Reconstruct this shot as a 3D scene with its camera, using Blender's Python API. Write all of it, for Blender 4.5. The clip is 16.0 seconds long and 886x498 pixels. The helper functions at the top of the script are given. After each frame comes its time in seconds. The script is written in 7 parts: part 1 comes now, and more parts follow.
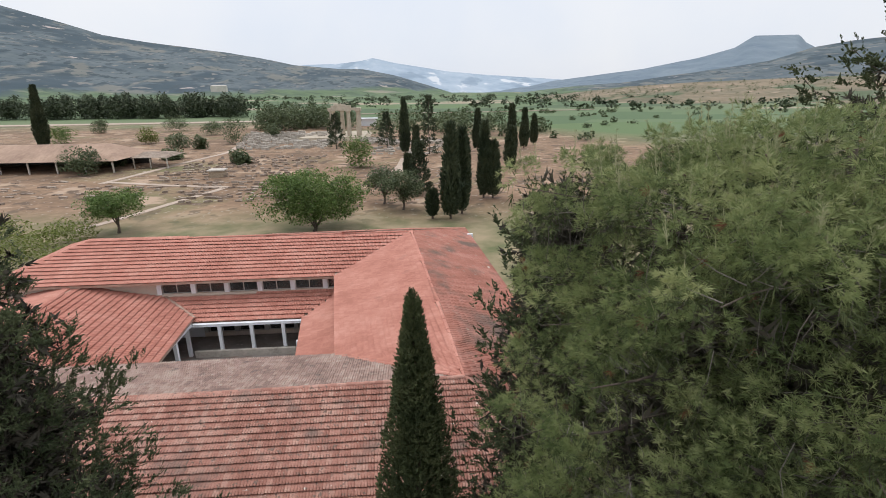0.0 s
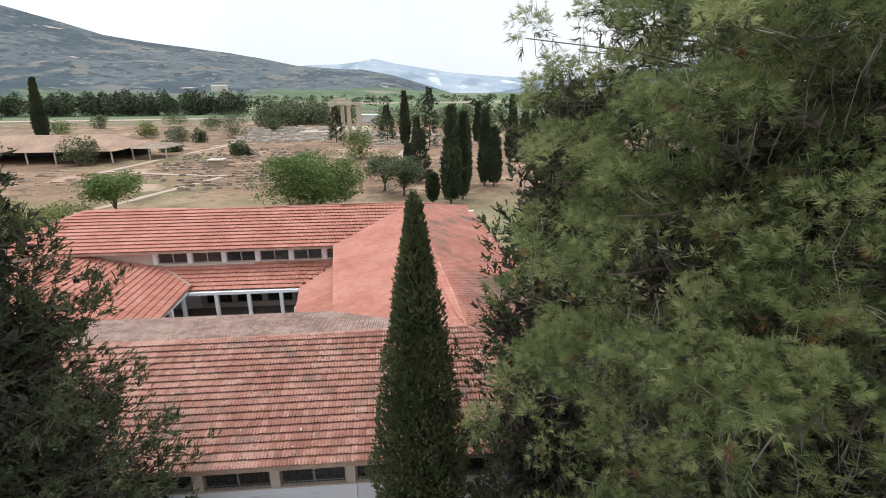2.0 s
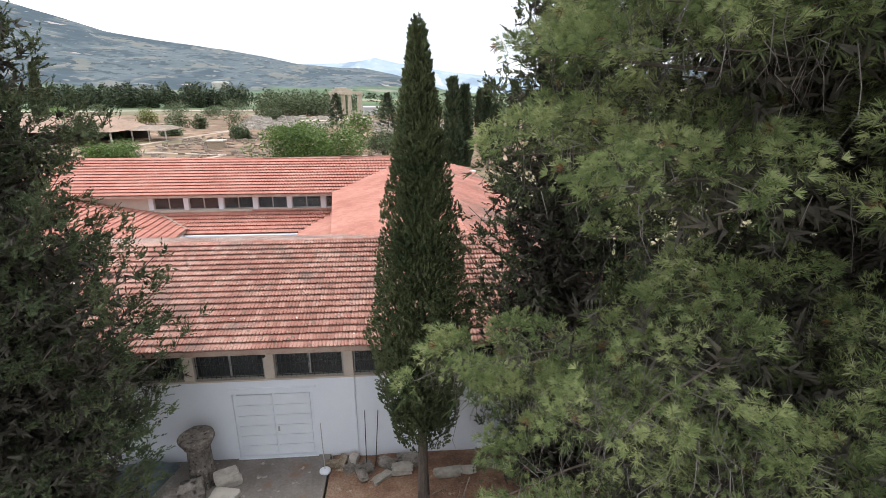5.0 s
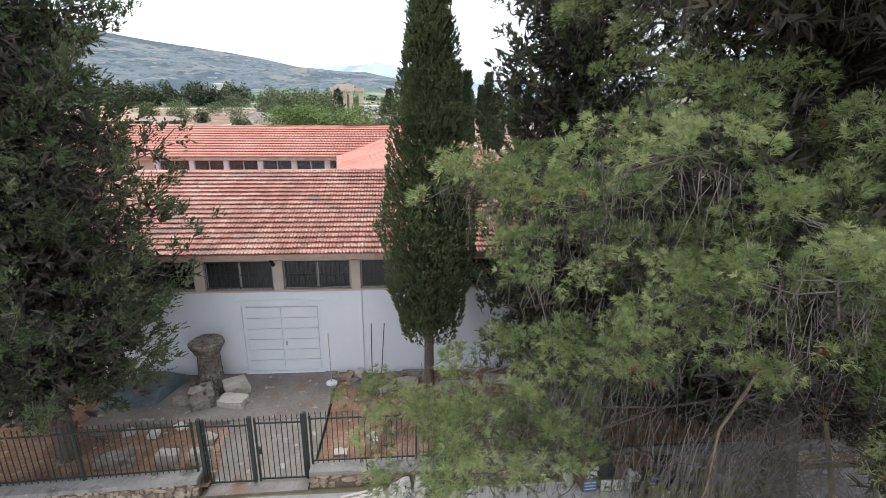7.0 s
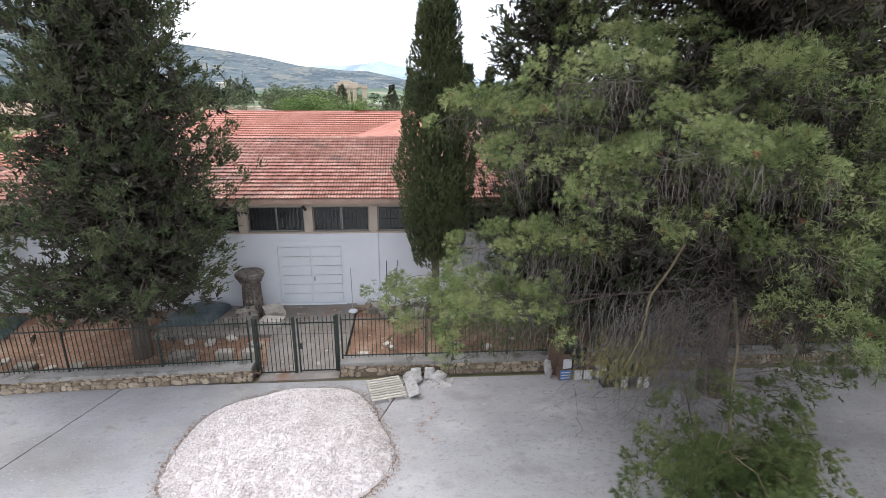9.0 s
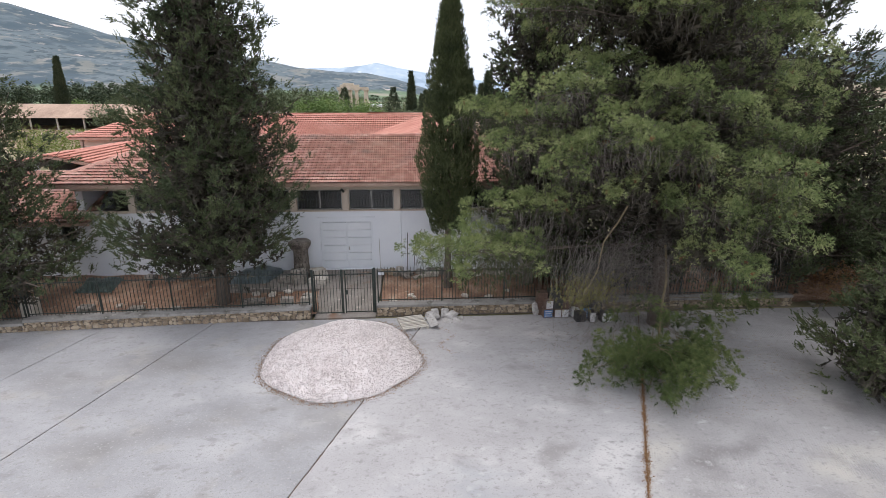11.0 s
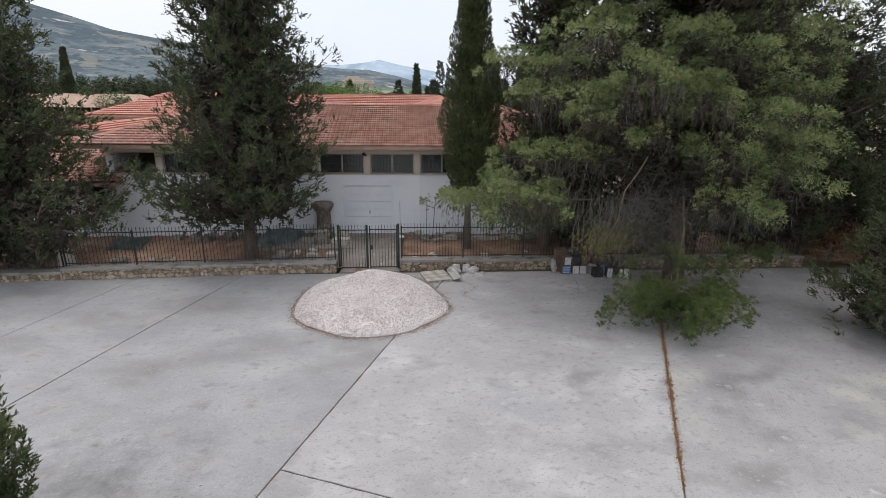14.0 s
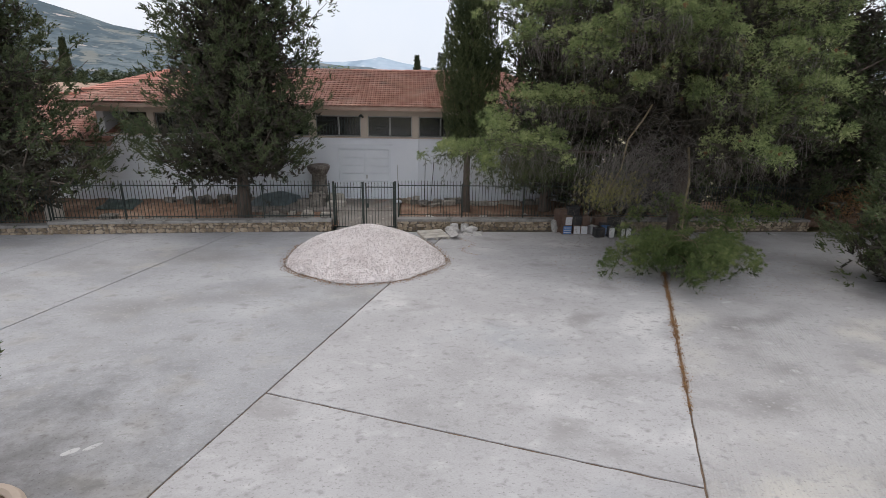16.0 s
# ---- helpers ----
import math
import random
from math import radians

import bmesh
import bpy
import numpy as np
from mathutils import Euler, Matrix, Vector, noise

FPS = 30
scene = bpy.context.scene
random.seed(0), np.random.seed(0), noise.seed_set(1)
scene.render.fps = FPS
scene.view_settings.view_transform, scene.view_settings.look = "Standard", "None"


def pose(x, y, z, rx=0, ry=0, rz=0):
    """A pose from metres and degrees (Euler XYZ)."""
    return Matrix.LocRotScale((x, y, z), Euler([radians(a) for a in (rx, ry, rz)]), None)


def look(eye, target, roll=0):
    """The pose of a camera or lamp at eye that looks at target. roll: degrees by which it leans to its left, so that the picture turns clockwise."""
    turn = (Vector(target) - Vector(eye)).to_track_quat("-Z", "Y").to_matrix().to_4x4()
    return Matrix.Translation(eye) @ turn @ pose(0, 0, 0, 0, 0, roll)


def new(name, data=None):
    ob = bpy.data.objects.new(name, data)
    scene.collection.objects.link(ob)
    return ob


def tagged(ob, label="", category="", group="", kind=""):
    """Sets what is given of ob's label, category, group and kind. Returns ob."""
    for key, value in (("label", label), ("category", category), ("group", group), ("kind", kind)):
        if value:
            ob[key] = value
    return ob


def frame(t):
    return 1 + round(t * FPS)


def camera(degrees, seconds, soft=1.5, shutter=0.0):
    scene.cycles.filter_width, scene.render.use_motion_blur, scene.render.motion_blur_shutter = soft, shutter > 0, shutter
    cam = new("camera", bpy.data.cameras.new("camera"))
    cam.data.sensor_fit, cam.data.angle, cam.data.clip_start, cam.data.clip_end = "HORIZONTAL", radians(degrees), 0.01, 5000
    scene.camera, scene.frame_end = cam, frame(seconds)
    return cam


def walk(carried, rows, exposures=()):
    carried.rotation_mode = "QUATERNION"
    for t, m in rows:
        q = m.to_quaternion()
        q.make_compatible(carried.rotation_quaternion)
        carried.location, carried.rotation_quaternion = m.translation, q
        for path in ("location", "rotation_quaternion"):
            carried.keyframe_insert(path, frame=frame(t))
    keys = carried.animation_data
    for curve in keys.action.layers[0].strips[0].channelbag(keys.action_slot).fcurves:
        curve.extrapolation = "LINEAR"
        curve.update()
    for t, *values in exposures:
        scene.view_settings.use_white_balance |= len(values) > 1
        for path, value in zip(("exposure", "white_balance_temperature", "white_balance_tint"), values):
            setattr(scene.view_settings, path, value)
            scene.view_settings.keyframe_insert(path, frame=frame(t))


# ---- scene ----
cam = camera(83.5, 16.0, soft=0.7)
PATH = [
    (0, (0.62, -0.385, 17.038), (0.767, 1.513, 16.427), -0.6),
    (0.5, (0.601, -0.426, 16.498), (0.747, 1.473, 15.888), -0.6),
    (1, (0.58, -0.38, 15.926), (0.727, 1.519, 15.318), -0.7),
    (1.5, (0.573, -0.454, 15.373), (0.72, 1.446, 14.767), -0.5),
    (2, (0.529, -0.479, 14.824), (0.676, 1.421, 14.216), -0.5),
    (2.5, (0.493, -0.6, 14.282), (0.641, 1.299, 13.672), -0.3),
    (3, (0.425, -0.654, 13.694), (0.574, 1.246, 13.089), -0.2),
    (3.5, (0.392, -0.681, 13.079), (0.54, 1.22, 12.474), -0.2),
    (4, (0.397, -0.743, 12.579), (0.546, 1.155, 11.967), -0.0),
    (6.5, (0.247, -1.662, 9.325), (0.394, 0.242, 8.732), 0.0),
    (7, (0.096, -2.081, 8.835), (0.248, -0.176, 8.245), 0.6),
    (7.5, (0.014, -2.72, 8.313), (0.164, -0.815, 7.723), 0.7),
    (8, (-0.066, -3.5, 8.016), (0.086, -1.595, 7.427), 0.7),
    (8.5, (-0.184, -4.451, 7.945), (-0.032, -2.545, 7.358), 0.9),
    (9, (-0.226, -5.342, 7.92), (-0.081, -3.437, 7.327), 0.6),
    (11.3, (-1.236, -10.41, 8.094), (-1.087, -8.504, 7.506), 0.4),
    (11.5, (-1.352, -10.599, 8.06), (-1.203, -8.694, 7.472), 0.5),
    (12, (-1.622, -10.848, 7.918), (-1.471, -8.944, 7.324), 0.6),
    (12.5, (-1.78, -10.953, 7.721), (-1.633, -9.05, 7.121), 0.6),
    (13, (-1.898, -10.996, 7.415), (-1.754, -9.093, 6.815), 0.6),
    (13.5, (-1.952, -10.997, 7.096), (-1.807, -9.094, 6.498), 0.7),
    (14, (-1.931, -10.974, 6.722), (-1.787, -9.07, 6.126), 0.8),
    (14.5, (-1.899, -10.944, 6.379), (-1.753, -9.042, 5.778), 0.9),
    (15, (-1.867, -10.952, 5.983), (-1.721, -9.051, 5.381), 1.0),
    (15.5, (-1.82, -10.956, 5.608), (-1.678, -9.056, 5.002), 1.0),
    (16, (-1.829, -10.983, 5.14), (-1.684, -9.081, 4.537), 1.2),
]
walk(cam, [(t, look(eye, target, roll)) for t, eye, target, roll in PATH],
     exposures=[(0, -0.05, 6500, 10), (1, -0.04, 6500, 10), (2, 0.22, 6550, 9), (4, 0.4, 6500, 9), (6.5, 0.76, 6250, 10), (9, 0.75, 6250, 11), (11.5, 0.3, 6400, 12), (13.5, 0.12, 6450, 10), (16, 0.04, 6450, 10)])

# ---- sky and sun: bright overcast ----
world = bpy.data.worlds.new("world")
scene.world = world
world.use_nodes = True
wn = world.node_tree
wn.nodes.clear()
sky = wn.nodes.new("ShaderNodeTexSky")
sky.sky_type, sky.sun_disc = "NISHITA", False
sky.sun_elevation, sky.sun_rotation = radians(73.6), radians(336)
sky.dust_density, sky.air_density = 3.0, 1.0
tame = wn.nodes.new("ShaderNodeHueSaturation")
tame.inputs["Saturation"].default_value = 0.45
tame.inputs["Value"].default_value = 0.12
cloud = wn.nodes.new("ShaderNodeTexNoise")
cloud.inputs["Scale"].default_value = 2.2
cloud.inputs["Detail"].default_value = 6
cramp = wn.nodes.new("ShaderNodeValToRGB")
cramp.color_ramp.elements[0].position, cramp.color_ramp.elements[0].color = 0.35, (0.80, 0.86, 0.97, 1)
cramp.color_ramp.elements[1].position, cramp.color_ramp.elements[1].color = 0.65, (0.95, 0.96, 0.99, 1)
veil = wn.nodes.new("ShaderNodeMixRGB")
veil.inputs[0].default_value = 0.82
bg = wn.nodes.new("ShaderNodeBackground")
bg.inputs["Strength"].default_value = 1.02
wout = wn.nodes.new("ShaderNodeOutputWorld")
wn.links.new(sky.outputs[0], tame.inputs["Color"])
wn.links.new(tame.outputs[0], veil.inputs[1])
wn.links.new(cloud.outputs["Fac"], cramp.inputs[0])
wn.links.new(cramp.outputs[0], veil.inputs[2])
wn.links.new(veil.outputs[0], bg.inputs["Color"])
# a cloud cover brighter overhead than at the horizon
heaven = wn.nodes.new("ShaderNodeTexCoord")
height = wn.nodes.new("ShaderNodeSeparateXYZ")
zenith = wn.nodes.new("ShaderNodeMapRange")
zenith.inputs["From Min"].default_value, zenith.inputs["From Max"].default_value = 0.15, 1.0
zenith.inputs["To Min"].default_value, zenith.inputs["To Max"].default_value = 1.07, 1.45
wn.links.new(heaven.outputs["Generated"], height.inputs[0])
wn.links.new(height.outputs["Z"], zenith.inputs["Value"])
wn.links.new(zenith.outputs[0], bg.inputs["Strength"])
wn.links.new(bg.outputs[0], wout.inputs[0])

sun = new("sun", bpy.data.lights.new("sun", "SUN"))
sun.data.energy, sun.data.angle, sun.data.color = 1.0, radians(40), (1.0, 0.96, 0.9)
sun.matrix_world = look((-8, 18, 67), (0, 0, 0))


# ---- materials ----
def material(name, colours, scale=1.0, fine=12.0, rough=0.85, bump=0.3, vary=0.0, metal=0.0, spots=None, leaf=0.0, depth=0.02, stretch=(1, 1, 1)):
    """Colours run through a coarse and a fine noise; vary: from piece to piece; spots: (colour, scale, threshold, soft) blotches; leaf: share of light let through."""
    m = bpy.data.materials.new(name)
    m.use_nodes = True
    nt = m.node_tree
    n, l = nt.nodes, nt.links
    n.clear()
    out = n.new("ShaderNodeOutputMaterial")
    b = n.new("ShaderNodeBsdfPrincipled")
    b.inputs["Roughness"].default_value, b.inputs["Metallic"].default_value = rough, metal
    geo = n.new("ShaderNodeNewGeometry")
    place = n.new("ShaderNodeMapping")
    place.inputs["Scale"].default_value = stretch
    l.new(geo.outputs["Position"], place.inputs["Vector"])
    a = n.new("ShaderNodeTexNoise")
    a.inputs["Scale"].default_value, a.inputs["Detail"].default_value, a.inputs["Roughness"].default_value = scale, 5, 0.6
    f = n.new("ShaderNodeTexNoise")
    f.inputs["Scale"].default_value, f.inputs["Detail"].default_value = fine, 4
    l.new(place.outputs[0], a.inputs["Vector"])
    l.new(place.outputs[0], f.inputs["Vector"])
    mix = n.new("ShaderNodeMath")
    mix.operation = "MULTIPLY_ADD"
    l.new(f.outputs["Fac"], mix.inputs[0])
    mix.inputs[1].default_value, mix.inputs[2].default_value = 0.45, -0.225
    add = n.new("ShaderNodeMath")
    add.operation = "ADD"
    l.new(a.outputs["Fac"], add.inputs[0])
    l.new(mix.outputs[0], add.inputs[1])
    last = add
    if vary:
        info = n.new("ShaderNodeObjectInfo")
        both = n.new("ShaderNodeMath")
        both.operation = "ADD"
        l.new(info.outputs["Random"], both.inputs[0])
        l.new(geo.outputs["Random Per Island"], both.inputs[1])
        wrap = n.new("ShaderNodeMath")
        wrap.operation = "FRACT"
        l.new(both.outputs[0], wrap.inputs[0])
        spread = n.new("ShaderNodeMath")
        spread.operation = "MULTIPLY_ADD"
        l.new(wrap.outputs[0], spread.inputs[0])
        spread.inputs[1].default_value, spread.inputs[2].default_value = vary, -vary / 2
        last = n.new("ShaderNodeMath")
        last.operation = "ADD"
        l.new(add.outputs[0], last.inputs[0])
        l.new(spread.outputs[0], last.inputs[1])
    ramp = n.new("ShaderNodeValToRGB")
    k = len(colours)
    e = ramp.color_ramp.elements
    while len(e) < k:
        e.new(0.5)
    for i, c in enumerate(colours):
        e[i].position, e[i].color = 0.3 + 0.4 * i / max(1, k - 1), (*c, 1)
    l.new(last.outputs[0], ramp.inputs[0])
    colour = ramp.outputs[0]
    for c, sc, th, soft in spots or ():
        sp = n.new("ShaderNodeTexNoise")
        sp.inputs["Scale"].default_value, sp.inputs["Detail"].default_value = sc, 5
        l.new(place.outputs[0], sp.inputs["Vector"])
        rm = n.new("ShaderNodeMapRange")
        rm.inputs["From Min"].default_value, rm.inputs["From Max"].default_value = th, th + soft
        l.new(sp.outputs["Fac"], rm.inputs["Value"])
        mx = n.new("ShaderNodeMixRGB")
        mx.inputs[2].default_value = (*c, 1)
        l.new(rm.outputs[0], mx.inputs[0])
        l.new(colour, mx.inputs[1])
        colour = mx.outputs[0]
    l.new(colour, b.inputs["Base Color"])
    if bump:
        bp = n.new("ShaderNodeBump")
        bp.inputs["Strength"].default_value, bp.inputs["Distance"].default_value = bump, depth
        l.new(f.outputs["Fac"], bp.inputs["Height"])
        l.new(bp.outputs[0], b.inputs["Normal"])
    shader = b.outputs[0]
    if leaf:
        b.inputs["Specular IOR Level"].default_value = 0.25
        tr = n.new("ShaderNodeBsdfTranslucent")
        l.new(colour, tr.inputs["Color"])
        ms = n.new("ShaderNodeMixShader")
        ms.inputs[0].default_value = leaf
        l.new(shader, ms.inputs[1])
        l.new(tr.outputs[0], ms.inputs[2])
        shader = ms.outputs[0]
    l.new(shader, out.inputs[0])
    return m


def slab_material(name, tones, spots, stretch, ribs=0.0, shade_stain=None):
    """Cast concrete; ribs: height in metres of the brush marks that run along the slabs; the last argument: (x, y,
    radius) of a stretch painted darker, part mottled wear, part soft shade.
    """
    m = material(name, tones, 0.5, 42, 0.88, 0.25, spots=spots, depth=0.012, stretch=stretch)
    n, l = m.node_tree.nodes, m.node_tree.links
    geo = [k for k in n if k.type == "NEW_GEOMETRY"][0]
    old = [k for k in n if k.type == "BUMP"][0]
    if ribs:
        turn = n.new("ShaderNodeMapping")
        turn.inputs["Rotation"].default_value = (0, 0, radians(23))
        l.new(geo.outputs["Position"], turn.inputs["Vector"])
        wave = n.new("ShaderNodeTexWave")
        wave.inputs["Scale"].default_value, wave.inputs["Distortion"].default_value = 5.0, 2.5
        wave.inputs["Detail"].default_value, wave.inputs["Detail Scale"].default_value = 3, 1.5
        l.new(turn.outputs[0], wave.inputs["Vector"])
        worn = n.new("ShaderNodeTexNoise")
        worn.inputs["Scale"].default_value, worn.inputs["Detail"].default_value = 0.45, 3
        l.new(geo.outputs["Position"], worn.inputs["Vector"])
        where = n.new("ShaderNodeMapRange")
        where.inputs["From Min"].default_value, where.inputs["From Max"].default_value = 0.45, 0.62
        l.new(worn.outputs["Fac"], where.inputs["Value"])
        mul = n.new("ShaderNodeMath")
        mul.operation = "MULTIPLY"
        l.new(wave.outputs["Fac"], mul.inputs[0])
        l.new(where.outputs[0], mul.inputs[1])
        rib = n.new("ShaderNodeBump")
        rib.inputs["Strength"].default_value, rib.inputs["Distance"].default_value = 0.7, ribs
        l.new(mul.outputs[0], rib.inputs["Height"])
        l.new(rib.outputs[0], old.inputs["Normal"])
    # ragged darker stretch: mottled wear and soft shade multiplied into the colour
    if shade_stain:
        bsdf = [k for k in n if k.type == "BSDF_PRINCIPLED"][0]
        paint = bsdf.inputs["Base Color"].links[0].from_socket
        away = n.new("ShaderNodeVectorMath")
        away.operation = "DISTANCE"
        away.inputs[1].default_value = (shade_stain[0], shade_stain[1], 0)
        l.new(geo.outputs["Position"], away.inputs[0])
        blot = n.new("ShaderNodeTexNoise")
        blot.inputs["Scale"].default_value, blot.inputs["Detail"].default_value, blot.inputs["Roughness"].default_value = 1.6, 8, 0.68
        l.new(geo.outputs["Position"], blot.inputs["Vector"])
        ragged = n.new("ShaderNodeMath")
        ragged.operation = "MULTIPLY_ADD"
        ragged.inputs[1].default_value = shade_stain[2] * 2.4
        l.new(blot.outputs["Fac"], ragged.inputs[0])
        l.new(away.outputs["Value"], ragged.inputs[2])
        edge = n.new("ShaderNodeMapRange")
        edge.inputs["From Min"].default_value, edge.inputs["From Max"].default_value = shade_stain[2] * 2.4, shade_stain[2] * 1.3
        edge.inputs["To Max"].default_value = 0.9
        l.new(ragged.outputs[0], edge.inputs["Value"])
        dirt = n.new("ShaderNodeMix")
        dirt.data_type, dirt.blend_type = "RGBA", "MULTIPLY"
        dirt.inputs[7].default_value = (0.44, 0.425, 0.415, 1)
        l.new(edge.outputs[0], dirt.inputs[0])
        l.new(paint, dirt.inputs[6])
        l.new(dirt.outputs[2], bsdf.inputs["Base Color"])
    return m


GRIT = [((0.27, 0.257, 0.25), 7, 0.56, 0.16), ((0.39, 0.374, 0.366), 16, 0.58, 0.16), ((0.235, 0.222, 0.215), 24, 0.58, 0.14), ((0.13, 0.11, 0.1), 11, 0.72, 0.025)]
CONCRETE = slab_material("yard_concrete", [(0.315, 0.3, 0.297), (0.38, 0.363, 0.36), (0.435, 0.418, 0.414)], [((0.5, 0.478, 0.465), 0.5, 0.56, 0.14), ((0.27, 0.253, 0.246), 0.8, 0.56, 0.14), ((0.31, 0.312, 0.322), 0.3, 0.58, 0.12), ((0.46, 0.443, 0.433), 2.6, 0.6, 0.16)] + GRIT, (0.75, 1.1, 1))
# the patch about the planting ring is worn tone plus painted shade
CONCRETE_COOL = slab_material("smooth_grey_concrete", [(0.252, 0.246, 0.25), (0.32, 0.312, 0.316), (0.38, 0.371, 0.374)], [((0.225, 0.212, 0.203), 0.35, 0.53, 0.2), ((0.42, 0.406, 0.402), 0.55, 0.58, 0.14), ((0.34, 0.32, 0.3), 1.1, 0.56, 0.16), ((0.22, 0.21, 0.205), 2.2, 0.6, 0.16)] + GRIT, (0.8, 1.1, 1), shade_stain=(-7.8, -5.6, 3.0))
CONCRETE_BRUSHED = slab_material("brushed_concrete", [(0.28, 0.264, 0.257), (0.35, 0.331, 0.324), (0.41, 0.39, 0.382)], [((0.45, 0.42, 0.38), 0.4, 0.56, 0.14), ((0.22, 0.204, 0.197), 0.6, 0.56, 0.14), ((0.46, 0.44, 0.43), 2.4, 0.63, 0.1)] + GRIT, (0.8, 1.1, 1), 0.012)
JOINT = material("joint_dirt", [(0.07, 0.055, 0.045), (0.17, 0.11, 0.07)], 6, 40, 0.95, 0.6)
NEEDLE_LITTER = material("needle_litter", [(0.16, 0.08, 0.035), (0.3, 0.17, 0.08)], 8, 60, 0.95, 0.8)
PAD = material("pad_concrete", [(0.17, 0.145, 0.125), (0.28, 0.25, 0.225)], 0.8, 14, 0.9, 0.4, spots=[((0.22, 0.125, 0.08), 1.1, 0.58, 0.15), ((0.4, 0.35, 0.31), 3.5, 0.62, 0.08)])
RED_SOIL = material("red_soil", [(0.13, 0.075, 0.05), (0.25, 0.14, 0.09), (0.36, 0.25, 0.18)], 0.9, 15, 0.95, 0.8, spots=[((0.4, 0.35, 0.27), 4.5, 0.64, 0.08)], depth=0.05)
WHITE_WALL = material("white_painted_plaster", [(0.78, 0.8, 0.85), (0.84, 0.855, 0.89)], 0.7, 22, 0.8, 0.08, spots=[((0.6, 0.6, 0.6), 1.6, 0.7, 0.15)])
CREAM_WALL = material("cream_painted_concrete", [(0.55, 0.46, 0.38), (0.66, 0.57, 0.48)], 0.8, 18, 0.85, 0.12, spots=[((0.4, 0.32, 0.26), 1.8, 0.68, 0.12)])
WHITE_PAINT = material("white_paint", [(0.74, 0.76, 0.8), (0.82, 0.84, 0.87)], 1.0, 25, 0.6, 0.05)
GREY_FRAME = material("aluminium_frame", [(0.4, 0.38, 0.36), (0.5, 0.48, 0.46)], 1.5, 30, 0.5, 0.05, metal=0.3)
# near-black stand-in for unlit rooms: the missing light is in the colour
UNLIT_INSIDE = material("unlit_interior", [(0.05, 0.045, 0.04), (0.09, 0.08, 0.07)], 1.0, 8, 0.9, 0)
TILE_OLD = material("weathered_clay_tile", [(0.33, 0.15, 0.112), (0.45, 0.222, 0.17), (0.53, 0.315, 0.25)], 0.7, 20, 0.85, 0.3, vary=0.3, spots=[((0.26, 0.17, 0.14), 0.9, 0.56, 0.16), ((0.22, 0.15, 0.12), 7, 0.58, 0.08), ((0.78, 0.7, 0.62), 5, 0.7, 0.02)])
TILE_GREY = material("lichen_covered_tile", [(0.252, 0.171, 0.144), (0.369, 0.248, 0.207), (0.450, 0.342, 0.288)], 0.8, 22, 0.9, 0.35, vary=0.3, spots=[((0.5, 0.46, 0.38), 6, 0.64, 0.08), ((0.14, 0.11, 0.1), 1.2, 0.62, 0.12)])
TILE_NEW = material("salmon_clay_tile", [(0.450, 0.184, 0.135), (0.540, 0.234, 0.176), (0.612, 0.302, 0.234)], 0.5, 18, 0.8, 0.2, vary=0.16, spots=[((0.4, 0.19, 0.145), 0.8, 0.64, 0.2)])
TILE_MOSS = material("mossy_salmon_tile", [(0.368, 0.156, 0.115), (0.460, 0.198, 0.147), (0.515, 0.258, 0.202)], 0.5, 18, 0.85, 0.2, vary=0.14, spots=[((0.2, 0.14, 0.115), 0.45, 0.52, 0.16), ((0.42, 0.32, 0.26), 3, 0.64, 0.1)])
MORTAR = material("roof_mortar", [(0.36, 0.22, 0.17), (0.5, 0.38, 0.3)], 2, 20, 0.9, 0.3)
IRON = material("dark_green_iron", [(0.012, 0.02, 0.016), (0.03, 0.04, 0.034)], 3, 40, 0.55, 0.1, spots=[((0.09, 0.05, 0.03), 9, 0.7, 0.08)])
RUBBLE = material("yellow_grey_rubble", [(0.19, 0.145, 0.1), (0.32, 0.25, 0.175), (0.45, 0.37, 0.275)], 5, 22, 0.9, 0.7, vary=0.42, depth=0.03)
WALL_MORTAR = material("wall_mortar", [(0.12, 0.1, 0.085), (0.2, 0.17, 0.145)], 2, 20, 0.95, 0.5)
COPING = material("grey_coping", [(0.2, 0.185, 0.17), (0.32, 0.305, 0.285)], 1.2, 18, 0.92, 0.5, spots=[((0.13, 0.12, 0.105), 2.5, 0.56, 0.12), ((0.4, 0.37, 0.33), 5, 0.64, 0.08)])
GRAVEL = material("white_gravel", [(0.52, 0.455, 0.435), (0.7, 0.63, 0.61), (0.8, 0.74, 0.72)], 2, 30, 0.9, 0.2, vary=0.5)
LIMESTONE = material("weathered_limestone", [(0.12, 0.105, 0.09), (0.24, 0.21, 0.18), (0.38, 0.34, 0.3)], 2.2, 16, 0.9, 0.6, spots=[((0.05, 0.045, 0.04), 4, 0.57, 0.12)], depth=0.03)
PALE_STONE = material("pale_limestone", [(0.3, 0.265, 0.225), (0.44, 0.4, 0.345), (0.55, 0.5, 0.44)], 1.5, 8, 0.9, 0.4, vary=0.3, depth=0.05)
TEMPLE_STONE = material("temple_limestone", [(0.4, 0.34, 0.26), (0.55, 0.48, 0.38)], 0.6, 4, 0.9, 0.4, depth=0.05)
PATH_STONE = material("pale_path_gravel", [(0.4, 0.31, 0.245), (0.53, 0.425, 0.345)], 0.4, 4, 0.95, 0.1)
BARK = material("bark", [(0.07, 0.055, 0.045), (0.16, 0.125, 0.1)], 5, 30, 0.95, 0.8, stretch=(1, 1, 0.25))
PALE_BARK = material("lichen_bark", [(0.13, 0.1, 0.06), (0.25, 0.2, 0.12)], 6, 30, 0.9, 0.6)
GREY_TWIG = material("grey_twigs", [(0.13, 0.115, 0.1), (0.25, 0.225, 0.2)], 4, 30, 0.95, 0)
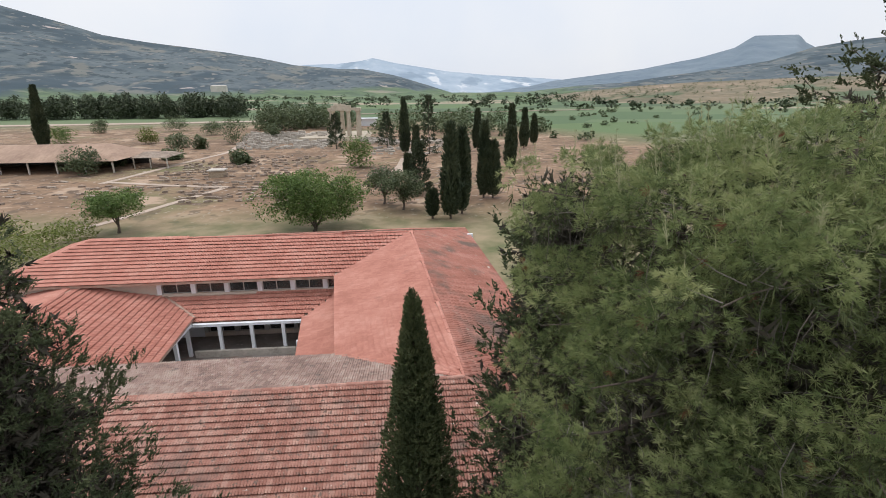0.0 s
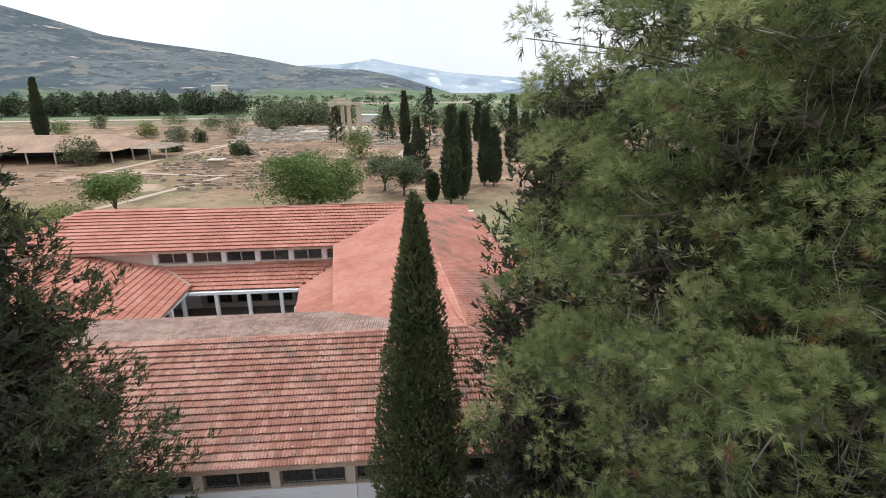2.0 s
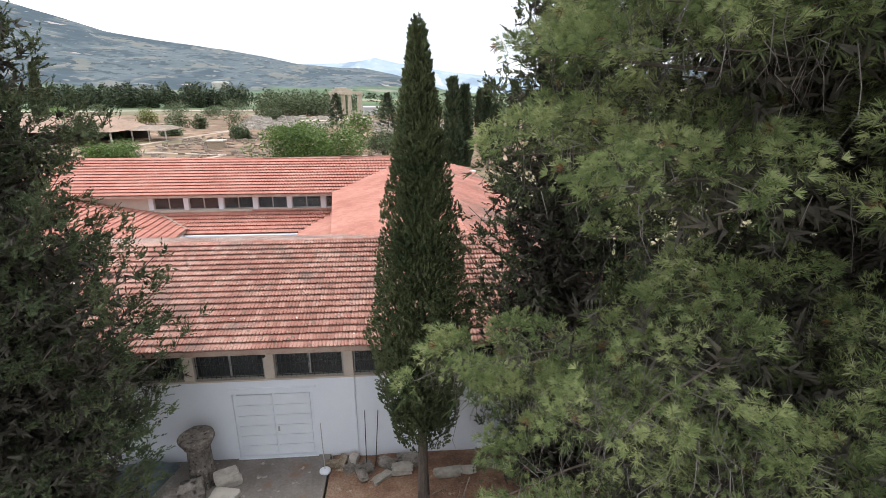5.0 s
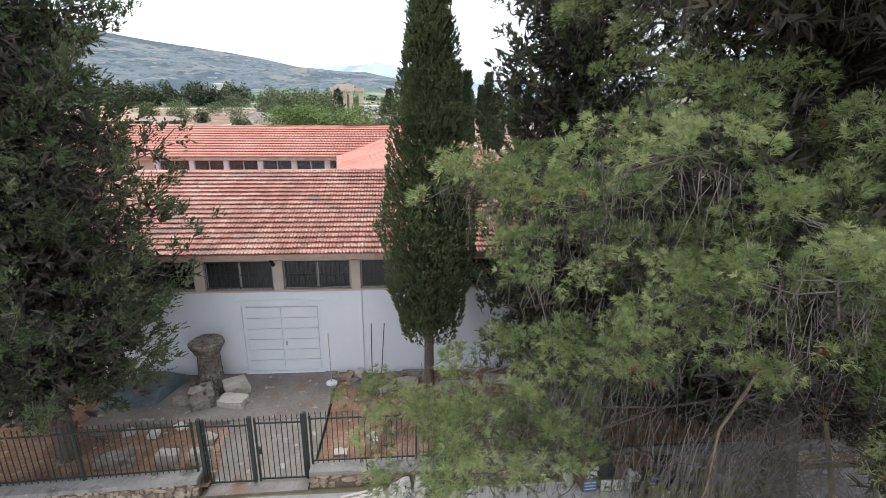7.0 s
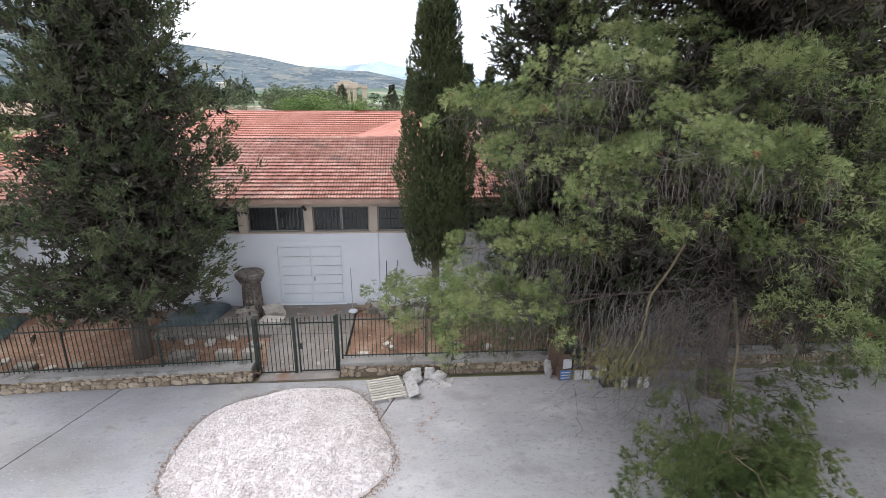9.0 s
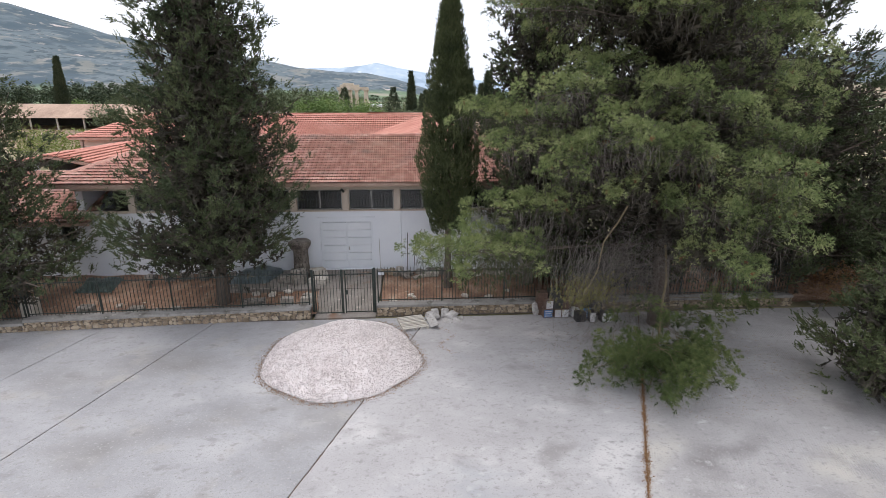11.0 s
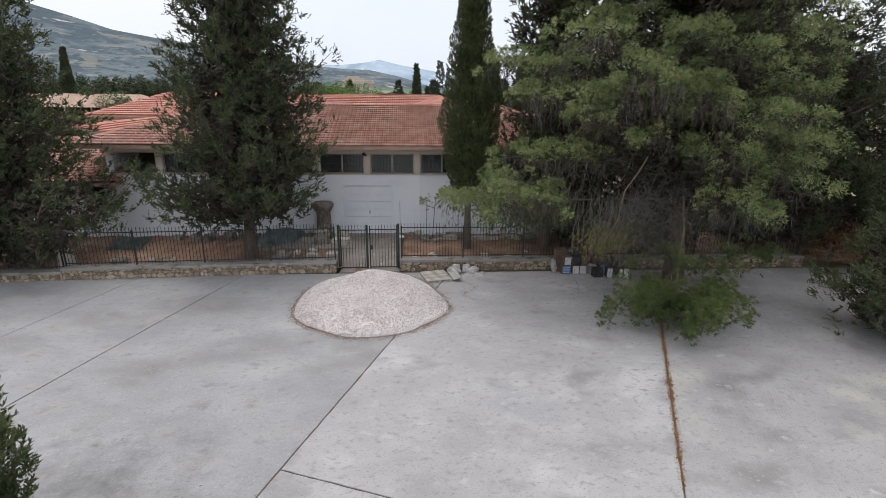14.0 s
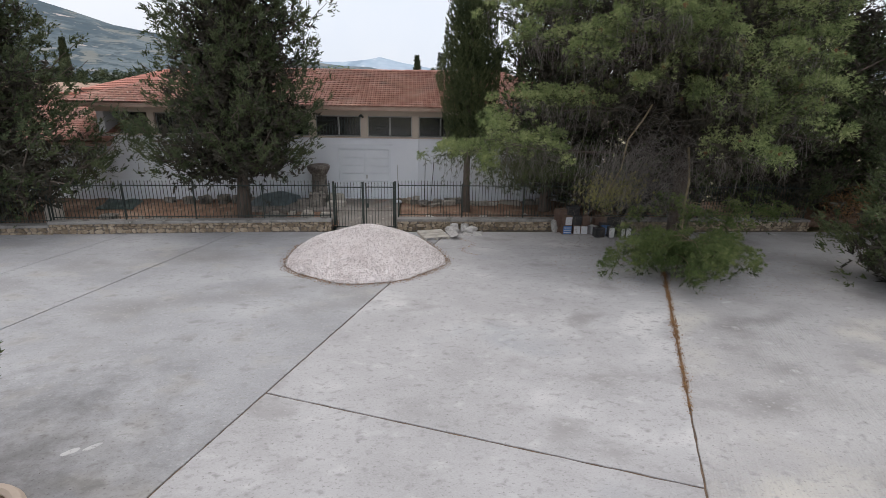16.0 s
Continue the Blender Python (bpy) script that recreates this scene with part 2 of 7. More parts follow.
DEAD_TWIG = material("dead_twigs", [(0.1, 0.085, 0.076), (0.23, 0.2, 0.18)], 3, 30, 0.95, 0)
PINE_GREEN = material("pine_needles", [(0.124, 0.168, 0.064), (0.25, 0.302, 0.124), (0.425, 0.455, 0.216)], 0.7, 3, 0.6, 0, vary=0.26, leaf=0.28)
# old needles darkened to read as shade between tufts; also dull drooping strands
PINE_OLD_SHADED = material("old_shaded_needles", [(0.045, 0.06, 0.024), (0.078, 0.098, 0.04), (0.125, 0.138, 0.058)], 0.8, 4, 0.85, 0, vary=0.24, leaf=0.15)
# fallen branch: darker copy of the pine green with canopy shade in it
PINE_FALLEN_SHADE = material("fallen_shaded_needles", [(0.075, 0.11, 0.036), (0.14, 0.18, 0.062), (0.24, 0.27, 0.105)], 0.8, 4, 0.6, 0, vary=0.24, leaf=0.2)
MOSSY = material("yellowing_pine_needles", [(0.13, 0.13, 0.045), (0.25, 0.235, 0.08), (0.37, 0.34, 0.14)], 0.8, 4, 0.7, 0, vary=0.26, leaf=0.2)
# dead inner foliage, made darker still to stand for shade within crowns
DEAD_SHADED = material("dead_shaded_growth", [(0.036, 0.033, 0.023), (0.058, 0.051, 0.037), (0.09, 0.077, 0.055)], 1.0, 6, 0.9, 0, vary=0.2)
DARK_GREEN = material("dark_cypress_scales", [(0.046, 0.064, 0.031), (0.084, 0.106, 0.051), (0.142, 0.158, 0.08)], 0.9, 5, 0.7, 0, vary=0.24, leaf=0.15)
CYPRESS_GREEN = material("cypress_scales", [(0.055, 0.074, 0.034), (0.1, 0.122, 0.055), (0.17, 0.185, 0.085)], 1.2, 7, 0.65, 0, vary=0.24, leaf=0.1)
BROAD_GREEN = material("broad_leaves", [(0.06, 0.105, 0.024), (0.12, 0.185, 0.05), (0.2, 0.265, 0.09)], 0.4, 2.5, 0.6, 0, vary=0.3, leaf=0.3)
OLIVE_GREEN = material("olive_leaves", [(0.06, 0.085, 0.04), (0.105, 0.135, 0.065), (0.16, 0.185, 0.1)], 0.3, 2, 0.6, 0, vary=0.25, leaf=0.2)
FAR_GREEN = material("far_cypress", [(0.026, 0.042, 0.02), (0.05, 0.07, 0.032), (0.08, 0.096, 0.048)], 0.3, 1.5, 0.8, 0, vary=0.25)
YELLOW_GREEN = material("yellow_shrub", [(0.12, 0.15, 0.035), (0.19, 0.21, 0.06)], 0.3, 2, 0.6, 0, vary=0.2, leaf=0.25)
CANDLE = material("pale_pine_shoots", [(0.28, 0.29, 0.14), (0.42, 0.41, 0.24)], 3, 20, 0.7, 0)
RED_NEEDLES = material("withered_needles", [(0.15, 0.06, 0.03), (0.27, 0.12, 0.06)], 2, 12, 0.8, 0, vary=0.3)
CONE_BROWN = material("pine_cones", [(0.11, 0.07, 0.05), (0.24, 0.18, 0.15)], 6, 40, 0.8, 0.3, vary=0.4)

# grey tint so that the rooms behind the panes show darker
GLASS = bpy.data.materials.new("grey_tinted_glass")
GLASS.use_nodes = True
gb = GLASS.node_tree.nodes["Principled BSDF"]
gb.inputs["Base Color"].default_value = (0.3, 0.31, 0.31, 1)
gb.inputs["Roughness"].default_value = 0.08
gb.inputs["Transmission Weight"].default_value = 0.9


# ---- building blocks ----
class Geo:
    """Faces gathered for one mesh."""

    def __init__(self):
        self.v, self.f = [], []

    def face(self, *pts):
        k = len(self.v)
        self.v += [tuple(p) for p in pts]
        self.f.append(tuple(range(k, k + len(pts))))

    def hexa(self, p):
        """Eight corners: the bottom four anticlockwise, then the top four."""
        k = len(self.v)
        self.v += [tuple(q) for q in p]
        for a in ((3, 2, 1, 0), (4, 5, 6, 7), (0, 1, 5, 4), (1, 2, 6, 5), (2, 3, 7, 6), (3, 0, 4, 7)):
            self.f.append(tuple(k + i for i in a))
        return self

    def box(self, x0, x1, y0, y1, z0, z1):
        self.hexa([(x0, y0, z0), (x1, y0, z0), (x1, y1, z0), (x0, y1, z0), (x0, y0, z1), (x1, y0, z1), (x1, y1, z1), (x0, y1, z1)])
        return self

    def soft_box(self, x0, x1, y0, y1, z0, z1, c=0.01):
        """A box with chamfered upright edges and a chamfered top."""
        ring = lambda d, z: [(x0 + c + d, y0 + d, z), (x1 - c - d, y0 + d, z), (x1 - d, y0 + c + d, z), (x1 - d, y1 - c - d, z), (x1 - c - d, y1 - d, z), (x0 + c + d, y1 - d, z), (x0 + d, y1 - c - d, z), (x0 + d, y0 + c + d, z)]
        self.rings([ring(0, z0), ring(0, z1 - c), ring(c, z1)])
        return self

    def rings(self, rows, cap=True):
        k, n = len(self.v), len(rows[0])
        for r in rows:
            self.v += [tuple(p) for p in r]
        for j in range(len(rows) - 1):
            for i in range(n):
                a, b = k + j * n + i, k + j * n + (i + 1) % n
                self.f.append((a, b, b + n, a + n))
        if cap:
            self.f.append(tuple(k + n - 1 - i for i in range(n)))
            self.f.append(tuple(k + (len(rows) - 1) * n + i for i in range(n)))
        return self

    def tube(self, pts, radii, n=6):
        pts = [Vector(p) for p in pts]
        rows = []
        for i, p in enumerate(pts):
            d = (pts[min(i + 1, len(pts) - 1)] - pts[max(i - 1, 0)]).normalized()
            s = d.cross(Vector((0.3, 0.9, 0.2))).normalized()
            if s.length < 0.1:
                s = d.cross(Vector((1, 0, 0))).normalized()
            u = d.cross(s)
            r = radii[i] if isinstance(radii, (list, tuple)) else radii
            rows.append([p + (s * math.cos(2 * math.pi * k / n) + u * math.sin(2 * math.pi * k / n)) * r for k in range(n)])
        return self.rings(rows)

    def lathe(self, x, y, profile, n=20, wobble=0.0):
        rows = []
        for r, z in profile:
            rows.append([(x + r * math.cos(2 * math.pi * k / n) * (1 + wobble * noise.noise((k * 0.7, z * 3, x))), y + r * math.sin(2 * math.pi * k / n) * (1 + wobble * noise.noise((k * 0.7, z * 3, x))), z) for k in range(n)])
        return self.rings(rows)


def root_of(ob):
    return Matrix.Translation(ob.location) if ob.type == "EMPTY" else Matrix.Identity(4)


def link_part(name, me, mat, parent=None, label="", smooth=False):
    ob = new(name, me)
    if not me.materials:
        me.materials.append(mat)
    if smooth:
        me.polygons.foreach_set("use_smooth", np.ones(len(me.polygons), dtype=bool))
    if parent is not None:
        ob.parent = parent
        ob.matrix_parent_inverse = root_of(parent).inverted()
    if label:
        ob["label"] = label
    return ob


def geo_mesh(name, g):
    me = bpy.data.meshes.new(name)
    me.from_pydata(g.v, [], g.f)
    return me


def part(name, g, mat, parent=None, label="", smooth=False):
    return link_part(name, geo_mesh(name, g), mat, parent, label, smooth)


def tri_mesh(name, v, t):
    """A mesh from arrays of corners and triangles."""
    me = bpy.data.meshes.new(name)
    me.vertices.add(len(v))
    me.vertices.foreach_set("co", np.ascontiguousarray(v, dtype=np.float32).ravel())
    me.loops.add(3 * len(t))
    me.loops.foreach_set("vertex_index", np.ascontiguousarray(t, dtype=np.int32).ravel())
    me.polygons.add(len(t))
    me.polygons.foreach_set("loop_start", np.arange(0, 3 * len(t), 3, dtype=np.int32))
    me.update(calc_edges=True)
    return me


def thing(name, label, category, at=(0, 0, 0), group="", kind=""):
    ob = new(name)
    ob.location = at
    ob.empty_display_size = 0.2
    return tagged(ob, label, category, group, kind)


# ---- ground and distance ----
def smooth01(t):
    t = np.clip(t, 0, 1)
    return t * t * (3 - 2 * t)


def wavy(x, y, s):
    return np.sin(x / s + 1.3 * np.sin(y / s * 0.7)) * np.cos(y / s * 0.9 + 0.8 * np.sin(x / s * 1.2))


def sheet(name, nu, nv, f, mat):
    u, v = np.meshgrid(np.linspace(0, 1, nu), np.linspace(0, 1, nv))
    p = np.stack(f(u.ravel(), v.ravel()), 1)
    i = (np.arange(nv - 1)[:, None] * nu + np.arange(nu - 1)[None, :]).ravel()
    t = np.concatenate([np.stack([i, i + 1, i + nu + 1], 1), np.stack([i, i + nu + 1, i + nu], 1)])
    ob = new(name, tri_mesh(name, p, t))
    ob.data.materials.append(mat)
    ob.data.polygons.foreach_set("use_smooth", np.ones(len(t), dtype=bool))
    return ob


def land_material():
    """Dry grass and soil near by, a strip of grass behind the house, green fields down the valley."""
    m = material("land", [(0.15, 0.092, 0.054), (0.25, 0.158, 0.096), (0.37, 0.245, 0.155)], 0.05, 0.7, 0.95, 0.3, spots=[((0.17, 0.155, 0.07), 0.03, 0.55, 0.1), ((0.42, 0.3, 0.21), 0.1, 0.58, 0.06), ((0.13, 0.085, 0.055), 0.28, 0.56, 0.06), ((0.4, 0.33, 0.27), 0.9, 0.62, 0.05)], depth=0.1)
    nt = m.node_tree
    n, l = nt.nodes, nt.links
    b = [k for k in n if k.type == "BSDF_PRINCIPLED"][0]
    earth = b.inputs["Base Color"].links[0].from_socket
    geo = [k for k in n if k.type == "NEW_GEOMETRY"][0]
    xyz = n.new("ShaderNodeSeparateXYZ")
    l.new(geo.outputs["Position"], xyz.inputs[0])
    wob = n.new("ShaderNodeTexNoise")
    wob.inputs["Scale"].default_value, wob.inputs["Detail"].default_value = 0.02, 4
    l.new(geo.outputs["Position"], wob.inputs["Vector"])

    def band(lo, hi, shake, east=0.0):
        side = n.new("ShaderNodeMapRange")
        side.inputs["From Min"].default_value, side.inputs["From Max"].default_value = 15, 90
        side.inputs["To Max"].default_value = east
        l.new(xyz.outputs["X"], side.inputs["Value"])
        tot = n.new("ShaderNodeMath")
        tot.operation = "ADD"
        l.new(xyz.outputs["Y"], tot.inputs[0])
        l.new(side.outputs[0], tot.inputs[1])
        s = n.new("ShaderNodeMath")
        s.operation = "MULTIPLY_ADD"
        l.new(wob.outputs["Fac"], s.inputs[0])
        s.inputs[1].default_value = shake
        l.new(tot.outputs[0], s.inputs[2])
        r = n.new("ShaderNodeMapRange")
        r.inputs["From Min"].default_value, r.inputs["From Max"].default_value = lo + shake / 2, hi + shake / 2
        l.new(s.outputs[0], r.inputs["Value"])
        return r.outputs[0]

    def blend(fac, a, c):
        x = n.new("ShaderNodeMixRGB")
        l.new(fac, x.inputs[0])
        for sock, val in ((x.inputs[1], a), (x.inputs[2], c)):
            if isinstance(val, tuple):
                sock.default_value = (*val, 1)
            else:
                l.new(val, sock)
        return x.outputs[0]

    grass = n.new("ShaderNodeTexNoise")
    grass.inputs["Scale"].default_value, grass.inputs["Detail"].default_value = 0.25, 6
    l.new(geo.outputs["Position"], grass.inputs["Vector"])
    gr = n.new("ShaderNodeValToRGB")
    gr.color_ramp.elements[0].position, gr.color_ramp.elements[0].color = 0.35, (0.13, 0.14, 0.06, 1)
    gr.color_ramp.elements[1].position, gr.color_ramp.elements[1].color = 0.68, (0.33, 0.26, 0.16, 1)
    l.new(grass.outputs["Fac"], gr.inputs[0])
    fields = n.new("ShaderNodeTexVoronoi")
    fields.distance = "CHEBYCHEV"
    fields.inputs["Scale"].default_value = 1.0
    mp = n.new("ShaderNodeMapping")
    mp.inputs["Scale"].default_value = (0.006, 0.011, 0)
    mp.inputs["Rotation"].default_value = (0, 0, 0.3)
    l.new(geo.outputs["Position"], mp.inputs["Vector"])
    l.new(mp.outputs[0], fields.inputs["Vector"])
    tone = n.new("ShaderNodeSeparateXYZ")
    l.new(fields.outputs["Color"], tone.inputs[0])
    fr = n.new("ShaderNodeValToRGB")
    fr.color_ramp.interpolation = "CONSTANT"
    cols = [(0, (0.085, 0.14, 0.06)), (0.25, (0.12, 0.175, 0.08)), (0.45, (0.075, 0.12, 0.055)), (0.62, (0.14, 0.185, 0.09)), (0.8, (0.11, 0.17, 0.065)), (0.93, (0.34, 0.28, 0.2))]
    while len(fr.color_ramp.elements) < len(cols):
        fr.color_ramp.elements.new(0.5)
    for e, (p, c) in zip(fr.color_ramp.elements, cols):
        e.position, e.color = p, (*c, 1)
    l.new(tone.outputs[0], fr.inputs[0])
    c = blend(band(62, 78, 14), gr.outputs[0], earth)
    c = blend(band(250, 330, 60, 130), c, fr.outputs[0])
    l.new(c, b.inputs["Base Color"])
    return m


def ring_land(u, v):
    a = (u - 0.5) * 2 * math.pi
    r = 0.5 + 4700 * v ** 3
    x, y = r * np.sin(a), r * np.cos(a)
    bumpy = smooth01((y - 48) / 60) * 0.03 * wavy(x, y, 9.0) + smooth01((r - 300) / 500) * 2.0 * wavy(x, y, 160.0)
    return x, y, -0.06 + bumpy - smooth01((r - 300) / 500) * 2


tagged(sheet("ground", 160, 150, ring_land, land_material()), "dry grassland and green valley fields", "ground", kind="structure")


def hill(name, label, near, far, line, mat, rough, curve=1.3):
    """A slope that rises from near to far metres up to a skyline given in degrees of bearing and height."""
    b = np.array([p[0] for p in line], float)
    h = np.array([p[1] for p in line], float)

    def f(u, v):
        a = b[0] + (b[-1] - b[0]) * u
        r = near + (far - near) * v
        top = far * np.tan(np.radians(np.interp(a, b, h))) + 17
        x, y = r * np.sin(np.radians(a)), r * np.cos(np.radians(a))
        n1 = wavy(x, y, rough * 14) * 0.5 + wavy(x + 900, y, rough * 5) * 0.25 + wavy(x, y + 500, rough * 2) * 0.12
        z = -25 + (top + 25) * v ** curve + n1 * rough * 2.2 * np.sin(np.pi * v) + rough * 0.25 * n1 * v
        return x, y, z

    return tagged(sheet(name, 220, 60, f, mat), label, "hill", kind="structure")


# scrub, forest and terrace tones, all pushed towards blue as painted haze
HILL = material("hazy_scrub_hillside", [(0.072, 0.1, 0.118), (0.098, 0.125, 0.138), (0.132, 0.156, 0.163)], 0.006, 0.05, 0.95, 0.2, spots=[((0.046, 0.073, 0.092), 0.004, 0.5, 0.06), ((0.16, 0.165, 0.15), 0.007, 0.56, 0.06), ((0.047, 0.07, 0.083), 0.03, 0.54, 0.06), ((0.42, 0.36, 0.33), 0.008, 0.685, 0.02), ((0.2, 0.195, 0.18), 0.028, 0.61, 0.06)], depth=3, stretch=(1, 0.6, 2.6))


def green_foot(m, lo, hi):
    """Farmed fields on the foot of a hill, below a ragged line between two heights."""
    n, l = m.node_tree.nodes, m.node_tree.links
    b = [k for k in n if k.type == "BSDF_PRINCIPLED"][0]
    upper = b.inputs["Base Color"].links[0].from_socket
    geo = [k for k in n if k.type == "NEW_GEOMETRY"][0]
    xyz = n.new("ShaderNodeSeparateXYZ")
    l.new(geo.outputs["Position"], xyz.inputs[0])
    wob = n.new("ShaderNodeTexNoise")
    wob.inputs["Scale"].default_value, wob.inputs["Detail"].default_value = 0.004, 5
    l.new(geo.outputs["Position"], wob.inputs["Vector"])
    s = n.new("ShaderNodeMath")
    s.operation = "MULTIPLY_ADD"
    l.new(wob.outputs["Fac"], s.inputs[0])
    s.inputs[1].default_value = 60
    l.new(xyz.outputs["Z"], s.inputs[2])
    r = n.new("ShaderNodeMapRange")
    r.inputs["From Min"].default_value, r.inputs["From Max"].default_value = lo + 30, hi + 30
    l.new(s.outputs[0], r.inputs["Value"])
    field = n.new("ShaderNodeTexNoise")
    field.inputs["Scale"].default_value, field.inputs["Detail"].default_value = 1.0, 3
    mp = n.new("ShaderNodeMapping")
    mp.inputs["Scale"].default_value = (0.006, 0.016, 0.03)
    l.new(geo.outputs["Position"], mp.inputs["Vector"])
    l.new(mp.outputs[0], field.inputs["Vector"])
    ramp = n.new("ShaderNodeValToRGB")
    cols = [(0.3, (0.085, 0.135, 0.075)), (0.45, (0.12, 0.175, 0.09)), (0.55, (0.075, 0.115, 0.07)), (0.62, (0.14, 0.19, 0.1)), (0.72, (0.27, 0.25, 0.19))]
    while len(ramp.color_ramp.elements) < len(cols):
        ramp.color_ramp.elements.new(0.5)
    for e, (q, c) in zip(ramp.color_ramp.elements, cols):
        e.position, e.color = q, (*c, 1)
    l.new(field.outputs["Fac"], ramp.inputs[0])
    mx = n.new("ShaderNodeMixRGB")
    l.new(r.outputs[0], mx.inputs[0])
    l.new(ramp.outputs[0], mx.inputs[1])
    l.new(upper, mx.inputs[2])
    l.new(mx.outputs[0], b.inputs["Base Color"])


green_foot(HILL, 12, 24)
# upland and far ridge carry the distance haze as blue in their colour
MESA = material("haze_grey_upland", [(0.13, 0.18, 0.23), (0.2, 0.25, 0.29)], 0.003, 0.02, 0.95, 0.5, depth=15, stretch=(1, 0.3, 1))
FAR = material("haze_blue_mountain", [(0.27, 0.345, 0.43), (0.33, 0.405, 0.485), (0.4, 0.465, 0.535)], 0.003, 0.014, 0.95, 0.3, spots=[((0.58, 0.61, 0.64), 0.006, 0.6, 0.05), ((0.24, 0.31, 0.385), 0.004, 0.56, 0.06)], depth=12, stretch=(1, 0.3, 1.6))
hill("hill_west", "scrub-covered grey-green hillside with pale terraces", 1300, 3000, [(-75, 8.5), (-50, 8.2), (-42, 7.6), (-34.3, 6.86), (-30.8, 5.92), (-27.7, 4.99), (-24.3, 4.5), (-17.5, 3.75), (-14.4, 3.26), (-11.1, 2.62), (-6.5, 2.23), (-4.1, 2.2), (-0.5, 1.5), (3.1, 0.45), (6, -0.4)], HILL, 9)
hill("hill_north", "mountain ridge far up the valley, tinted pale blue for haze", 3300, 4600, [(-14, 2.0), (-10, 2.63), (-6.5, 2.74), (-4.1, 3.02), (-2.9, 3.3), (-0.5, 2.78), (5, 1.93), (8.7, 1.54), (16.5, 0.98), (21, 0.6)], FAR, 14, 1.0)
hill("hill_mesa", "upland with a flat table summit, tinted blue-grey for haze", 2600, 3800, [(9, -0.3), (14.2, 0.32), (16.6, 0.81), (20, 1.21), (25.5, 1.82), (30.5, 2.73), (33.3, 3.47), (34.3, 4.15), (34.8, 4.45), (38.2, 4.35), (38.8, 3.68), (39.6, 3.2), (45, 2.4), (60, 3)], MESA, 10, 1.0)
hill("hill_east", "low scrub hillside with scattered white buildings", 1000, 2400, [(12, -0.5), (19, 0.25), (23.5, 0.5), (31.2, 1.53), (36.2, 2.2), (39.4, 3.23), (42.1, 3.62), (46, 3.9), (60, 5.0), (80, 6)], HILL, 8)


ORCHARD = ((14, 18, 24, 30, 38, 46, 70), (-1.0, -0.5, 0.1, 0.45, 0.7, 0.9, 1.1))
ORCHARD_SOIL = material("orchard_soil", [(0.13, 0.12, 0.075), (0.2, 0.165, 0.105), (0.29, 0.215, 0.145)], 0.012, 0.09, 0.95, 0.4, spots=[((0.09, 0.12, 0.06), 0.01, 0.55, 0.06), ((0.36, 0.27, 0.2), 0.03, 0.62, 0.05)], depth=2)
hill("hill_orchard", "low brown slope planted with olive trees", 430, 1050, list(zip(*ORCHARD)), ORCHARD_SOIL, 1.0, 1.0)


# ---- concrete yard: slabs laid askew, with dirt-filled joints ----
ALONG, ACROSS, CORNER = Vector((0.36, 0.933, 0)), Vector((0.933, -0.36, 0)), Vector((-4.33, -3.17, 0))
STRIP = 7.08


def slab_point(i, j):
    """A place in the yard by metres across and along the slabs; the strips fan out a little."""
    return CORNER + ACROSS * (i + 0.047 * j * min(1.0, max(0.0, i / STRIP)) - 0.06 * j * min(1.0, max(0.0, -i / 6.85))) + ALONG * j


yard = thing("yard_pavement", "worn grey concrete yard in large slabs", "pavement", kind="structure")
part("joint_bed", Geo().box(-42, 42, -40, 7.3, -0.1, -0.022), JOINT, yard, "dark dirt in the joints")


def clip_poly(poly, a, b, c):
    """Keep the part of a polygon where a*x + b*y <= c."""
    out = []
    for p, q in zip(poly, poly[1:] + poly[:1]):
        dp, dq = a * p[0] + b * p[1] - c, a * q[0] + b * q[1] - c
        if dp <= 0:
            out.append(p)
        if dp * dq < 0:
            t = dp / (dp - dq)
            out.append((p[0] + t * (q[0] - p[0]), p[1] + t * (q[1] - p[1])))
    return out


def slab(i0, i1, j0, j1, rng, mat):
    pts = []
    for (a, b), (c, d) in zip([(i0, j0), (i1, j0), (i1, j1), (i0, j1)], [(i1, j0), (i1, j1), (i0, j1), (i0, j0)]):
        k = max(4, int(math.hypot(c - a, d - b) / 0.16))
        for s in range(k):
            q = slab_point(a + (c - a) * s / k, b + (d - b) * s / k)
            pts.append((q.x + rng.uniform(-0.008, 0.008), q.y + rng.uniform(-0.008, 0.008)))
    pts = clip_poly(clip_poly(clip_poly(pts, 0, 1, 7.42), 1, 0, 40), -1, 0, 40)
    pts = clip_poly(pts, 0, -1, 38)
    if len(pts) < 3:
        return
    g = Geo()
    mid = Vector((sum(p[0] for p in pts) / len(pts), sum(p[1] for p in pts) / len(pts)))
    inner = [(Vector(p) + (mid - Vector(p)).normalized() * 0.012) for p in pts]
    g.rings([[(p[0], p[1], -0.09) for p in pts], [(p[0], p[1], -0.008) for p in pts], [(p[0], p[1], 0.0) for p in inner]])
    part("concrete_slab", g, mat, yard)


yr = random.Random(5)
GAP = 0.016
WEST_JOINTS = {-1: -6.88, -2: -10.4}
for k in range(-6, 6):
    cuts = {0: [-34, -17, 0.0, 17], -1: [-34, -11.5, 14], 1: [-34, -13, 19]}.get(k, [-34, 24] if k < -1 else [-34, -14, 4, 24])
    for j0, j1 in zip(cuts, cuts[1:]):
        west, east = (WEST_JOINTS.get(k, k * STRIP), WEST_JOINTS.get(k + 1, (k + 1) * STRIP))
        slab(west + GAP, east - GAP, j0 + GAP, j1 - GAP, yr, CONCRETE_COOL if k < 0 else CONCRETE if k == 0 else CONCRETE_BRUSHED)



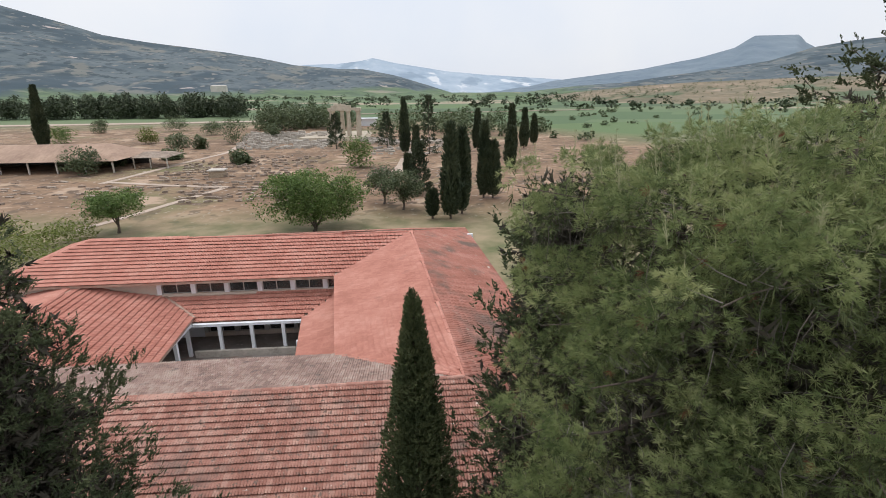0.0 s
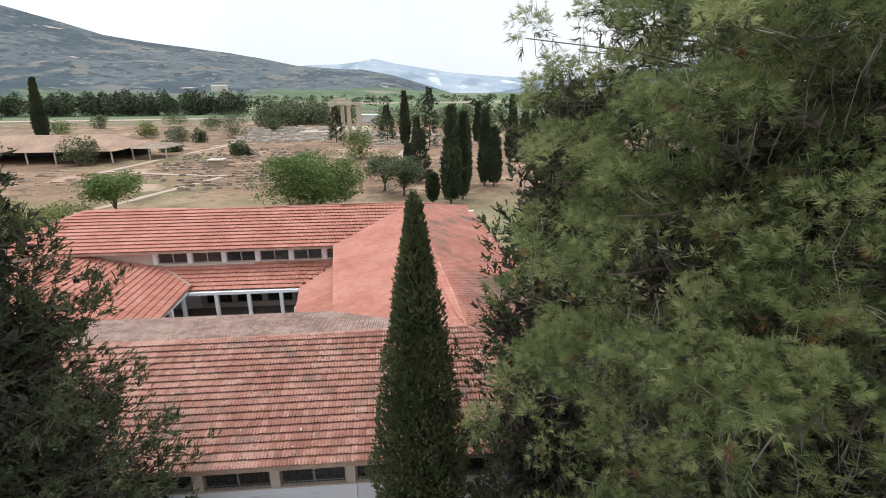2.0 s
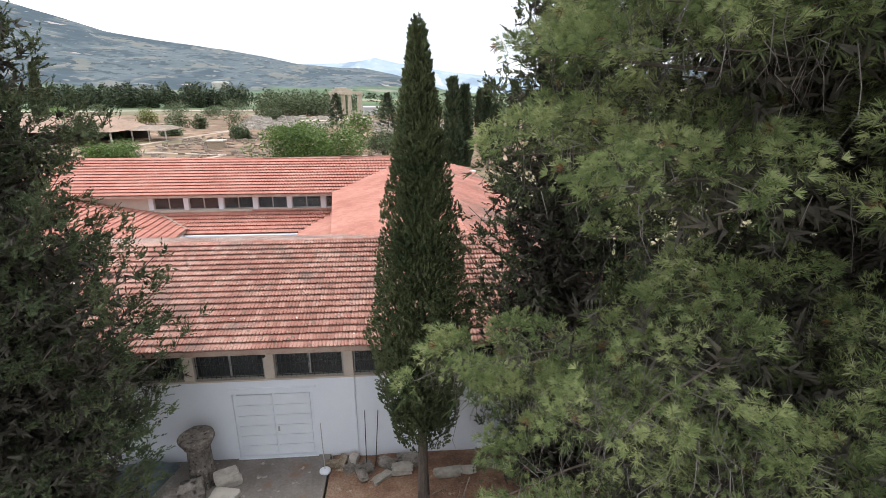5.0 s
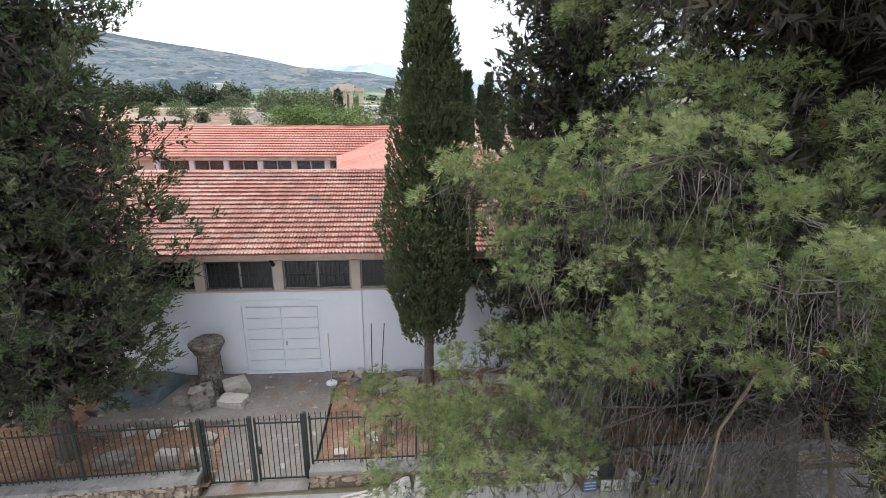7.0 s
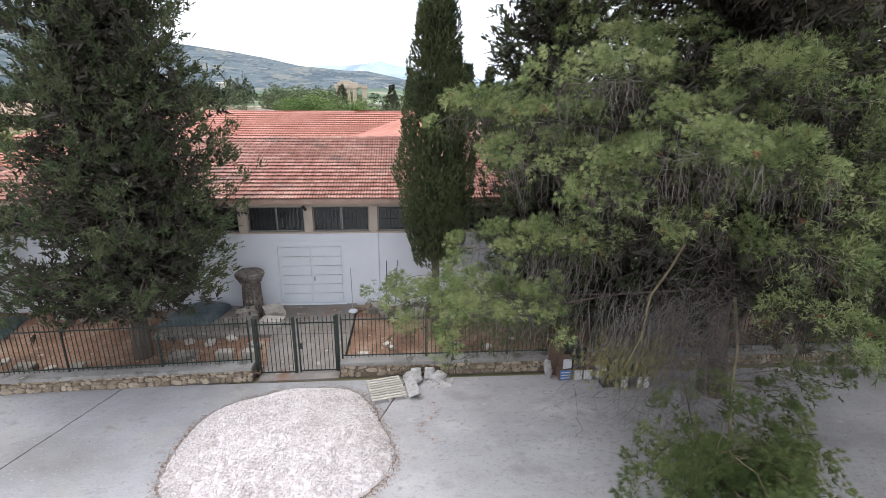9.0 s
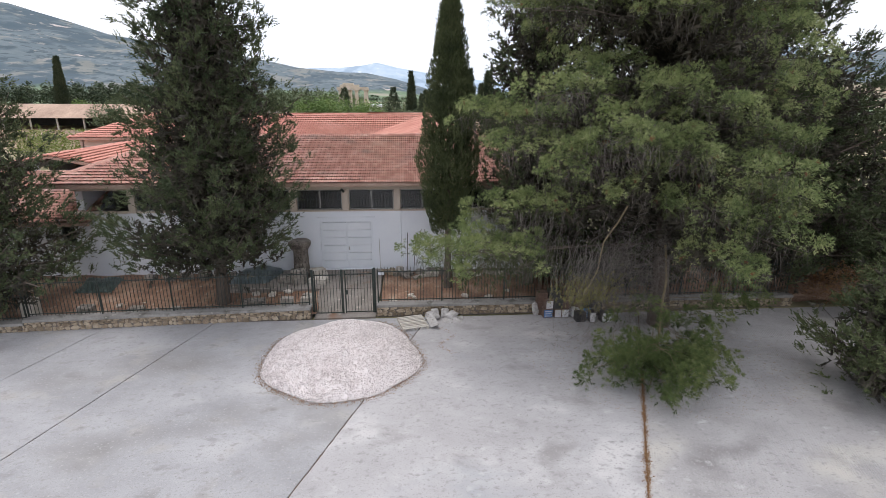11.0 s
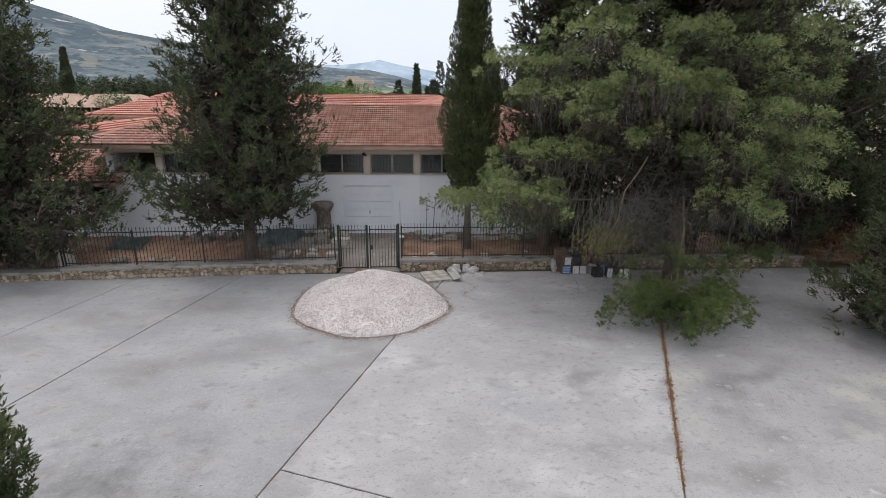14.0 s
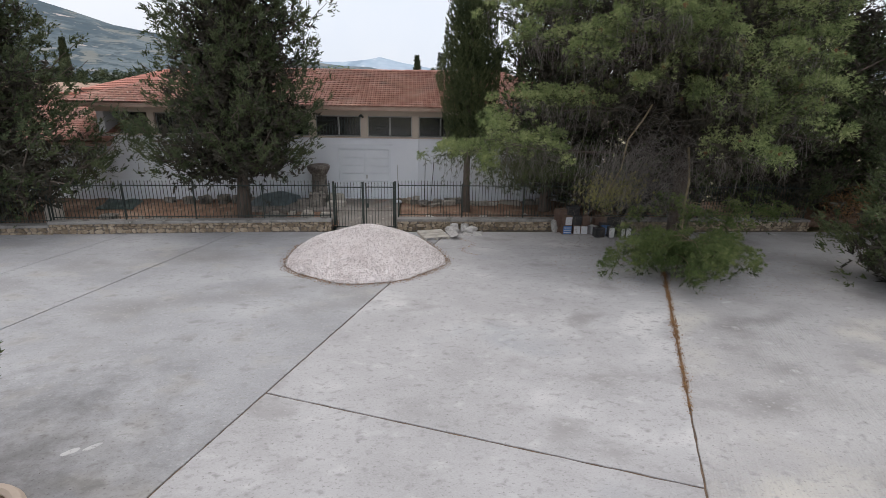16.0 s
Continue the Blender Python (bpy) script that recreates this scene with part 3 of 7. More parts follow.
def repair_patch(x, y, rx, ry, turn, seed):
    g = Geo()
    m = pose(x, y, 0, 0, 0, turn)
    out = [(1 + 0.16 * noise.noise((math.cos(a) * 1.5, math.sin(a) * 1.5, seed)), a) for a in [2 * math.pi * k / 22 for k in range(22)]]
    g.rings([[tuple(m @ Vector((f * rx * r * math.cos(a), f * ry * r * math.sin(a), z))) for r, a in out] for f, z in ((1.0, -0.004), (0.97, 0.003), (0.6, 0.006))])
    part("mortar_patch", g, CONCRETE, yard, "pale smear of mortar")


repair_patch(-6.76, -4.58, 0.13, 0.055, 38, 3)
repair_patch(-6.5, -4.48, 0.13, 0.05, 42, 7)


# ---- rough beds behind the low wall ----
def wall_front(x):
    return 7.52 + 0.05 * (x + 4.6) if x < -3.4 else 7.6


def bed_height(x, y):
    return 0.16 + 0.05 * wavy(x, y, 0.8) + 0.03 * wavy(x + 3, y, 0.27)


def soil(name, x0, x1, y0, y1, nu, nv, front=0.0):
    ob = sheet(name, nu, nv, lambda u, v: (x0 + (x1 - x0) * u, y0 + front * (x0 + (x1 - x0) * u + 6.3) * (1 - v) + (y1 - y0) * v, bed_height(x0 + (x1 - x0) * u, y0 + (y1 - y0) * v)), RED_SOIL)
    return tagged(ob, "bare red-brown soil with pale stones", "soil", kind="structure")


soil("ground_bed_west", -30, -6.3, 7.65, 12.5, 120, 30, 0.05)
soil("ground_bed_middle", -6.4, -4.5, 7.6, 10.0, 24, 24)
soil("ground_bed_east", -2.1, 22, 7.7, 12.5, 120, 30)
pad = thing("pavement_pad", "stained concrete pad before the white door", "pavement", kind="structure")
part("pad_slab", Geo().soft_box(-8.6, -2.15, 9.95, 12.42, 0.0, 0.26, 0.015), PAD, pad)
part("ramp_slab", Geo().hexa([(-4.55, 7.5, -0.05), (-2.25, 7.55, -0.05), (-2.15, 10.0, -0.05), (-4.75, 10.0, -0.05), (-4.55, 7.5, 0.012), (-2.25, 7.55, 0.012), (-2.15, 10.0, 0.235), (-4.75, 10.0, 0.235)]), PAD, pad)


# ---- low rubble wall with coping ----
def rubble_stone(rng):
    """A rounded field stone of uneven outline with a bulging face towards -y."""
    g = Geo()
    n = rng.randint(6, 8)
    way = [2 * math.pi * (k + rng.uniform(-0.28, 0.28)) / n for k in range(n)]
    edge = [0.5 * rng.uniform(0.86, 1.1) / max(abs(math.cos(a)), abs(math.sin(a))) ** 0.92 for a in way]
    lean = rng.uniform(-0.1, 0.1)
    ring = lambda y, f: [(f * r * math.cos(a), y + lean * math.cos(a) * f, f * r * math.sin(a)) for a, r in zip(way, edge)]
    g.rings([ring(0.5, 1.0), ring(-0.3, 1.0), ring(-0.48, 0.8)])
    me = geo_mesh("stone", g)
    me.materials.append(RUBBLE)
    return me


wr = random.Random(11)
STONES = [rubble_stone(wr) for _ in range(12)]


def low_wall(name, x0, x1, top, stones=True):
    w = thing(name, "low rubble wall with flat grey coping", "wall", kind="structure")
    y0, y1 = wall_front(x0 + 1e-6), wall_front(x1 - 1e-6)
    if x0 > -3:
        y0 = y1 = 7.6
    body = lambda f, b, z0, z1: Geo().hexa([(x0, y0 + f, z0), (x1, y1 + f, z0), (x1, y1 + b, z0), (x0, y0 + b, z0), (x0, y0 + f, z1), (x1, y1 + f, z1), (x1, y1 + b, z1), (x0, y0 + b, z1)])
    part("wall_core", body(0.035, 0.4, -0.05, top - 0.09), WALL_MORTAR, w)
    n = max(1, round((x1 - x0) / 1.6))
    for i in range(n):
        a, b = x0 + (x1 - x0) * i / n, x0 + (x1 - x0) * (i + 1) / n
        ya, yb = y0 + (y1 - y0) * i / n, y0 + (y1 - y0) * (i + 1) / n
        g = Geo().hexa([(a + 0.004, ya - 0.035, top - 0.09), (b - 0.004, yb - 0.035, top - 0.09), (b - 0.004, yb + 0.42, top - 0.09), (a + 0.004, ya + 0.42, top - 0.09), (a + 0.004, ya - 0.02, top), (b - 0.004, yb - 0.02, top), (b - 0.004, yb + 0.41, top), (a + 0.004, ya + 0.41, top)])
        part("coping_stone", g, COPING, w)
    if not stones:
        return w
    z = 0.0
    while z < top - 0.13:
        h = min(wr.uniform(0.085, 0.17), top - 0.09 - z)
        if top - 0.09 - z - h < 0.05:
            h = top - 0.09 - z
        x = x0
        while x < x1 - 0.05:
            l = min(wr.uniform(0.1, 0.33), x1 - x)
            t = (x + l / 2 - x0) / (x1 - x0)
            y = y0 + (y1 - y0) * t
            ob = link_part("stone", wr.choice(STONES), RUBBLE, w)
            ob.matrix_basis = pose(x + l / 2, y + 0.06, z + h / 2 + wr.uniform(-0.015, 0.015), wr.uniform(-7, 7), wr.uniform(-15, 15), wr.uniform(-7, 7)) @ Matrix.Diagonal((l * wr.uniform(0.9, 1.06), wr.uniform(0.09, 0.17), h * wr.uniform(0.92, 1.2), 1))
            x += l
        z += h
    return w


low_wall("wall_west_end", -24, -14.55, 0.34)
low_wall("wall_west", -14.55, -4.68, 0.46)
low_wall("wall_east", -2.2, 5.2, 0.46)
low_wall("wall_far_east", 5.2, 14.6, 0.46)


# ---- iron fence and double gate ----
def bar(x, y, z0, z1, r=0.009):
    return Geo().hexa([(x - r, y - r, z0), (x + r, y - r, z0), (x + r, y + r, z0), (x - r, y + r, z0), (x - r, y - r, z1), (x + r, y - r, z1), (x + r, y + r, z1), (x - r, y + r, z1)])


def spear(h):
    g = Geo().hexa([(-0.008, -0.008, 0), (0.008, -0.008, 0), (0.008, 0.008, 0), (-0.008, 0.008, 0), (-0.008, -0.008, h - 0.06), (0.008, -0.008, h - 0.06), (0.008, 0.008, h - 0.06), (-0.008, 0.008, h - 0.06)])
    g.rings([[(-0.013, -0.013, h - 0.06), (0.013, -0.013, h - 0.06), (0.013, 0.013, h - 0.06), (-0.013, 0.013, h - 0.06)], [(-0.001, -0.001, h), (0.001, -0.001, h), (0.001, 0.001, h), (-0.001, 0.001, h)]])
    me = geo_mesh("picket", g)
    me.materials.append(IRON)
    return me


PICKET = spear(1.42)


def fence(name, x0, x1, z, label):
    f = thing(name, label, "fence", (x0, wall_front(x0) + 0.26, z), group="fence runs on the low wall")
    ya, yb = wall_front(x0 + 0.001) + 0.26, wall_front(x1 - 0.001) + 0.26
    if x0 > -3:
        ya = yb = 7.86
    n = round((x1 - x0) / 0.125)
    for i in range(n + 1):
        x, y = x0 + (x1 - x0) * i / n, ya + (yb - ya) * i / n
        ob = link_part("picket", PICKET, IRON, f)
        ob.matrix_basis = pose(x, y, z + 0.03, 0, yr.uniform(-0.6, 0.6), 0)
    for h in (0.09, 1.24):
        part("rail", Geo().hexa([(x0, ya - 0.013, z + h), (x1, yb - 0.013, z + h), (x1, yb + 0.013, z + h), (x0, ya + 0.013, z + h), (x0, ya - 0.013, z + h + 0.03), (x1, yb - 0.013, z + h + 0.03), (x1, yb + 0.013, z + h + 0.03), (x0, ya + 0.013, z + h + 0.03)]), IRON, f)
    m = max(1, round((x1 - x0) / 2.4))
    for i in range(m + 1):
        x, y = x0 + (x1 - x0) * i / m, ya + (yb - ya) * i / m
        part("post", bar(x, y + 0.02, z - 0.02, z + 1.33, 0.022), IRON, f)
    return f


fence("iron_fence", -23.8, -14.6, 0.34, "dark iron picket fence on a low rubble wall")
fence("iron_fence", -14.5, -4.75, 0.46, "dark iron picket fence on a low rubble wall")
fence("iron_fence", -2.15, 5.2, 0.46, "dark iron picket fence beside the gate")
fence("iron_fence", 5.4, 14.5, 0.46, "dark iron picket fence beneath the pine")

gate = thing("iron_gate", "closed double gate of dark green iron bars", "gate", (-3.43, 7.85, 0))
for x, y in ((-4.589, 7.79), (-2.272, 7.908)):
    part("gate_post", bar(x, y, -0.02, 1.86, 0.04), IRON, gate)
for a, b in ((-4.55, -3.47), (-3.41, -2.31)):
    leaf = part("gate_leaf", bar(a + 0.03, 7.85, 0.06, 1.8, 0.022), IRON, gate)
    yy = lambda x: 7.79 + (x + 4.589) / 2.317 * 0.118
    part("stile", bar(b - 0.03, yy(b), 0.06, 1.83, 0.042 if b < -3 else 0.025), IRON, leaf)
    for h in (0.08, 1.62):
        part("crossbar", Geo().box(a, b, yy((a + b) / 2) - 0.014, yy((a + b) / 2) + 0.014, h, h + 0.035), IRON, leaf)
    n = 9
    for i in range(1, n):
        x = a + (b - a) * i / n
        ob = link_part("bar", PICKET, IRON, leaf)
        ob.matrix_basis = pose(x, yy(x), 0.09) @ Matrix.Diagonal((1, 1, 1.24, 1))
part("lock_box", Geo().soft_box(-3.36, -3.28, 7.8, 7.87, 0.85, 1.02), IRON, gate)


# ---- the house: four wings round a court ----
house = thing("courtyard_building", "white single-storey museum building with red tiled hipped roofs", "building", (-4, 24, 0.1))


def tile_mesh_arrays():
    """One interlocking clay tile: two rolls, a lifted nose."""
    us = (0.0, 0.03, 0.06, 0.1, 0.13, 0.16, 0.206)
    hs = (0.008, 0.046, 0.010, 0.006, 0.042, 0.008, 0.0)
    v = [(u, -0.035, h + 0.06) for u, h in zip(us, hs)] + [(u, 0.285, h) for u, h in zip(us, hs)] + [(u, 0.05, 0.0) for u in (us[0], us[-1])]
    t = []
    for i in range(6):
        t += [(i, i + 1, i + 8), (i, i + 8, i + 7)]
    t += [(14, 15, 6), (14, 6, 3), (14, 3, 0), (0, 7, 14), (6, 15, 13)]
    return np.array(v), np.array(t)


TV, TT = tile_mesh_arrays()


def inside(poly, x, y):
    c = False
    for (ax, ay), (bx, by) in zip(poly, poly[1:] + poly[:1]):
        if (ay > y) != (by > y) and x < (bx - ax) * (y - ay) / (by - ay) + ax:
            c = not c
    return c


def tiled_slope(label, pts, mat, eave=(0, 1), near=None, pitch=0.0):
    """A roof slope: a deck, its tiles in rows from the eave (the side between two of the points) upwards. near: a test of the plan for tiles made singly."""
    pitch = pitch or (0.277 if mat in (TILE_OLD, TILE_GREY) else 0.42)
    shape = TV * np.array([1, pitch / 0.277, 1]) + np.array([0, 0, 1]) * (0.022 * (pitch > 0.3) * (TV[:, 1:2] < -0.02))
    pts = [Vector(p) for p in pts]
    e = (pts[eave[1]] - pts[eave[0]]).normalized()
    nrm = Vector()
    for i in range(1, len(pts) - 1):
        nrm += (pts[i] - pts[0]).cross(pts[i + 1] - pts[0])
    nrm.normalize()
    if nrm.z < 0:
        nrm = -nrm
    s = nrm.cross(e).normalized()
    if s.z < 0:
        s = -s
    o = pts[eave[0]]
    flat = [((p - o).dot(e), (p - o).dot(s)) for p in pts]
    g = Geo()
    low = [p - nrm * ((p - o).dot(nrm) + 0.03) for p in pts]
    g.rings([[p - Vector((0, 0, 0.16)) for p in low], low] if (pts[1] - pts[0]).cross(pts[2] - pts[1]).z > 0 else [[p - Vector((0, 0, 0.16)) for p in low[::-1]], low[::-1]])
    roof = part("roof", g, MORTAR, house, label)
    u0, u1 = min(p[0] for p in flat), max(p[0] for p in flat)
    v1 = max(p[1] for p in flat)
    m = Matrix((e, s, nrm)).transposed()
    mn = np.array(m)
    rr = random.Random(len(label) + int(abs(o.x) * 10))
    rest, single = [], []
    j = 0
    while j * pitch < v1:
        i = 0
        while u0 + i * 0.204 < u1:
            u, v = u0 + i * 0.204, j * pitch
            if inside(flat, u + 0.102, v + 0.5 * pitch if j else v + 0.05):
                p = o + e * u + s * v
                (single if near and near(p.x, p.y) and len(single) < 300 else rest).append((p, rr.uniform(-0.6, 0.6)))
            i += 1
        j += 1
    tv = shape
    base = tv @ mn.T
    allv = np.array([base + np.array(p + nrm * (0.002 * w)) + np.array(e) * 0.004 * w + np.array(s) * 0.01 * w for p, w in rest]).reshape(-1, 3)
    k = len(rest)
    tri = (TT[None] + (np.arange(k) * len(TV))[:, None, None]).reshape(-1, 3)
    ob = link_part("tile_field", tri_mesh("tile_field", allv, tri), mat, roof)
    ob["kind"] = "stuff"
    if single:
        me = tri_mesh("roof_tile", tv, TT)
        me.materials.append(mat)
        for p, w in single:
            t = link_part("roof_tile", me, mat, roof)
            mm = m.to_4x4()
            mm.translation = p + nrm * (0.003 * w) + s * (0.012 * w)
            t.matrix_basis = mm @ pose(0, 0, 0, 0, 0, w * 1.2)
    return roof


def ridge_caps(a, b, mat, r=0.11):
    a, b = Vector(a), Vector(b)
    n = max(2, round((b - a).length / 0.36))
    d = (b - a).normalized()
    side = d.cross(Vector((0, 0, 1))).normalized()
    up = side.cross(d)
    g = Geo()
    for i in range(n):
        p, q = a + (b - a) * (i / n), a + (b - a) * ((i + 1.12) / n)
        lift = yr.uniform(-0.008, 0.012)
        rows = []
        for c, k in ((p, 1.0), (q, 0.86)):
            rows.append([c + side * (math.cos(t) * r * k) + up * (math.sin(t) * r * k * 0.8 - 0.02 + lift) for t in [math.pi * j / 6 for j in range(7)]])
        g.rings(rows, cap=True)
    ob = part("ridge_capping", g, mat, house)
    ob["kind"] = "stuff"
    return ob


# corners of the slopes
SW, SE, RW, RE = (-16.4, 11.69, 4.46), (8.3, 11.69, 4.46), (-11.55, 16.56, 6.06), (2.76, 16.7, 6.2)
CW, CE = (-16.4, 20.96, 5.03), (-2.95, 20.96, 5.03)
CE2 = (-2.95, 20.96, 4.73)
NE_R, NW_R = (1.05, 37.2, 6.5), (-23.2, 37.39, 6.5)
NV = (-4.4, 32.38, 4.76)
tiled_slope("weathered red clay tiles with lichen", [SW, SE, RE, RW], TILE_OLD, near=lambda x, y: -7.2 < x < 0.2 and y < 15.5)
tiled_slope("grey lichen-covered clay tiles", [CE, CW, RW, RE], TILE_GREY)
tiled_slope("weathered red clay tiles", [CW, SW, RW], TILE_OLD)
tiled_slope("salmon-red clay tiles", [NV, CE2, RE, NE_R], TILE_NEW, eave=(0, 1), pitch=0.29)
tiled_slope("salmon-red clay tiles with dark moss", [SE, (6.2, 44.6, 4.53), NE_R, RE], TILE_MOSS, pitch=0.29)
tiled_slope("salmon-red clay tiles", [(-27.7, 32.38, 4.76), NV, NE_R, NW_R], TILE_NEW)
tiled_slope("salmon-red clay tiles", [(6.2, 44.6, 4.53), (-27.7, 42.4, 4.76), NW_R, NE_R], TILE_NEW)
tiled_slope("salmon-red clay tiles", [(-27.7, 42.4, 4.76), (-27.7, 32.38, 4.76), NW_R], TILE_NEW)
# low roofs round the court
tiled_slope("salmon-red porch tiles", [(-17.5, 30.48, 2.63), (-6.4, 30.4, 2.63), (-4.0, 33.0, 3.54), (-20.0, 33.0, 3.54)], TILE_NEW)
tiled_slope("salmon-red porch tiles", [(-6.4, 30.4, 2.63), (-5.4, 21.5, 2.63), (-2.4, 21.5, 3.65), (-3.85, 33.0, 3.6)], TILE_NEW)
tiled_slope("salmon-red clay tiles", [(-13.0, 21.0, 2.88), (-13.5, 30.6, 2.9), (-14.6, 33.0, 3.12), (-22.0, 33.0, 4.6), (-22.0, 21.0, 4.6)], TILE_NEW)
tiled_slope("salmon-red clay tiles", [(-31.0, 33.0, 2.8), (-31.0, 21.0, 2.8), (-22.0, 21.0, 4.6), (-22.0, 33.0, 4.6)], TILE_NEW)
tiled_slope("weathered red clay tiles", [(-31.0, 11.9, 2.8), (-14.7, 11.9, 2.8), (-15.6, 16.6, 4.3), (-31.0, 16.6, 4.3)], TILE_OLD)
tiled_slope("weathered red clay tiles", [(-15.6, 21.5, 2.8), (-31.0, 21.5, 2.8), (-31.0, 16.6, 4.3), (-15.6, 16.6, 4.3)], TILE_OLD)
for a, b, m in ((RW, RE, TILE_OLD), (SW, RW, TILE_OLD), (RE, NE_R, TILE_NEW), (NE_R, NW_R, TILE_NEW), (NW_R, (-27.7, 32.38, 4.76), TILE_NEW), (NE_R, (6.2, 44.6, 4.53), TILE_NEW), (RE, SE, TILE_OLD), (CW, RW, TILE_GREY), ((-22, 21, 4.6), (-22, 33, 4.6), TILE_NEW), ((-31, 16.6, 4.3), (-15.6, 16.6, 4.3), TILE_OLD), (RE, CE, TILE_NEW), (NE_R, NV, TILE_NEW), ((-13.4, 30.5, 2.95), (-16.2, 33, 3.5), MORTAR)):
    ridge_caps(a, b, m)


def wall(g, label="", mat=WHITE_WALL):
    return part("wall", g, mat, house, label)


# south front: white below, a band of windows between cream piers
FY = 12.4
PITCH, PIER0 = 2.325, -1.43
wall(Geo().box(-15.5, -4.97, FY, FY + 0.3, 0.0, 3.06))
wall(Geo().box(-2.56, 7.6, FY, FY + 0.3, 0.0, 3.06))
wall(Geo().box(-4.97, -2.56, FY, FY + 0.3, 2.58, 3.06))
wall(Geo().box(-4.97, -2.56, FY, FY + 0.3, 0.0, 0.25))
part("sill", Geo().soft_box(-15.55, 7.65, FY - 0.05, FY + 0.3, 3.06, 3.11), CREAM_WALL, house, "thin cream window ledge")
wall(Geo().box(-15.5, 7.6, FY - 0.01, FY + 0.32, 4.05, 4.36), "cream beam under the eave", CREAM_WALL)
part("soffit", Geo().box(-16.2, 8.1, 11.8, FY + 0.1, 4.3, 4.34), CREAM_WALL, house, "cream boarded eave")
part("fascia", Geo().box(-16.3, 8.2, 11.74, 11.79, 4.33, 4.43), CREAM_WALL, house)
part("door_lintel", Geo().soft_box(-5.1, -2.45, FY - 0.03, FY + 0.02, 2.74, 2.79), WHITE_PAINT, house)
part("downpipe", Geo().tube([(-1.28, FY - 0.03, 0.2), (-1.28, FY - 0.03, 3.06)], 0.025, 8), WHITE_PAINT, house, "white downpipe")
wall(Geo().box(-15.5, -15.2, FY + 0.3, 21, 0, 4.4))
wall(Geo().hexa([(7.2, FY + 0.3, 0), (7.5, FY + 0.3, 0), (6.2, 41.9, 0), (5.9, 41.9, 0), (7.2, FY + 0.3, 4.35), (7.5, FY + 0.3, 4.35), (6.2, 41.9, 4.35), (5.9, 41.9, 4.35)]))
wall(Geo().box(-15.2, -3.0, 20.2, 20.5, 0, 4.7))
# added floor and partition, coloured dark as an unlit room behind the glass
part("floor_slab", Geo().box(-15.2, 7.3, FY + 0.3, 20.2, 0.1, 0.3), UNLIT_INSIDE, house)
part("partition", Geo().box(-15.2, 7.3, 15.0, 15.1, 0.3, 4.6), UNLIT_INSIDE, house)

door = part("door", Geo().box(-4.968, -2.562, FY + 0.1, FY + 0.15, 0.27, 2.578), WHITE_PAINT, house, "white panelled double garage door")
for x0, x1 in ((-4.86, -3.8), (-3.73, -2.67)):
    for k in range(6):
        z = 0.34 + k * 0.365
        part("panel", Geo().soft_box(x0, x1, FY + 0.04, FY + 0.11, z, z + 0.347, 0.006), WHITE_PAINT, door)
part("handle", Geo().soft_box(-3.72, -3.66, FY + 0.03, FY + 0.08, 1.2, 1.36), GREY_FRAME, door, "small grey handle")
part("threshold", Geo().soft_box(-5.0, -2.53, FY - 0.06, FY + 0.2, 0.2, 0.285), WHITE_PAINT, house)


def band_window(x0, x1, y, z0, z1, grille, frame_mat=GREY_FRAME, halves=2):
    f = Geo()
    t = 0.045
    for a in ((x0, x0 + t, z0, z1), (x1 - t, x1, z0, z1), (x0 + t, x1 - t, z0, z0 + t), (x0 + t, x1 - t, z1 - t, z1)):
        f.box(a[0], a[1], y, y + 0.06, a[2], a[3])
    if halves == 2:
        f.box((x0 + x1) / 2 - 0.035, (x0 + x1) / 2 + 0.035, y + 0.002, y + 0.058, z0 + t, z1 - t)
    w = part("window", f, frame_mat, house)
    step = (x1 - x0 - 2 * t) / halves
    for i in range(halves):
        p = part("pane", Geo().box(x0 + t + i * step, x0 + t + (i + 1) * step, y + 0.025, y + 0.031, z0 + t, z1 - t), GLASS, w)
        p.visible_shadow = False
    if grille:
        for h in (z0 + 0.06, (z0 + z1) / 2, z1 - 0.06):
            part("grille_rail", Geo().box(x0 + 0.02, x1 - 0.02, y - 0.075, y - 0.06, h, h + 0.016), IRON, w)
        n = 15
        for i in range(n):
            x = x0 + 0.05 + (x1 - x0 - 0.1) * i / (n - 1)
            ob = link_part("grille_bar", GRILLE, IRON, w)
            ob.matrix_basis = pose(x, y - 0.068, z0 + 0.02)
    return w


GRILLE = geo_mesh("grille_bar", bar(0, 0, 0, 0.88, 0.007))
GRILLE.materials.append(IRON)
for k in range(-5, 5):
    xc = PIER0 + k * PITCH
    if xc - 0.15 > -15.5 and xc < 7.4:
        part("pier", Geo().soft_box(xc - 0.15, xc + 0.15, FY - 0.02, FY + 0.3, 3.1, 4.06), CREAM_WALL, house, "cream concrete pier")
    a, b = max(xc + 0.16, -15.3), min(xc + PITCH - 0.16, 7.4)
    if b - a > 0.5:
        band_window(a, b, FY + 0.1, 3.12, 4.04, True)
part("vent_pipe", Geo().tube([(-3.95, FY - 0.02, 4.02), (-3.88, FY - 0.16, 4.08), (-3.78, FY - 0.3, 4.0)], 0.05, 10), IRON, house, "black bent pipe end")

# west annex front
wall(Geo().box(-31, -16.25, FY + 0.02, FY + 0.3, 0, 2.75))
wall(Geo().box(-15.65, -15.5, FY + 0.02, FY + 0.3, 0, 2.75))
wall(Geo().box(-16.25, -15.65, FY + 0.02, FY + 0.3, 0, 1.6))
wall(Geo().box(-16.25, -15.65, FY + 0.02, FY + 0.3, 2.5, 2.75))
band_window(-16.24, -15.66, FY + 0.1, 1.61, 2.49, True, halves=1)
wall(Geo().box(-31, -30.7, FY + 0.3, 33, 0, 2.7))
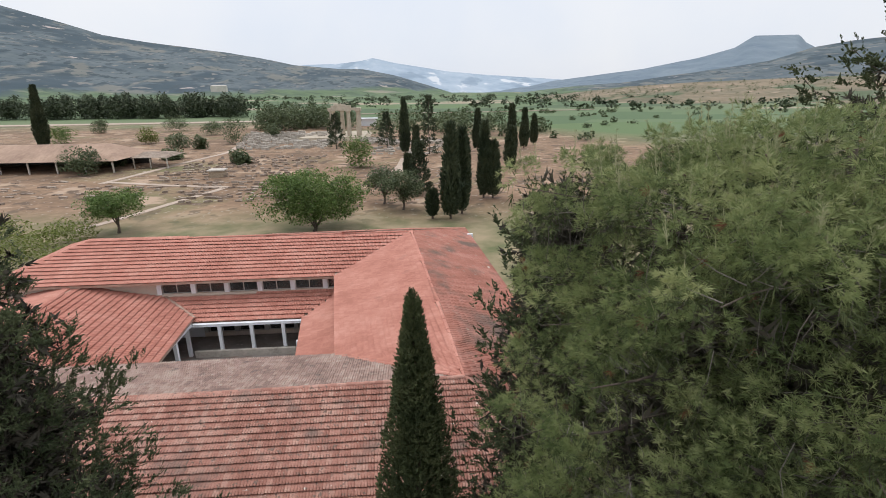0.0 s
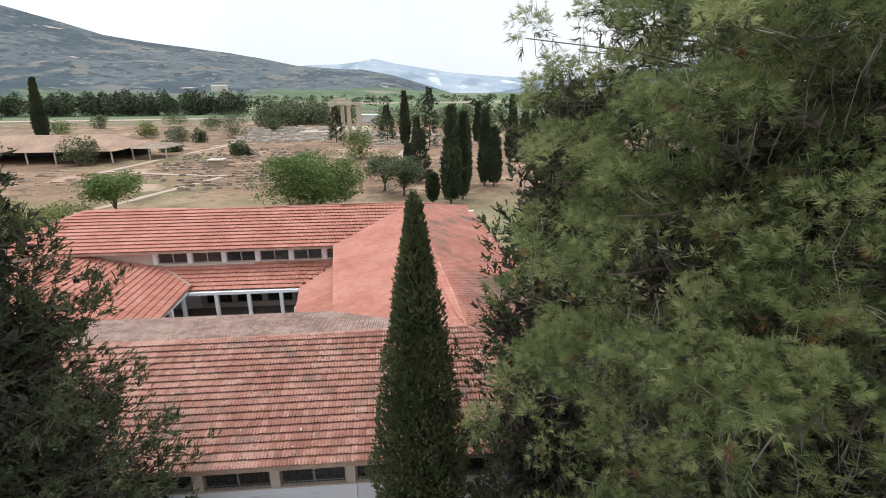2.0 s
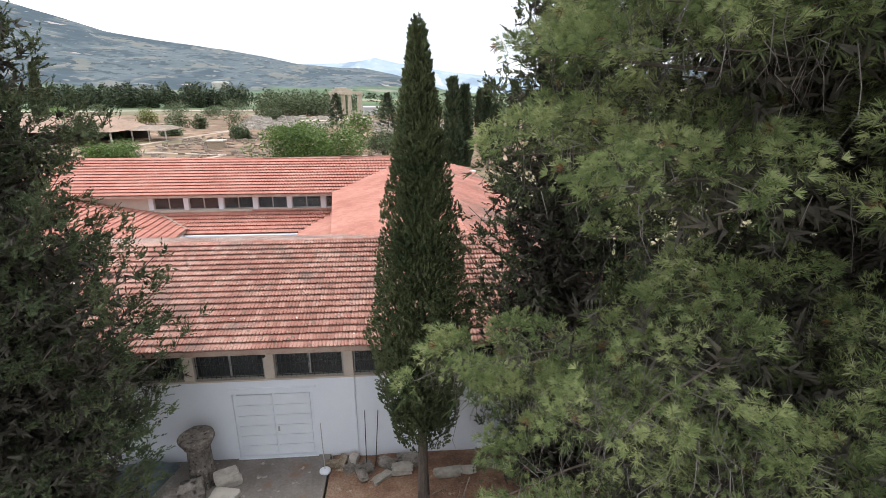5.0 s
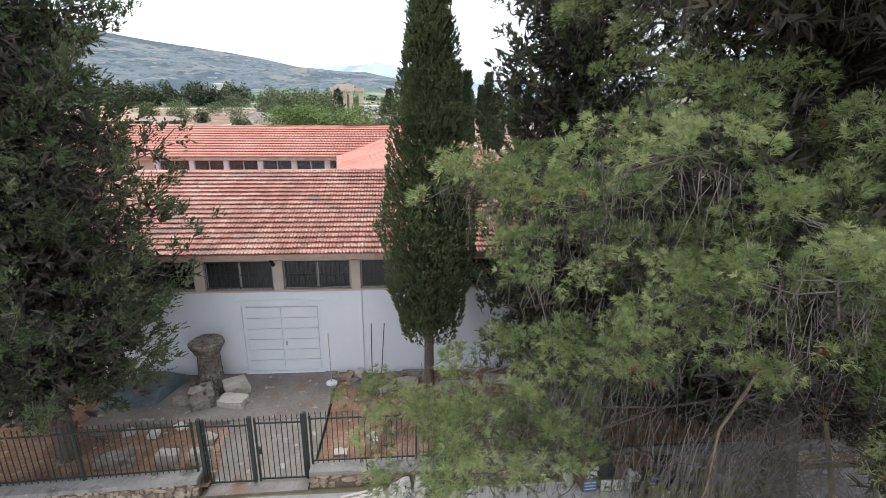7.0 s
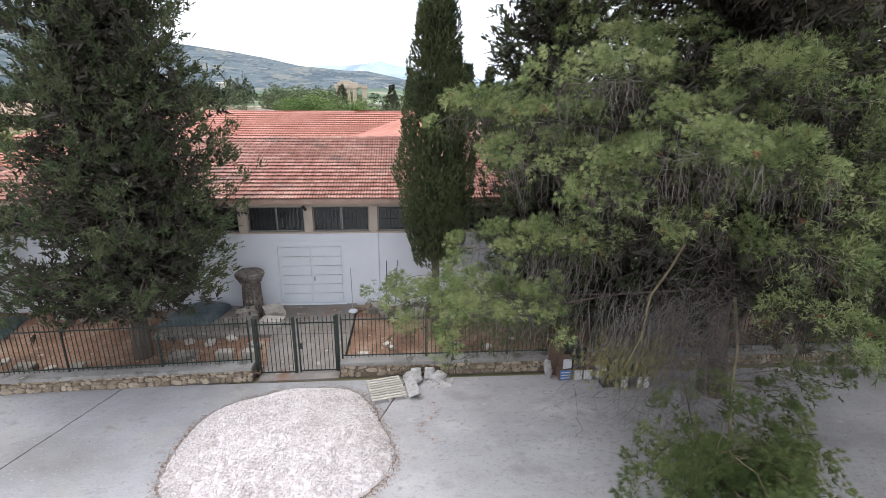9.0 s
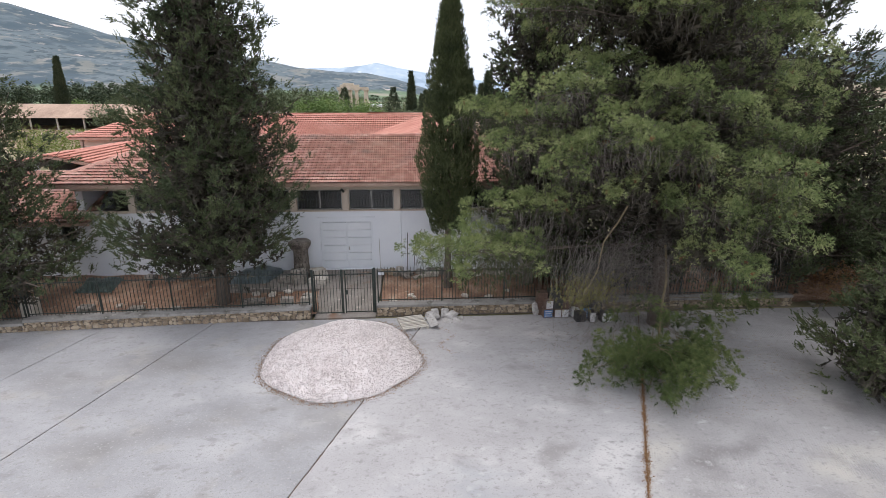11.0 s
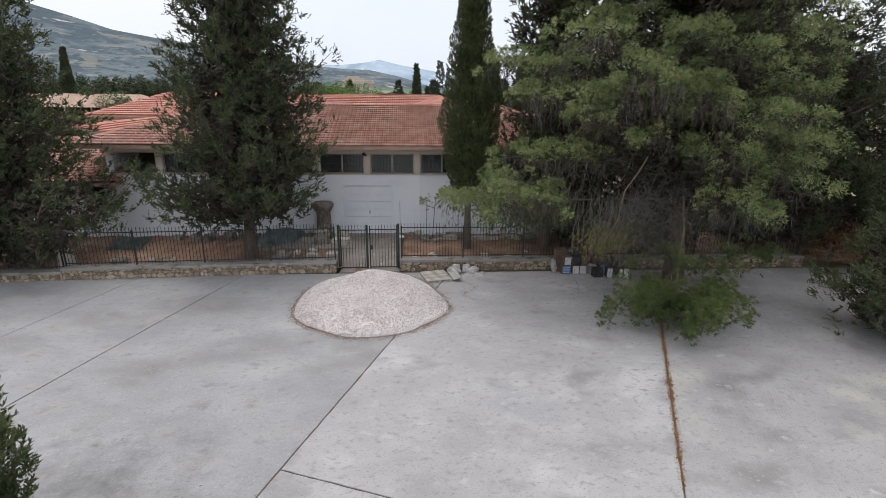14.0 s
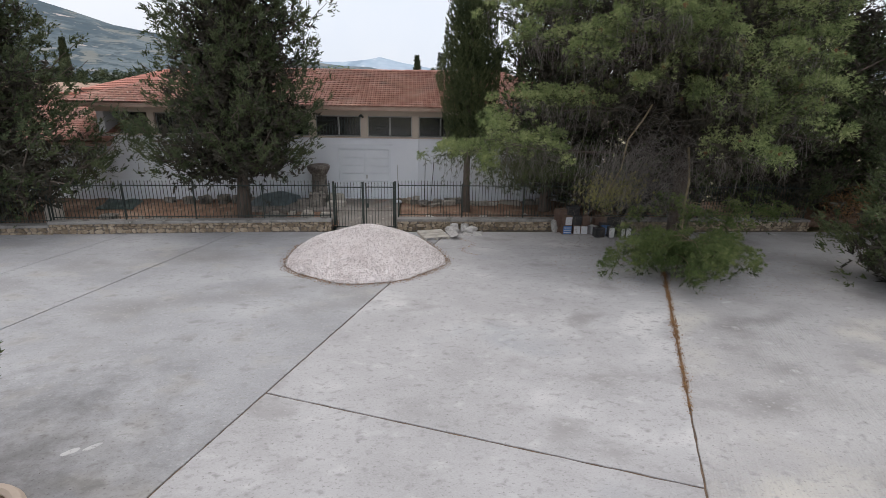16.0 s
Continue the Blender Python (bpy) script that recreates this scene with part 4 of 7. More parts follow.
part("annex_floor", Geo().box(-30.7, -15.5, FY + 0.3, 21, 0.1, 0.3), UNLIT_INSIDE, house)
part("annex_partition", Geo().box(-30.7, -15.5, 15.0, 15.1, 0.3, 3.6), UNLIT_INSIDE, house)

# north wing with its high windows over the porch roof
NY = 33.0
wall(Geo().box(-27, -16.6, NY, NY + 0.3, 3.0, 4.7), "cream rendered upper wall", CREAM_WALL)
wall(Geo().box(-16.6, 6.6, NY, NY + 0.3, 4.5, 4.75), "cream beam", CREAM_WALL)
wall(Geo().box(-16.6, 6.6, NY, NY + 0.3, 3.0, 3.66), "cream wall under the windows", CREAM_WALL)
part("eave_board", Geo().box(-27.6, -4.3, 32.45, NY, 4.58, 4.63), CREAM_WALL, house)
for k in range(-5, 2):
    xc = -5.2 + k * 2.27
    if k < 1:
        part("pier", Geo().soft_box(xc - 0.16, xc + 0.16, NY - 0.03, NY + 0.3, 3.66, 4.5), WHITE_PAINT, house, "white pier between high windows")
        band_window(xc + 0.17, xc + 2.27 - 0.17, NY + 0.1, 3.68, 4.48, False)
wall(Geo().box(-27, 6.6, 42.0, 42.3, 0, 4.7))
wall(Geo().box(-27.2, -26.9, 33, 42.0, 0, 4.7), "", CREAM_WALL)
wall(Geo().box(-30, -14.0, NY, NY + 0.3, 0, 3.0))
wall(Geo().box(-14.0, 0, NY, NY + 0.3, 2.3, 3.0), "", CREAM_WALL)
for x in (-14.0, -11.9, -9.8, -7.7, -5.6, -3.5):
    part("porch_wall_pier", Geo().box(x, x + 0.3, NY, NY + 0.3, 0.6, 2.3), GREY_FRAME, house)
wall(Geo().box(-14.0, 0, NY, NY + 0.3, 0, 0.6), "", CREAM_WALL)
for x in (-13.65, -11.55, -9.45, -7.35):
    band_window(x, x + 1.8, NY + 0.1, 0.6, 2.3, False)
part("inner_wall", Geo().box(-26, 4.0, 37.5, 37.6, 0, 4.7), UNLIT_INSIDE, house)
part("north_floor", Geo().box(-26.9, 6.6, NY + 0.3, 42, 0.1, 0.3), UNLIT_INSIDE, house)
wall(Geo().hexa([(-2.3, 20.6, 0), (-2.0, 20.6, 0), (-3.5, NY, 0), (-3.8, NY, 0), (-2.3, 20.6, 4.7), (-2.0, 20.6, 4.7), (-3.5, NY, 4.6), (-3.8, NY, 4.6)]), "cream wall of the east wing", CREAM_WALL)
wall(Geo().box(-16.4, -16.1, 21, NY, 0, 3.3))
part("court_floor", Geo().box(-16.1, -3.6, 20.5, NY, 0.05, 0.28), PAD, house, "stone-paved court")
for x, y in ((-13.9, 30.2), (-11.8, 30.2), (-9.75, 30.2), (-7.7, 30.2), (-13.6, 27.8), (-13.4, 25.4), (-6.2, 27.5), (-6.0, 24.6)):
    part("porch_column", Geo().soft_box(x - 0.11, x + 0.11, y - 0.11, y + 0.11, 0.28, 2.5), WHITE_PAINT, house, "square white porch column")
part("porch_beam", Geo().box(-14.1, -6.1, 30.1, 30.35, 2.42, 2.6), WHITE_PAINT, house)
part("porch_beam", Geo().box(-13.75, -13.5, 21.5, 30.1, 2.5, 2.75), WHITE_PAINT, house)
part("parapet", Geo().soft_box(-13.5, -6.5, 29.9, 30.1, 0.28, 0.75), PALE_STONE, house, "low stone bench round the court")


# ---- heap of white gravel ----
def heap_height(x, y):
    dx, dy = (x + 3.15) / 2.5, (y - 4.55) / 2.55
    r = math.hypot(dx, dy) * (1 + 0.11 * noise.noise((dx * 1.6, dy * 1.6, 2)))
    if r >= 1:
        return -1
    return 0.95 * (1 - r * r) ** 0.85 * (1 - 0.25 * r) + 0.05 * noise.noise((x * 1.1, y * 1.1, 0))


heap = thing("gravel_heap", "heap of pale white gravel on the concrete", "gravel", (-3.15, 4.55, 0))
core = sheet("core", 70, 70, lambda u, v: (-5.8 + 5.3 * u, 1.9 + 5.3 * v, np.array([heap_height(-5.8 + 5.3 * a, 1.9 + 5.3 * b) - 0.045 for a, b in zip(u, v)])), GRAVEL)
core.parent, core.matrix_parent_inverse = heap, root_of(heap).inverted()
gr = np.random.default_rng(3)
OCT = np.array([(1, 0, 0), (-1, 0, 0), (0, 1, 0), (0, -1, 0), (0, 0, 1), (0, 0, -1)], float)
OCT_T = np.array([(0, 2, 4), (2, 1, 4), (1, 3, 4), (3, 0, 4), (2, 0, 5), (1, 2, 5), (3, 1, 5), (0, 3, 5)])


def pebbles(pts, size, rng):
    k = len(pts)
    v = OCT[None] * rng.uniform(0.55, 1.25, (k, 6, 3)) + rng.normal(0, 0.22, (k, 6, 3))
    a = rng.uniform(0, 6.3, k)
    c, s = np.cos(a)[:, None], np.sin(a)[:, None]
    v = np.stack([v[..., 0] * c - v[..., 1] * s, v[..., 0] * s + v[..., 1] * c, v[..., 2] * 0.75], -1)
    v = v * size[:, None, None] + pts[:, None, :]
    return v.reshape(-1, 3), (OCT_T[None] + (np.arange(k) * 6)[:, None, None]).reshape(-1, 3)


pp = []
while len(pp) < 15500:
    x, y = gr.uniform(-5.9, -0.4), gr.uniform(1.8, 7.3)
    h = heap_height(x, y)
    if h >= 0:
        pp.append((x, y, h))
    elif gr.random() < 0.012 and heap_height(x * 0.93 - 0.22, y * 0.93 + 0.32) >= 0:
        pp.append((x, y, 0.01))
pp = np.array(pp)
st = link_part("loose_gravel", tri_mesh("loose_gravel", *pebbles(pp, gr.uniform(0.015, 0.034, len(pp)), gr)), GRAVEL, heap)
st["kind"] = "stuff"
rim = []
while len(rim) < 3600:
    a = gr.uniform(0, 6.283)
    r = 0.985 + abs(gr.normal(0, 0.045))
    r /= 1 + 0.11 * noise.noise((math.cos(a) * 1.6, math.sin(a) * 1.6, 2))
    rim.append((-3.15 + 2.5 * r * math.cos(a), 4.55 + 2.55 * r * math.sin(a), 0.006))
rim = np.array(rim)
st = link_part("dirt_rim", tri_mesh("dirt_rim", *pebbles(rim, gr.uniform(0.006, 0.02, len(rim)), gr)), NEEDLE_LITTER, heap, "brown dirt and needles round the foot")
st["kind"] = "stuff"


# ---- trees ----
def unit(a):
    return a / np.maximum(np.linalg.norm(a, axis=-1, keepdims=True), 1e-9)


def tufts(p, d, rng, n, shoot, length, width, lo, hi):
    """n thin leaves along each shoot at p that points along d, each leaning lo to hi degrees from it. One triangle a leaf."""
    k = len(p)
    along = rng.uniform(0, 1, (k, n)) ** 0.8
    a = np.radians(rng.uniform(lo, hi, (k, n))) * (1.15 - 0.6 * along)
    q = unit(rng.normal(size=(k, n, 3)))
    q = unit(q - (q * d[:, None, :]).sum(-1, keepdims=True) * d[:, None, :])
    w = d[:, None, :] * np.cos(a)[..., None] + q * np.sin(a)[..., None]
    base = p[:, None, :] + d[:, None, :] * (along * shoot)[..., None]
    side = unit(np.cross(w, rng.normal(size=(k, n, 3)))) * (width / 2)
    tip = base + w * (length * rng.uniform(0.7, 1.2, (k, n)))[..., None]
    v = np.stack([base - side, base + side, tip], 2).reshape(-1, 3)
    return v, np.arange(len(v)).reshape(-1, 3)


def leaves(p, rng, length, width):
    """Small folded leaves, two triangles each, turned at random and mostly flat."""
    k = len(p)
    d = unit(rng.normal(size=(k, 3)) * np.array([1, 1, 0.6]))
    s = unit(np.cross(d, rng.normal(size=(k, 3)) * 0.5 + np.array([0, 0, 1.0])))
    l = length * rng.uniform(0.7, 1.3, (k, 1))
    w = width * rng.uniform(0.7, 1.3, (k, 1)) / 2
    v = np.stack([p - d * l / 2, p + s * w, p + d * l / 2, p - s * w], 1).reshape(-1, 3)
    i = np.arange(k)[:, None] * 4
    return v, np.concatenate([i + np.array([[0, 1, 2]]), i + np.array([[0, 2, 3]])])


def ribbons(segs, radius):
    """Thin three-sided twigs along polylines of equal length: an array of k x m x 3 points."""
    segs = np.asarray(segs, float)
    k, m, _ = segs.shape
    d = unit(segs[:, -1] - segs[:, 0])
    s = unit(np.cross(d, np.array([0.31, 0.2, 0.93])))
    u = np.cross(d, s)
    r = np.linspace(1, 0.35, m)[None, :, None] * radius
    ring = [segs + r * (s[:, None] * math.cos(a) + u[:, None] * math.sin(a)) for a in (0, 2.09, 4.19)]
    v = np.stack(ring, 2)
    idx = np.arange(k * m * 3).reshape(k, m, 3)
    t = []
    for a in range(3):
        b = (a + 1) % 3
        p, q, r2, s2 = idx[:, :-1, a], idx[:, :-1, b], idx[:, 1:, b], idx[:, 1:, a]
        t += [np.stack([p, q, r2], -1).reshape(-1, 3), np.stack([p, r2, s2], -1).reshape(-1, 3)]
    return v.reshape(-1, 3), np.concatenate(t)


def join(*vt):
    v, t, k = [], [], 0
    for a, b in vt:
        v.append(a)
        t.append(b + k)
        k += len(a)
    return np.concatenate(v), np.concatenate(t)


def limb_line(a, b, sag, m=7, jit=0.0, rng=None):
    s = np.linspace(0, 1, m)[:, None]
    line = a + (b - a) * s
    line[:, 2] += sag * 4 * (s * (1 - s))[:, 0]
    if jit:
        line[1:-1] += rng.normal(0, jit, (m - 2, 3))
    return line


def grow(rng, foot, head, z0, z1, n, radius, rise, sub, per, reach=(0.28, 0.5), lift=0.35, up=0.35, start=0.3, sag=0.25, droop=False):
    """Limbs from a trunk, side branches on them, and the shoots at which leaves stand. radius(z, bearing): how far the limbs reach."""
    foot, head = np.array(foot, float), np.array(head, float)
    limbs, twigs, sp, sd = [], [], [], []
    for i in range(n):
        z = z0 + (z1 - z0) * (i + rng.uniform(0, 1)) / n
        th = i * 2.39996 + rng.uniform(-0.5, 0.5)
        r = radius(z, th) * rng.uniform(0.66, 1.12)
        if r < 0.15:
            continue
        t = (z - foot[2]) / (head[2] - foot[2])
        axis = foot + (head - foot) * t
        out = np.array([math.cos(th), math.sin(th), 0])
        low = max(0.3, z - rise * r)
        a = foot + (head - foot) * ((low - foot[2]) / (head[2] - foot[2]))
        b = axis + out * r
        b[2] = z + rng.normal(0, 0.12) * r * 0.5
        line = limb_line(a, b, -sag * r * 0.3, 7, 0.035 * r, rng)
        limbs.append((line, r))
        for k in range(sub):
            f = start + (1 - start) * (k + rng.uniform(0, 1)) / sub
            x = f * 6
            j = min(5, int(x))
            o = line[j] + (line[j + 1] - line[j]) * (x - j)
            tan = unit(line[j + 1] - line[j])
            turn = rng.uniform(25, 75) * (1 if k % 2 else -1) * (1 - 0.55 * f)
            c, s = math.cos(math.radians(turn)), math.sin(math.radians(turn))
            d = np.array([tan[0] * c - tan[1] * s, tan[0] * s + tan[1] * c, tan[2] * 0.6 + rng.normal(lift, 0.3)])
            d = unit(d)
            length = r * rng.uniform(*reach) * (1.2 - 0.65 * f) + 0.15
            e = o + d * length
            tw = limb_line(o, e, 0.03 * length, 4)
            twigs.append(tw)
            g = np.linspace(0.25, 1.0, per) + rng.uniform(-0.08, 0.08, per)
            q = o + (e - o) * g[:, None] + rng.normal(0, 0.05 + 0.05 * length, (per, 3))
            if droop:
                q = o + (e - o) * (0.45 + 0.6 * g[:, None]) + rng.normal(0, 0.09, (per, 3)) * np.array([1, 1, 0.8])
                dd = unit(d * 0.5 + out * 0.25 + np.array([0, 0, up]) + rng.normal(0, 0.6, (per, 3)))
            else:
                dd = unit(d * 0.7 + out * 0.3 + np.array([0, 0, up]) + rng.normal(0, 0.38, (per, 3)))
            sp.append(q)
            sd.append(dd)
    return limbs, np.array(twigs), np.concatenate(sp), np.concatenate(sd)


def fill(limbs, rng, k, spread, lo=0.12, hi=0.68):
    """Places and directions for the dense inner growth along the limbs."""
    w = np.array([r for _, r in limbs])
    i = rng.choice(len(limbs), k, p=w / w.sum())
    f = rng.uniform(lo, hi, k) * 6
    p = np.array([limbs[a][0][int(b)] + (limbs[a][0][int(b) + 1] - limbs[a][0][int(b)]) * (b - int(b)) for a, b in zip(i, f)])
    p = p + rng.normal(0, 1, (k, 3)) * spread
    return p, unit(rng.normal(size=(k, 3)) + np.array([0, 0, 0.3]))


def stuff_part(name, me, mat, parent, label=""):
    ob = link_part(name, me, mat, parent, label)
    ob["kind"] = "stuff"
    return ob


def trunk_geo(foot, head, r, flare=1.35, n=10, bend=0.12, rng=None):
    pts, rad = [], []
    for i in range(9):
        t = i / 8
        p = Vector(foot) + (Vector(head) - Vector(foot)) * t
        p += Vector((noise.noise((foot[0], t * 2.2, 1)), noise.noise((foot[1], t * 2.2, 5)), 0)) * bend * (1 if 0 < i else 0)
        pts.append(p)
        rad.append(r * (flare if i == 0 else 1) * (1 - 0.85 * t) + 0.01)
    return Geo().tube(pts, rad, n)


def limbs_geo(limbs, thick):
    g = Geo()
    for line, r in limbs:
        g.tube([tuple(p) for p in line], [max(0.008, thick * r * (1 - 0.85 * i / 6)) for i in range(7)], 5)
    return g


# -- the big pine beside the yard --
rp = np.random.default_rng(21)
UPWARD = np.array([0, 0, 1.0])
PINE_FOOT, PINE_HEAD = (8.3, 6.3, 0.0), (6.9, 6.2, 16.2)


def pine_axis(z):
    return np.array(PINE_FOOT) + (np.array(PINE_HEAD) - np.array(PINE_FOOT)) * (z / PINE_HEAD[2])


def pine_reach(z, th):
    """How far the boughs reach from the trunk at a height and bearing."""
    top = max(0.0, 1 - ((z - 9.5) / 7.6) ** 6) ** 0.5 if z > 9.5 else 1.0
    low = 0.8 + 0.2 * min(1, max(0, (z - 4) / 3))
    c, s = math.cos(th), math.sin(th)
    rx = (5.0 + 0.3 * min(1, max(0, (z - 10) / 2))) if c < 0 else 4.3
    ry = 4.5 if s < 0 else 3.9
    return top * low * (1 + 0.07 * math.sin(4 * th + z)) / math.hypot(c / rx, s / ry)


def brushes(p, d, rng, n, length, width, lo, hi):
    """A brush of n slender needles about each place p, spread round its direction d; each brush is one connected piece."""
    k = len(p)
    a = np.radians(rng.uniform(lo, hi, (k, n)))
    q = unit(rng.normal(size=(k, n, 3)))
    q = unit(q - (q * d[:, None, :]).sum(-1, keepdims=True) * d[:, None, :])
    w = d[:, None, :] * np.cos(a)[..., None] + q * np.sin(a)[..., None]
    l = (length * rng.uniform(0.65, 1.15, (k, n)))[..., None]
    tip = p[:, None, :] + w * l - UPWARD * l * 0.1
    mid = p[:, None, :] + w * l * 0.5 + unit(np.cross(w, rng.normal(size=(k, n, 3)))) * width
    v = np.concatenate([p[:, None, :], tip, mid], 1).reshape(-1, 3)
    i = np.arange(n)[None, :]
    o = np.arange(k)[:, None] * (1 + 2 * n)
    t = np.stack([o + 0 * i, o + 1 + i, o + 1 + n + i], -1).reshape(-1, 3)
    return v, t


class Boughs:
    """Gathers the foliage of many boughs: shoots, older growth darkened as shade, twigs, hanging twigs, limbs."""

    def __init__(self):
        self.p, self.d, self.old, self.oldd, self.twigs, self.hang, self.limbs = [], [], [], [], [], [], []

    def add(self, rng, c, out, l, w, root, thick, droop=0.4, dense=1.0, clumps=3.0, hang=1.0, stem=True):
        """One bough: a limb from root, side twigs to rounded clumps of shoots in a drooping fan of length l and width w about c."""
        side = np.cross(UPWARD, out)
        m = max(4, int(clumps * l * w))
        s = rng.uniform(-0.5, 0.55, m)
        wide = 0.35 + 0.65 * np.sin(np.pi * np.clip(s + 0.5, 0.08, 0.95))
        b = rng.uniform(-0.5, 0.5, m) * wide
        z = 0.16 * (1 - 4 * b ** 2) - droop * np.maximum(s, 0) ** 2 * 2.2 - 0.5 * droop * b ** 2 * 3 + rng.normal(0, 0.1, m)
        cc = c + out * (s * l)[:, None] + side * (b * w)[:, None] + UPWARD * z[:, None]
        spine = c + out * (np.clip(s - 0.12, -0.5, 0.4) * l)[:, None] - UPWARD * 0.16
        k = max(5, int(17 * dense))
        rad = rng.uniform(0.2, 0.4, m)
        way = unit(out * (0.35 + s)[:, None] + side * (1.3 * b)[:, None] + UPWARD * 0.3)
        u = unit(rng.normal(size=(m, k, 3)) + way[:, None] * 0.75 + UPWARD * 0.45)
        r = rng.uniform(0.35, 1.0, (m, k, 1)) ** 0.6 * rad[:, None, None]
        self.p.append((cc[:, None] + u * r * np.array([1, 1, 0.62])).reshape(-1, 3))
        self.d.append(unit(u * 0.7 + way[:, None] * 0.5 + UPWARD * 0.25 + rng.normal(0, 0.22, (m, k, 3))).reshape(-1, 3))
        # blades under each clump, coloured dark as the shaded depth between tufts
        ko = max(2, int(4 * dense))
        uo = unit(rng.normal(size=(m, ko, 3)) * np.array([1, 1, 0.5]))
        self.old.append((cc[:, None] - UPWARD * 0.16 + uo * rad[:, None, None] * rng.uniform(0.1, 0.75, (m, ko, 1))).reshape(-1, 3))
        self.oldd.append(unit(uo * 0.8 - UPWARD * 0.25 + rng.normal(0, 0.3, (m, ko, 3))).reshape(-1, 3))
        mid = (spine + cc) / 2 + rng.normal(0, 0.05, (m, 3)) - UPWARD * 0.04
        self.twigs.append(np.stack([spine, (spine + mid) / 2, mid, cc], 1))
        if stem:
            tip = c + out * l * 0.42 - UPWARD * (droop * 0.35 + 0.1)
            self.limbs.append((limb_line(root, tip, 0.03 * l, 7, 0.05, rng), thick))
        n = int(hang * 4.5 * l * w)
        if n:
            o = c + out * (rng.uniform(-0.55, 0.45, (n, 1)) * l) + side * (rng.uniform(-0.45, 0.45, (n, 1)) * w) - UPWARD * 0.2
            drop = rng.uniform(0.1, 0.32, (n, 1))
            s1 = o + rng.normal(0, 0.08, (n, 3)) - UPWARD * drop
            s2 = s1 + rng.normal(0, 0.08, (n, 3)) - UPWARD * drop
            s3 = s2 + rng.normal(0, 0.1, (n, 3)) - UPWARD * drop * 0.8
            self.hang.append(np.stack([o, s1, s2, s3], 1))

    def shoots(self):
        return np.concatenate(self.p), np.concatenate(self.d)


pine = thing("pine_tree", "large spreading pine with light green needles", "tree", PINE_FOOT)
part("trunk", trunk_geo(PINE_FOOT, PINE_HEAD, 0.3), BARK, pine)
crown = Boughs()
for i in range(130):
    z = 4.3 + 11.7 * ((i + 0.5) / 130) ** 0.9
    th = (i * 2.39996 + rp.normal(0, 0.2)) % 6.2832
    r = pine_reach(z + 0.3, th) * rp.uniform(0.74, 1.03)
    out = np.array([math.cos(th), math.sin(th), 0.0])
    l, w = min(3.0, 0.58 * r + 0.3), rp.uniform(1.7, 2.6)
    c = pine_axis(z) + out * max(0.1, r - l / 2)
    # the hollow beside the trunk over the lowest tier
    if 8.6 < z < 9.8 and 3.8 < th < 5.0:
        continue
    if (z < 5.6 and c[1] < 7.4 and c[0] < 6.6) or (c[0] < 3.7 and c[1] > 6.5 and z < 13):
        continue
    back = (c[1] > 7.9 and c[0] > 4.6) or c[0] > 10.6
    crown.add(rp, c, out, l, w, pine_axis(max(2.6, z - 0.7)), r * 0.9, rp.uniform(0.3, 0.6), 0.4 if back else 1.0, 1.6 if back else 3.4, 0.3 if back else 1.0)
    if not back and z > 10:
        cut = pine_axis(z) + out * r * 0.42 + UPWARD * 0.35
        crown.add(rp, cut, out, 1.5, 1.7, cut, 0.5, 0.2, 0.8, 2.2, 0.2, stem=False)
# the top of the crown
for i in range(34):
    th, z = i * 2.39996, rp.uniform(15.2, 16.35)
    r = pine_reach(z, th) * math.sqrt((i + 0.5) / 34) * 0.95
    out = np.array([math.cos(th), math.sin(th), 0.0])
    crown.add(rp, pine_axis(z) + out * r, out, rp.uniform(1.2, 1.8), rp.uniform(1.2, 1.8), pine_axis(14.6), 2.0, 0.25, 1.0, 3.2, 0.3)
# the boughs that stand out of the crown, high and low
HIGH = ((3.3, 6.4, 13.9), (4.9, 5.4, 14.4), (4.8, 7.0, 15.5), (3.6, 8.2, 14.9), (3.5, 7.3, 14.4), (3.3, 6.9, 12.9), (5.4, 5.3, 15.1), (4.2, 5.1, 13.3), (5.3, 4.4, 13.8), (5.4, 5.8, 15.9), (4.7, 3.4, 13.3), (3.5, 6.5, 10.9), (3.2, 3.9, 12.4), (3.6, 2.9, 12.4), (4.6, 4.4, 12.9), (4.9, 3.8, 12.9), (4.4, 3.9, 12.2), (5.3, 3.7, 13.4), (3.7, 3.6, 10.6), (2.6, 4.0, 10.6), (2.4, 5.4, 10.9), (3.7, 6.0, 13.4), (3.0, 6.1, 12.1), (3.7, 3.7, 12.0), (6.6, 2.9, 12.9), (5.2, 2.6, 11.0), (5.8, 3.3, 14.1), (6.8, 3.3, 13.9), (6.2, 2.6, 12.0), (5.0, 2.4, 12.2), (7.6, 3.0, 12.0), (6.6, 2.4, 10.8), (7.8, 2.8, 10.6), (6.6, 3.8, 14.9), (7.8, 3.6, 14.3))
LOW = ((2.1, 5.2, 8.0), (3.2, 3.4, 8.45), (1.7, 5.3, 7.8), (2.9, 4.4, 7.7), (4.6, 2.7, 7.75), (3.6, 3.6, 6.5), (2.3, 4.2, 6.9), (4.3, 3.4, 6.9), (4.5, 2.4, 7.3), (2.8, 4.6, 5.15), (8.0, 4.1, 5.3), (8.1, 3.1, 3.7), (1.9, 4.6, 5.2), (8.1, 3.8, 6.4), (7.3, 3.2, 5.5), (8.4, 2.8, 6.5), (7.9, 2.8, 3.9), (9.6, 4.6, 7.1), (9.2, 3.6, 5.0), (3.6, 4.9, 5.0), (6.2, 3.0, 7.0), (2.7, 6.4, 7.0), (10.2, 4.7, 7.2), (10.2, 3.9, 5.6), (9.4, 3.1, 4.4))
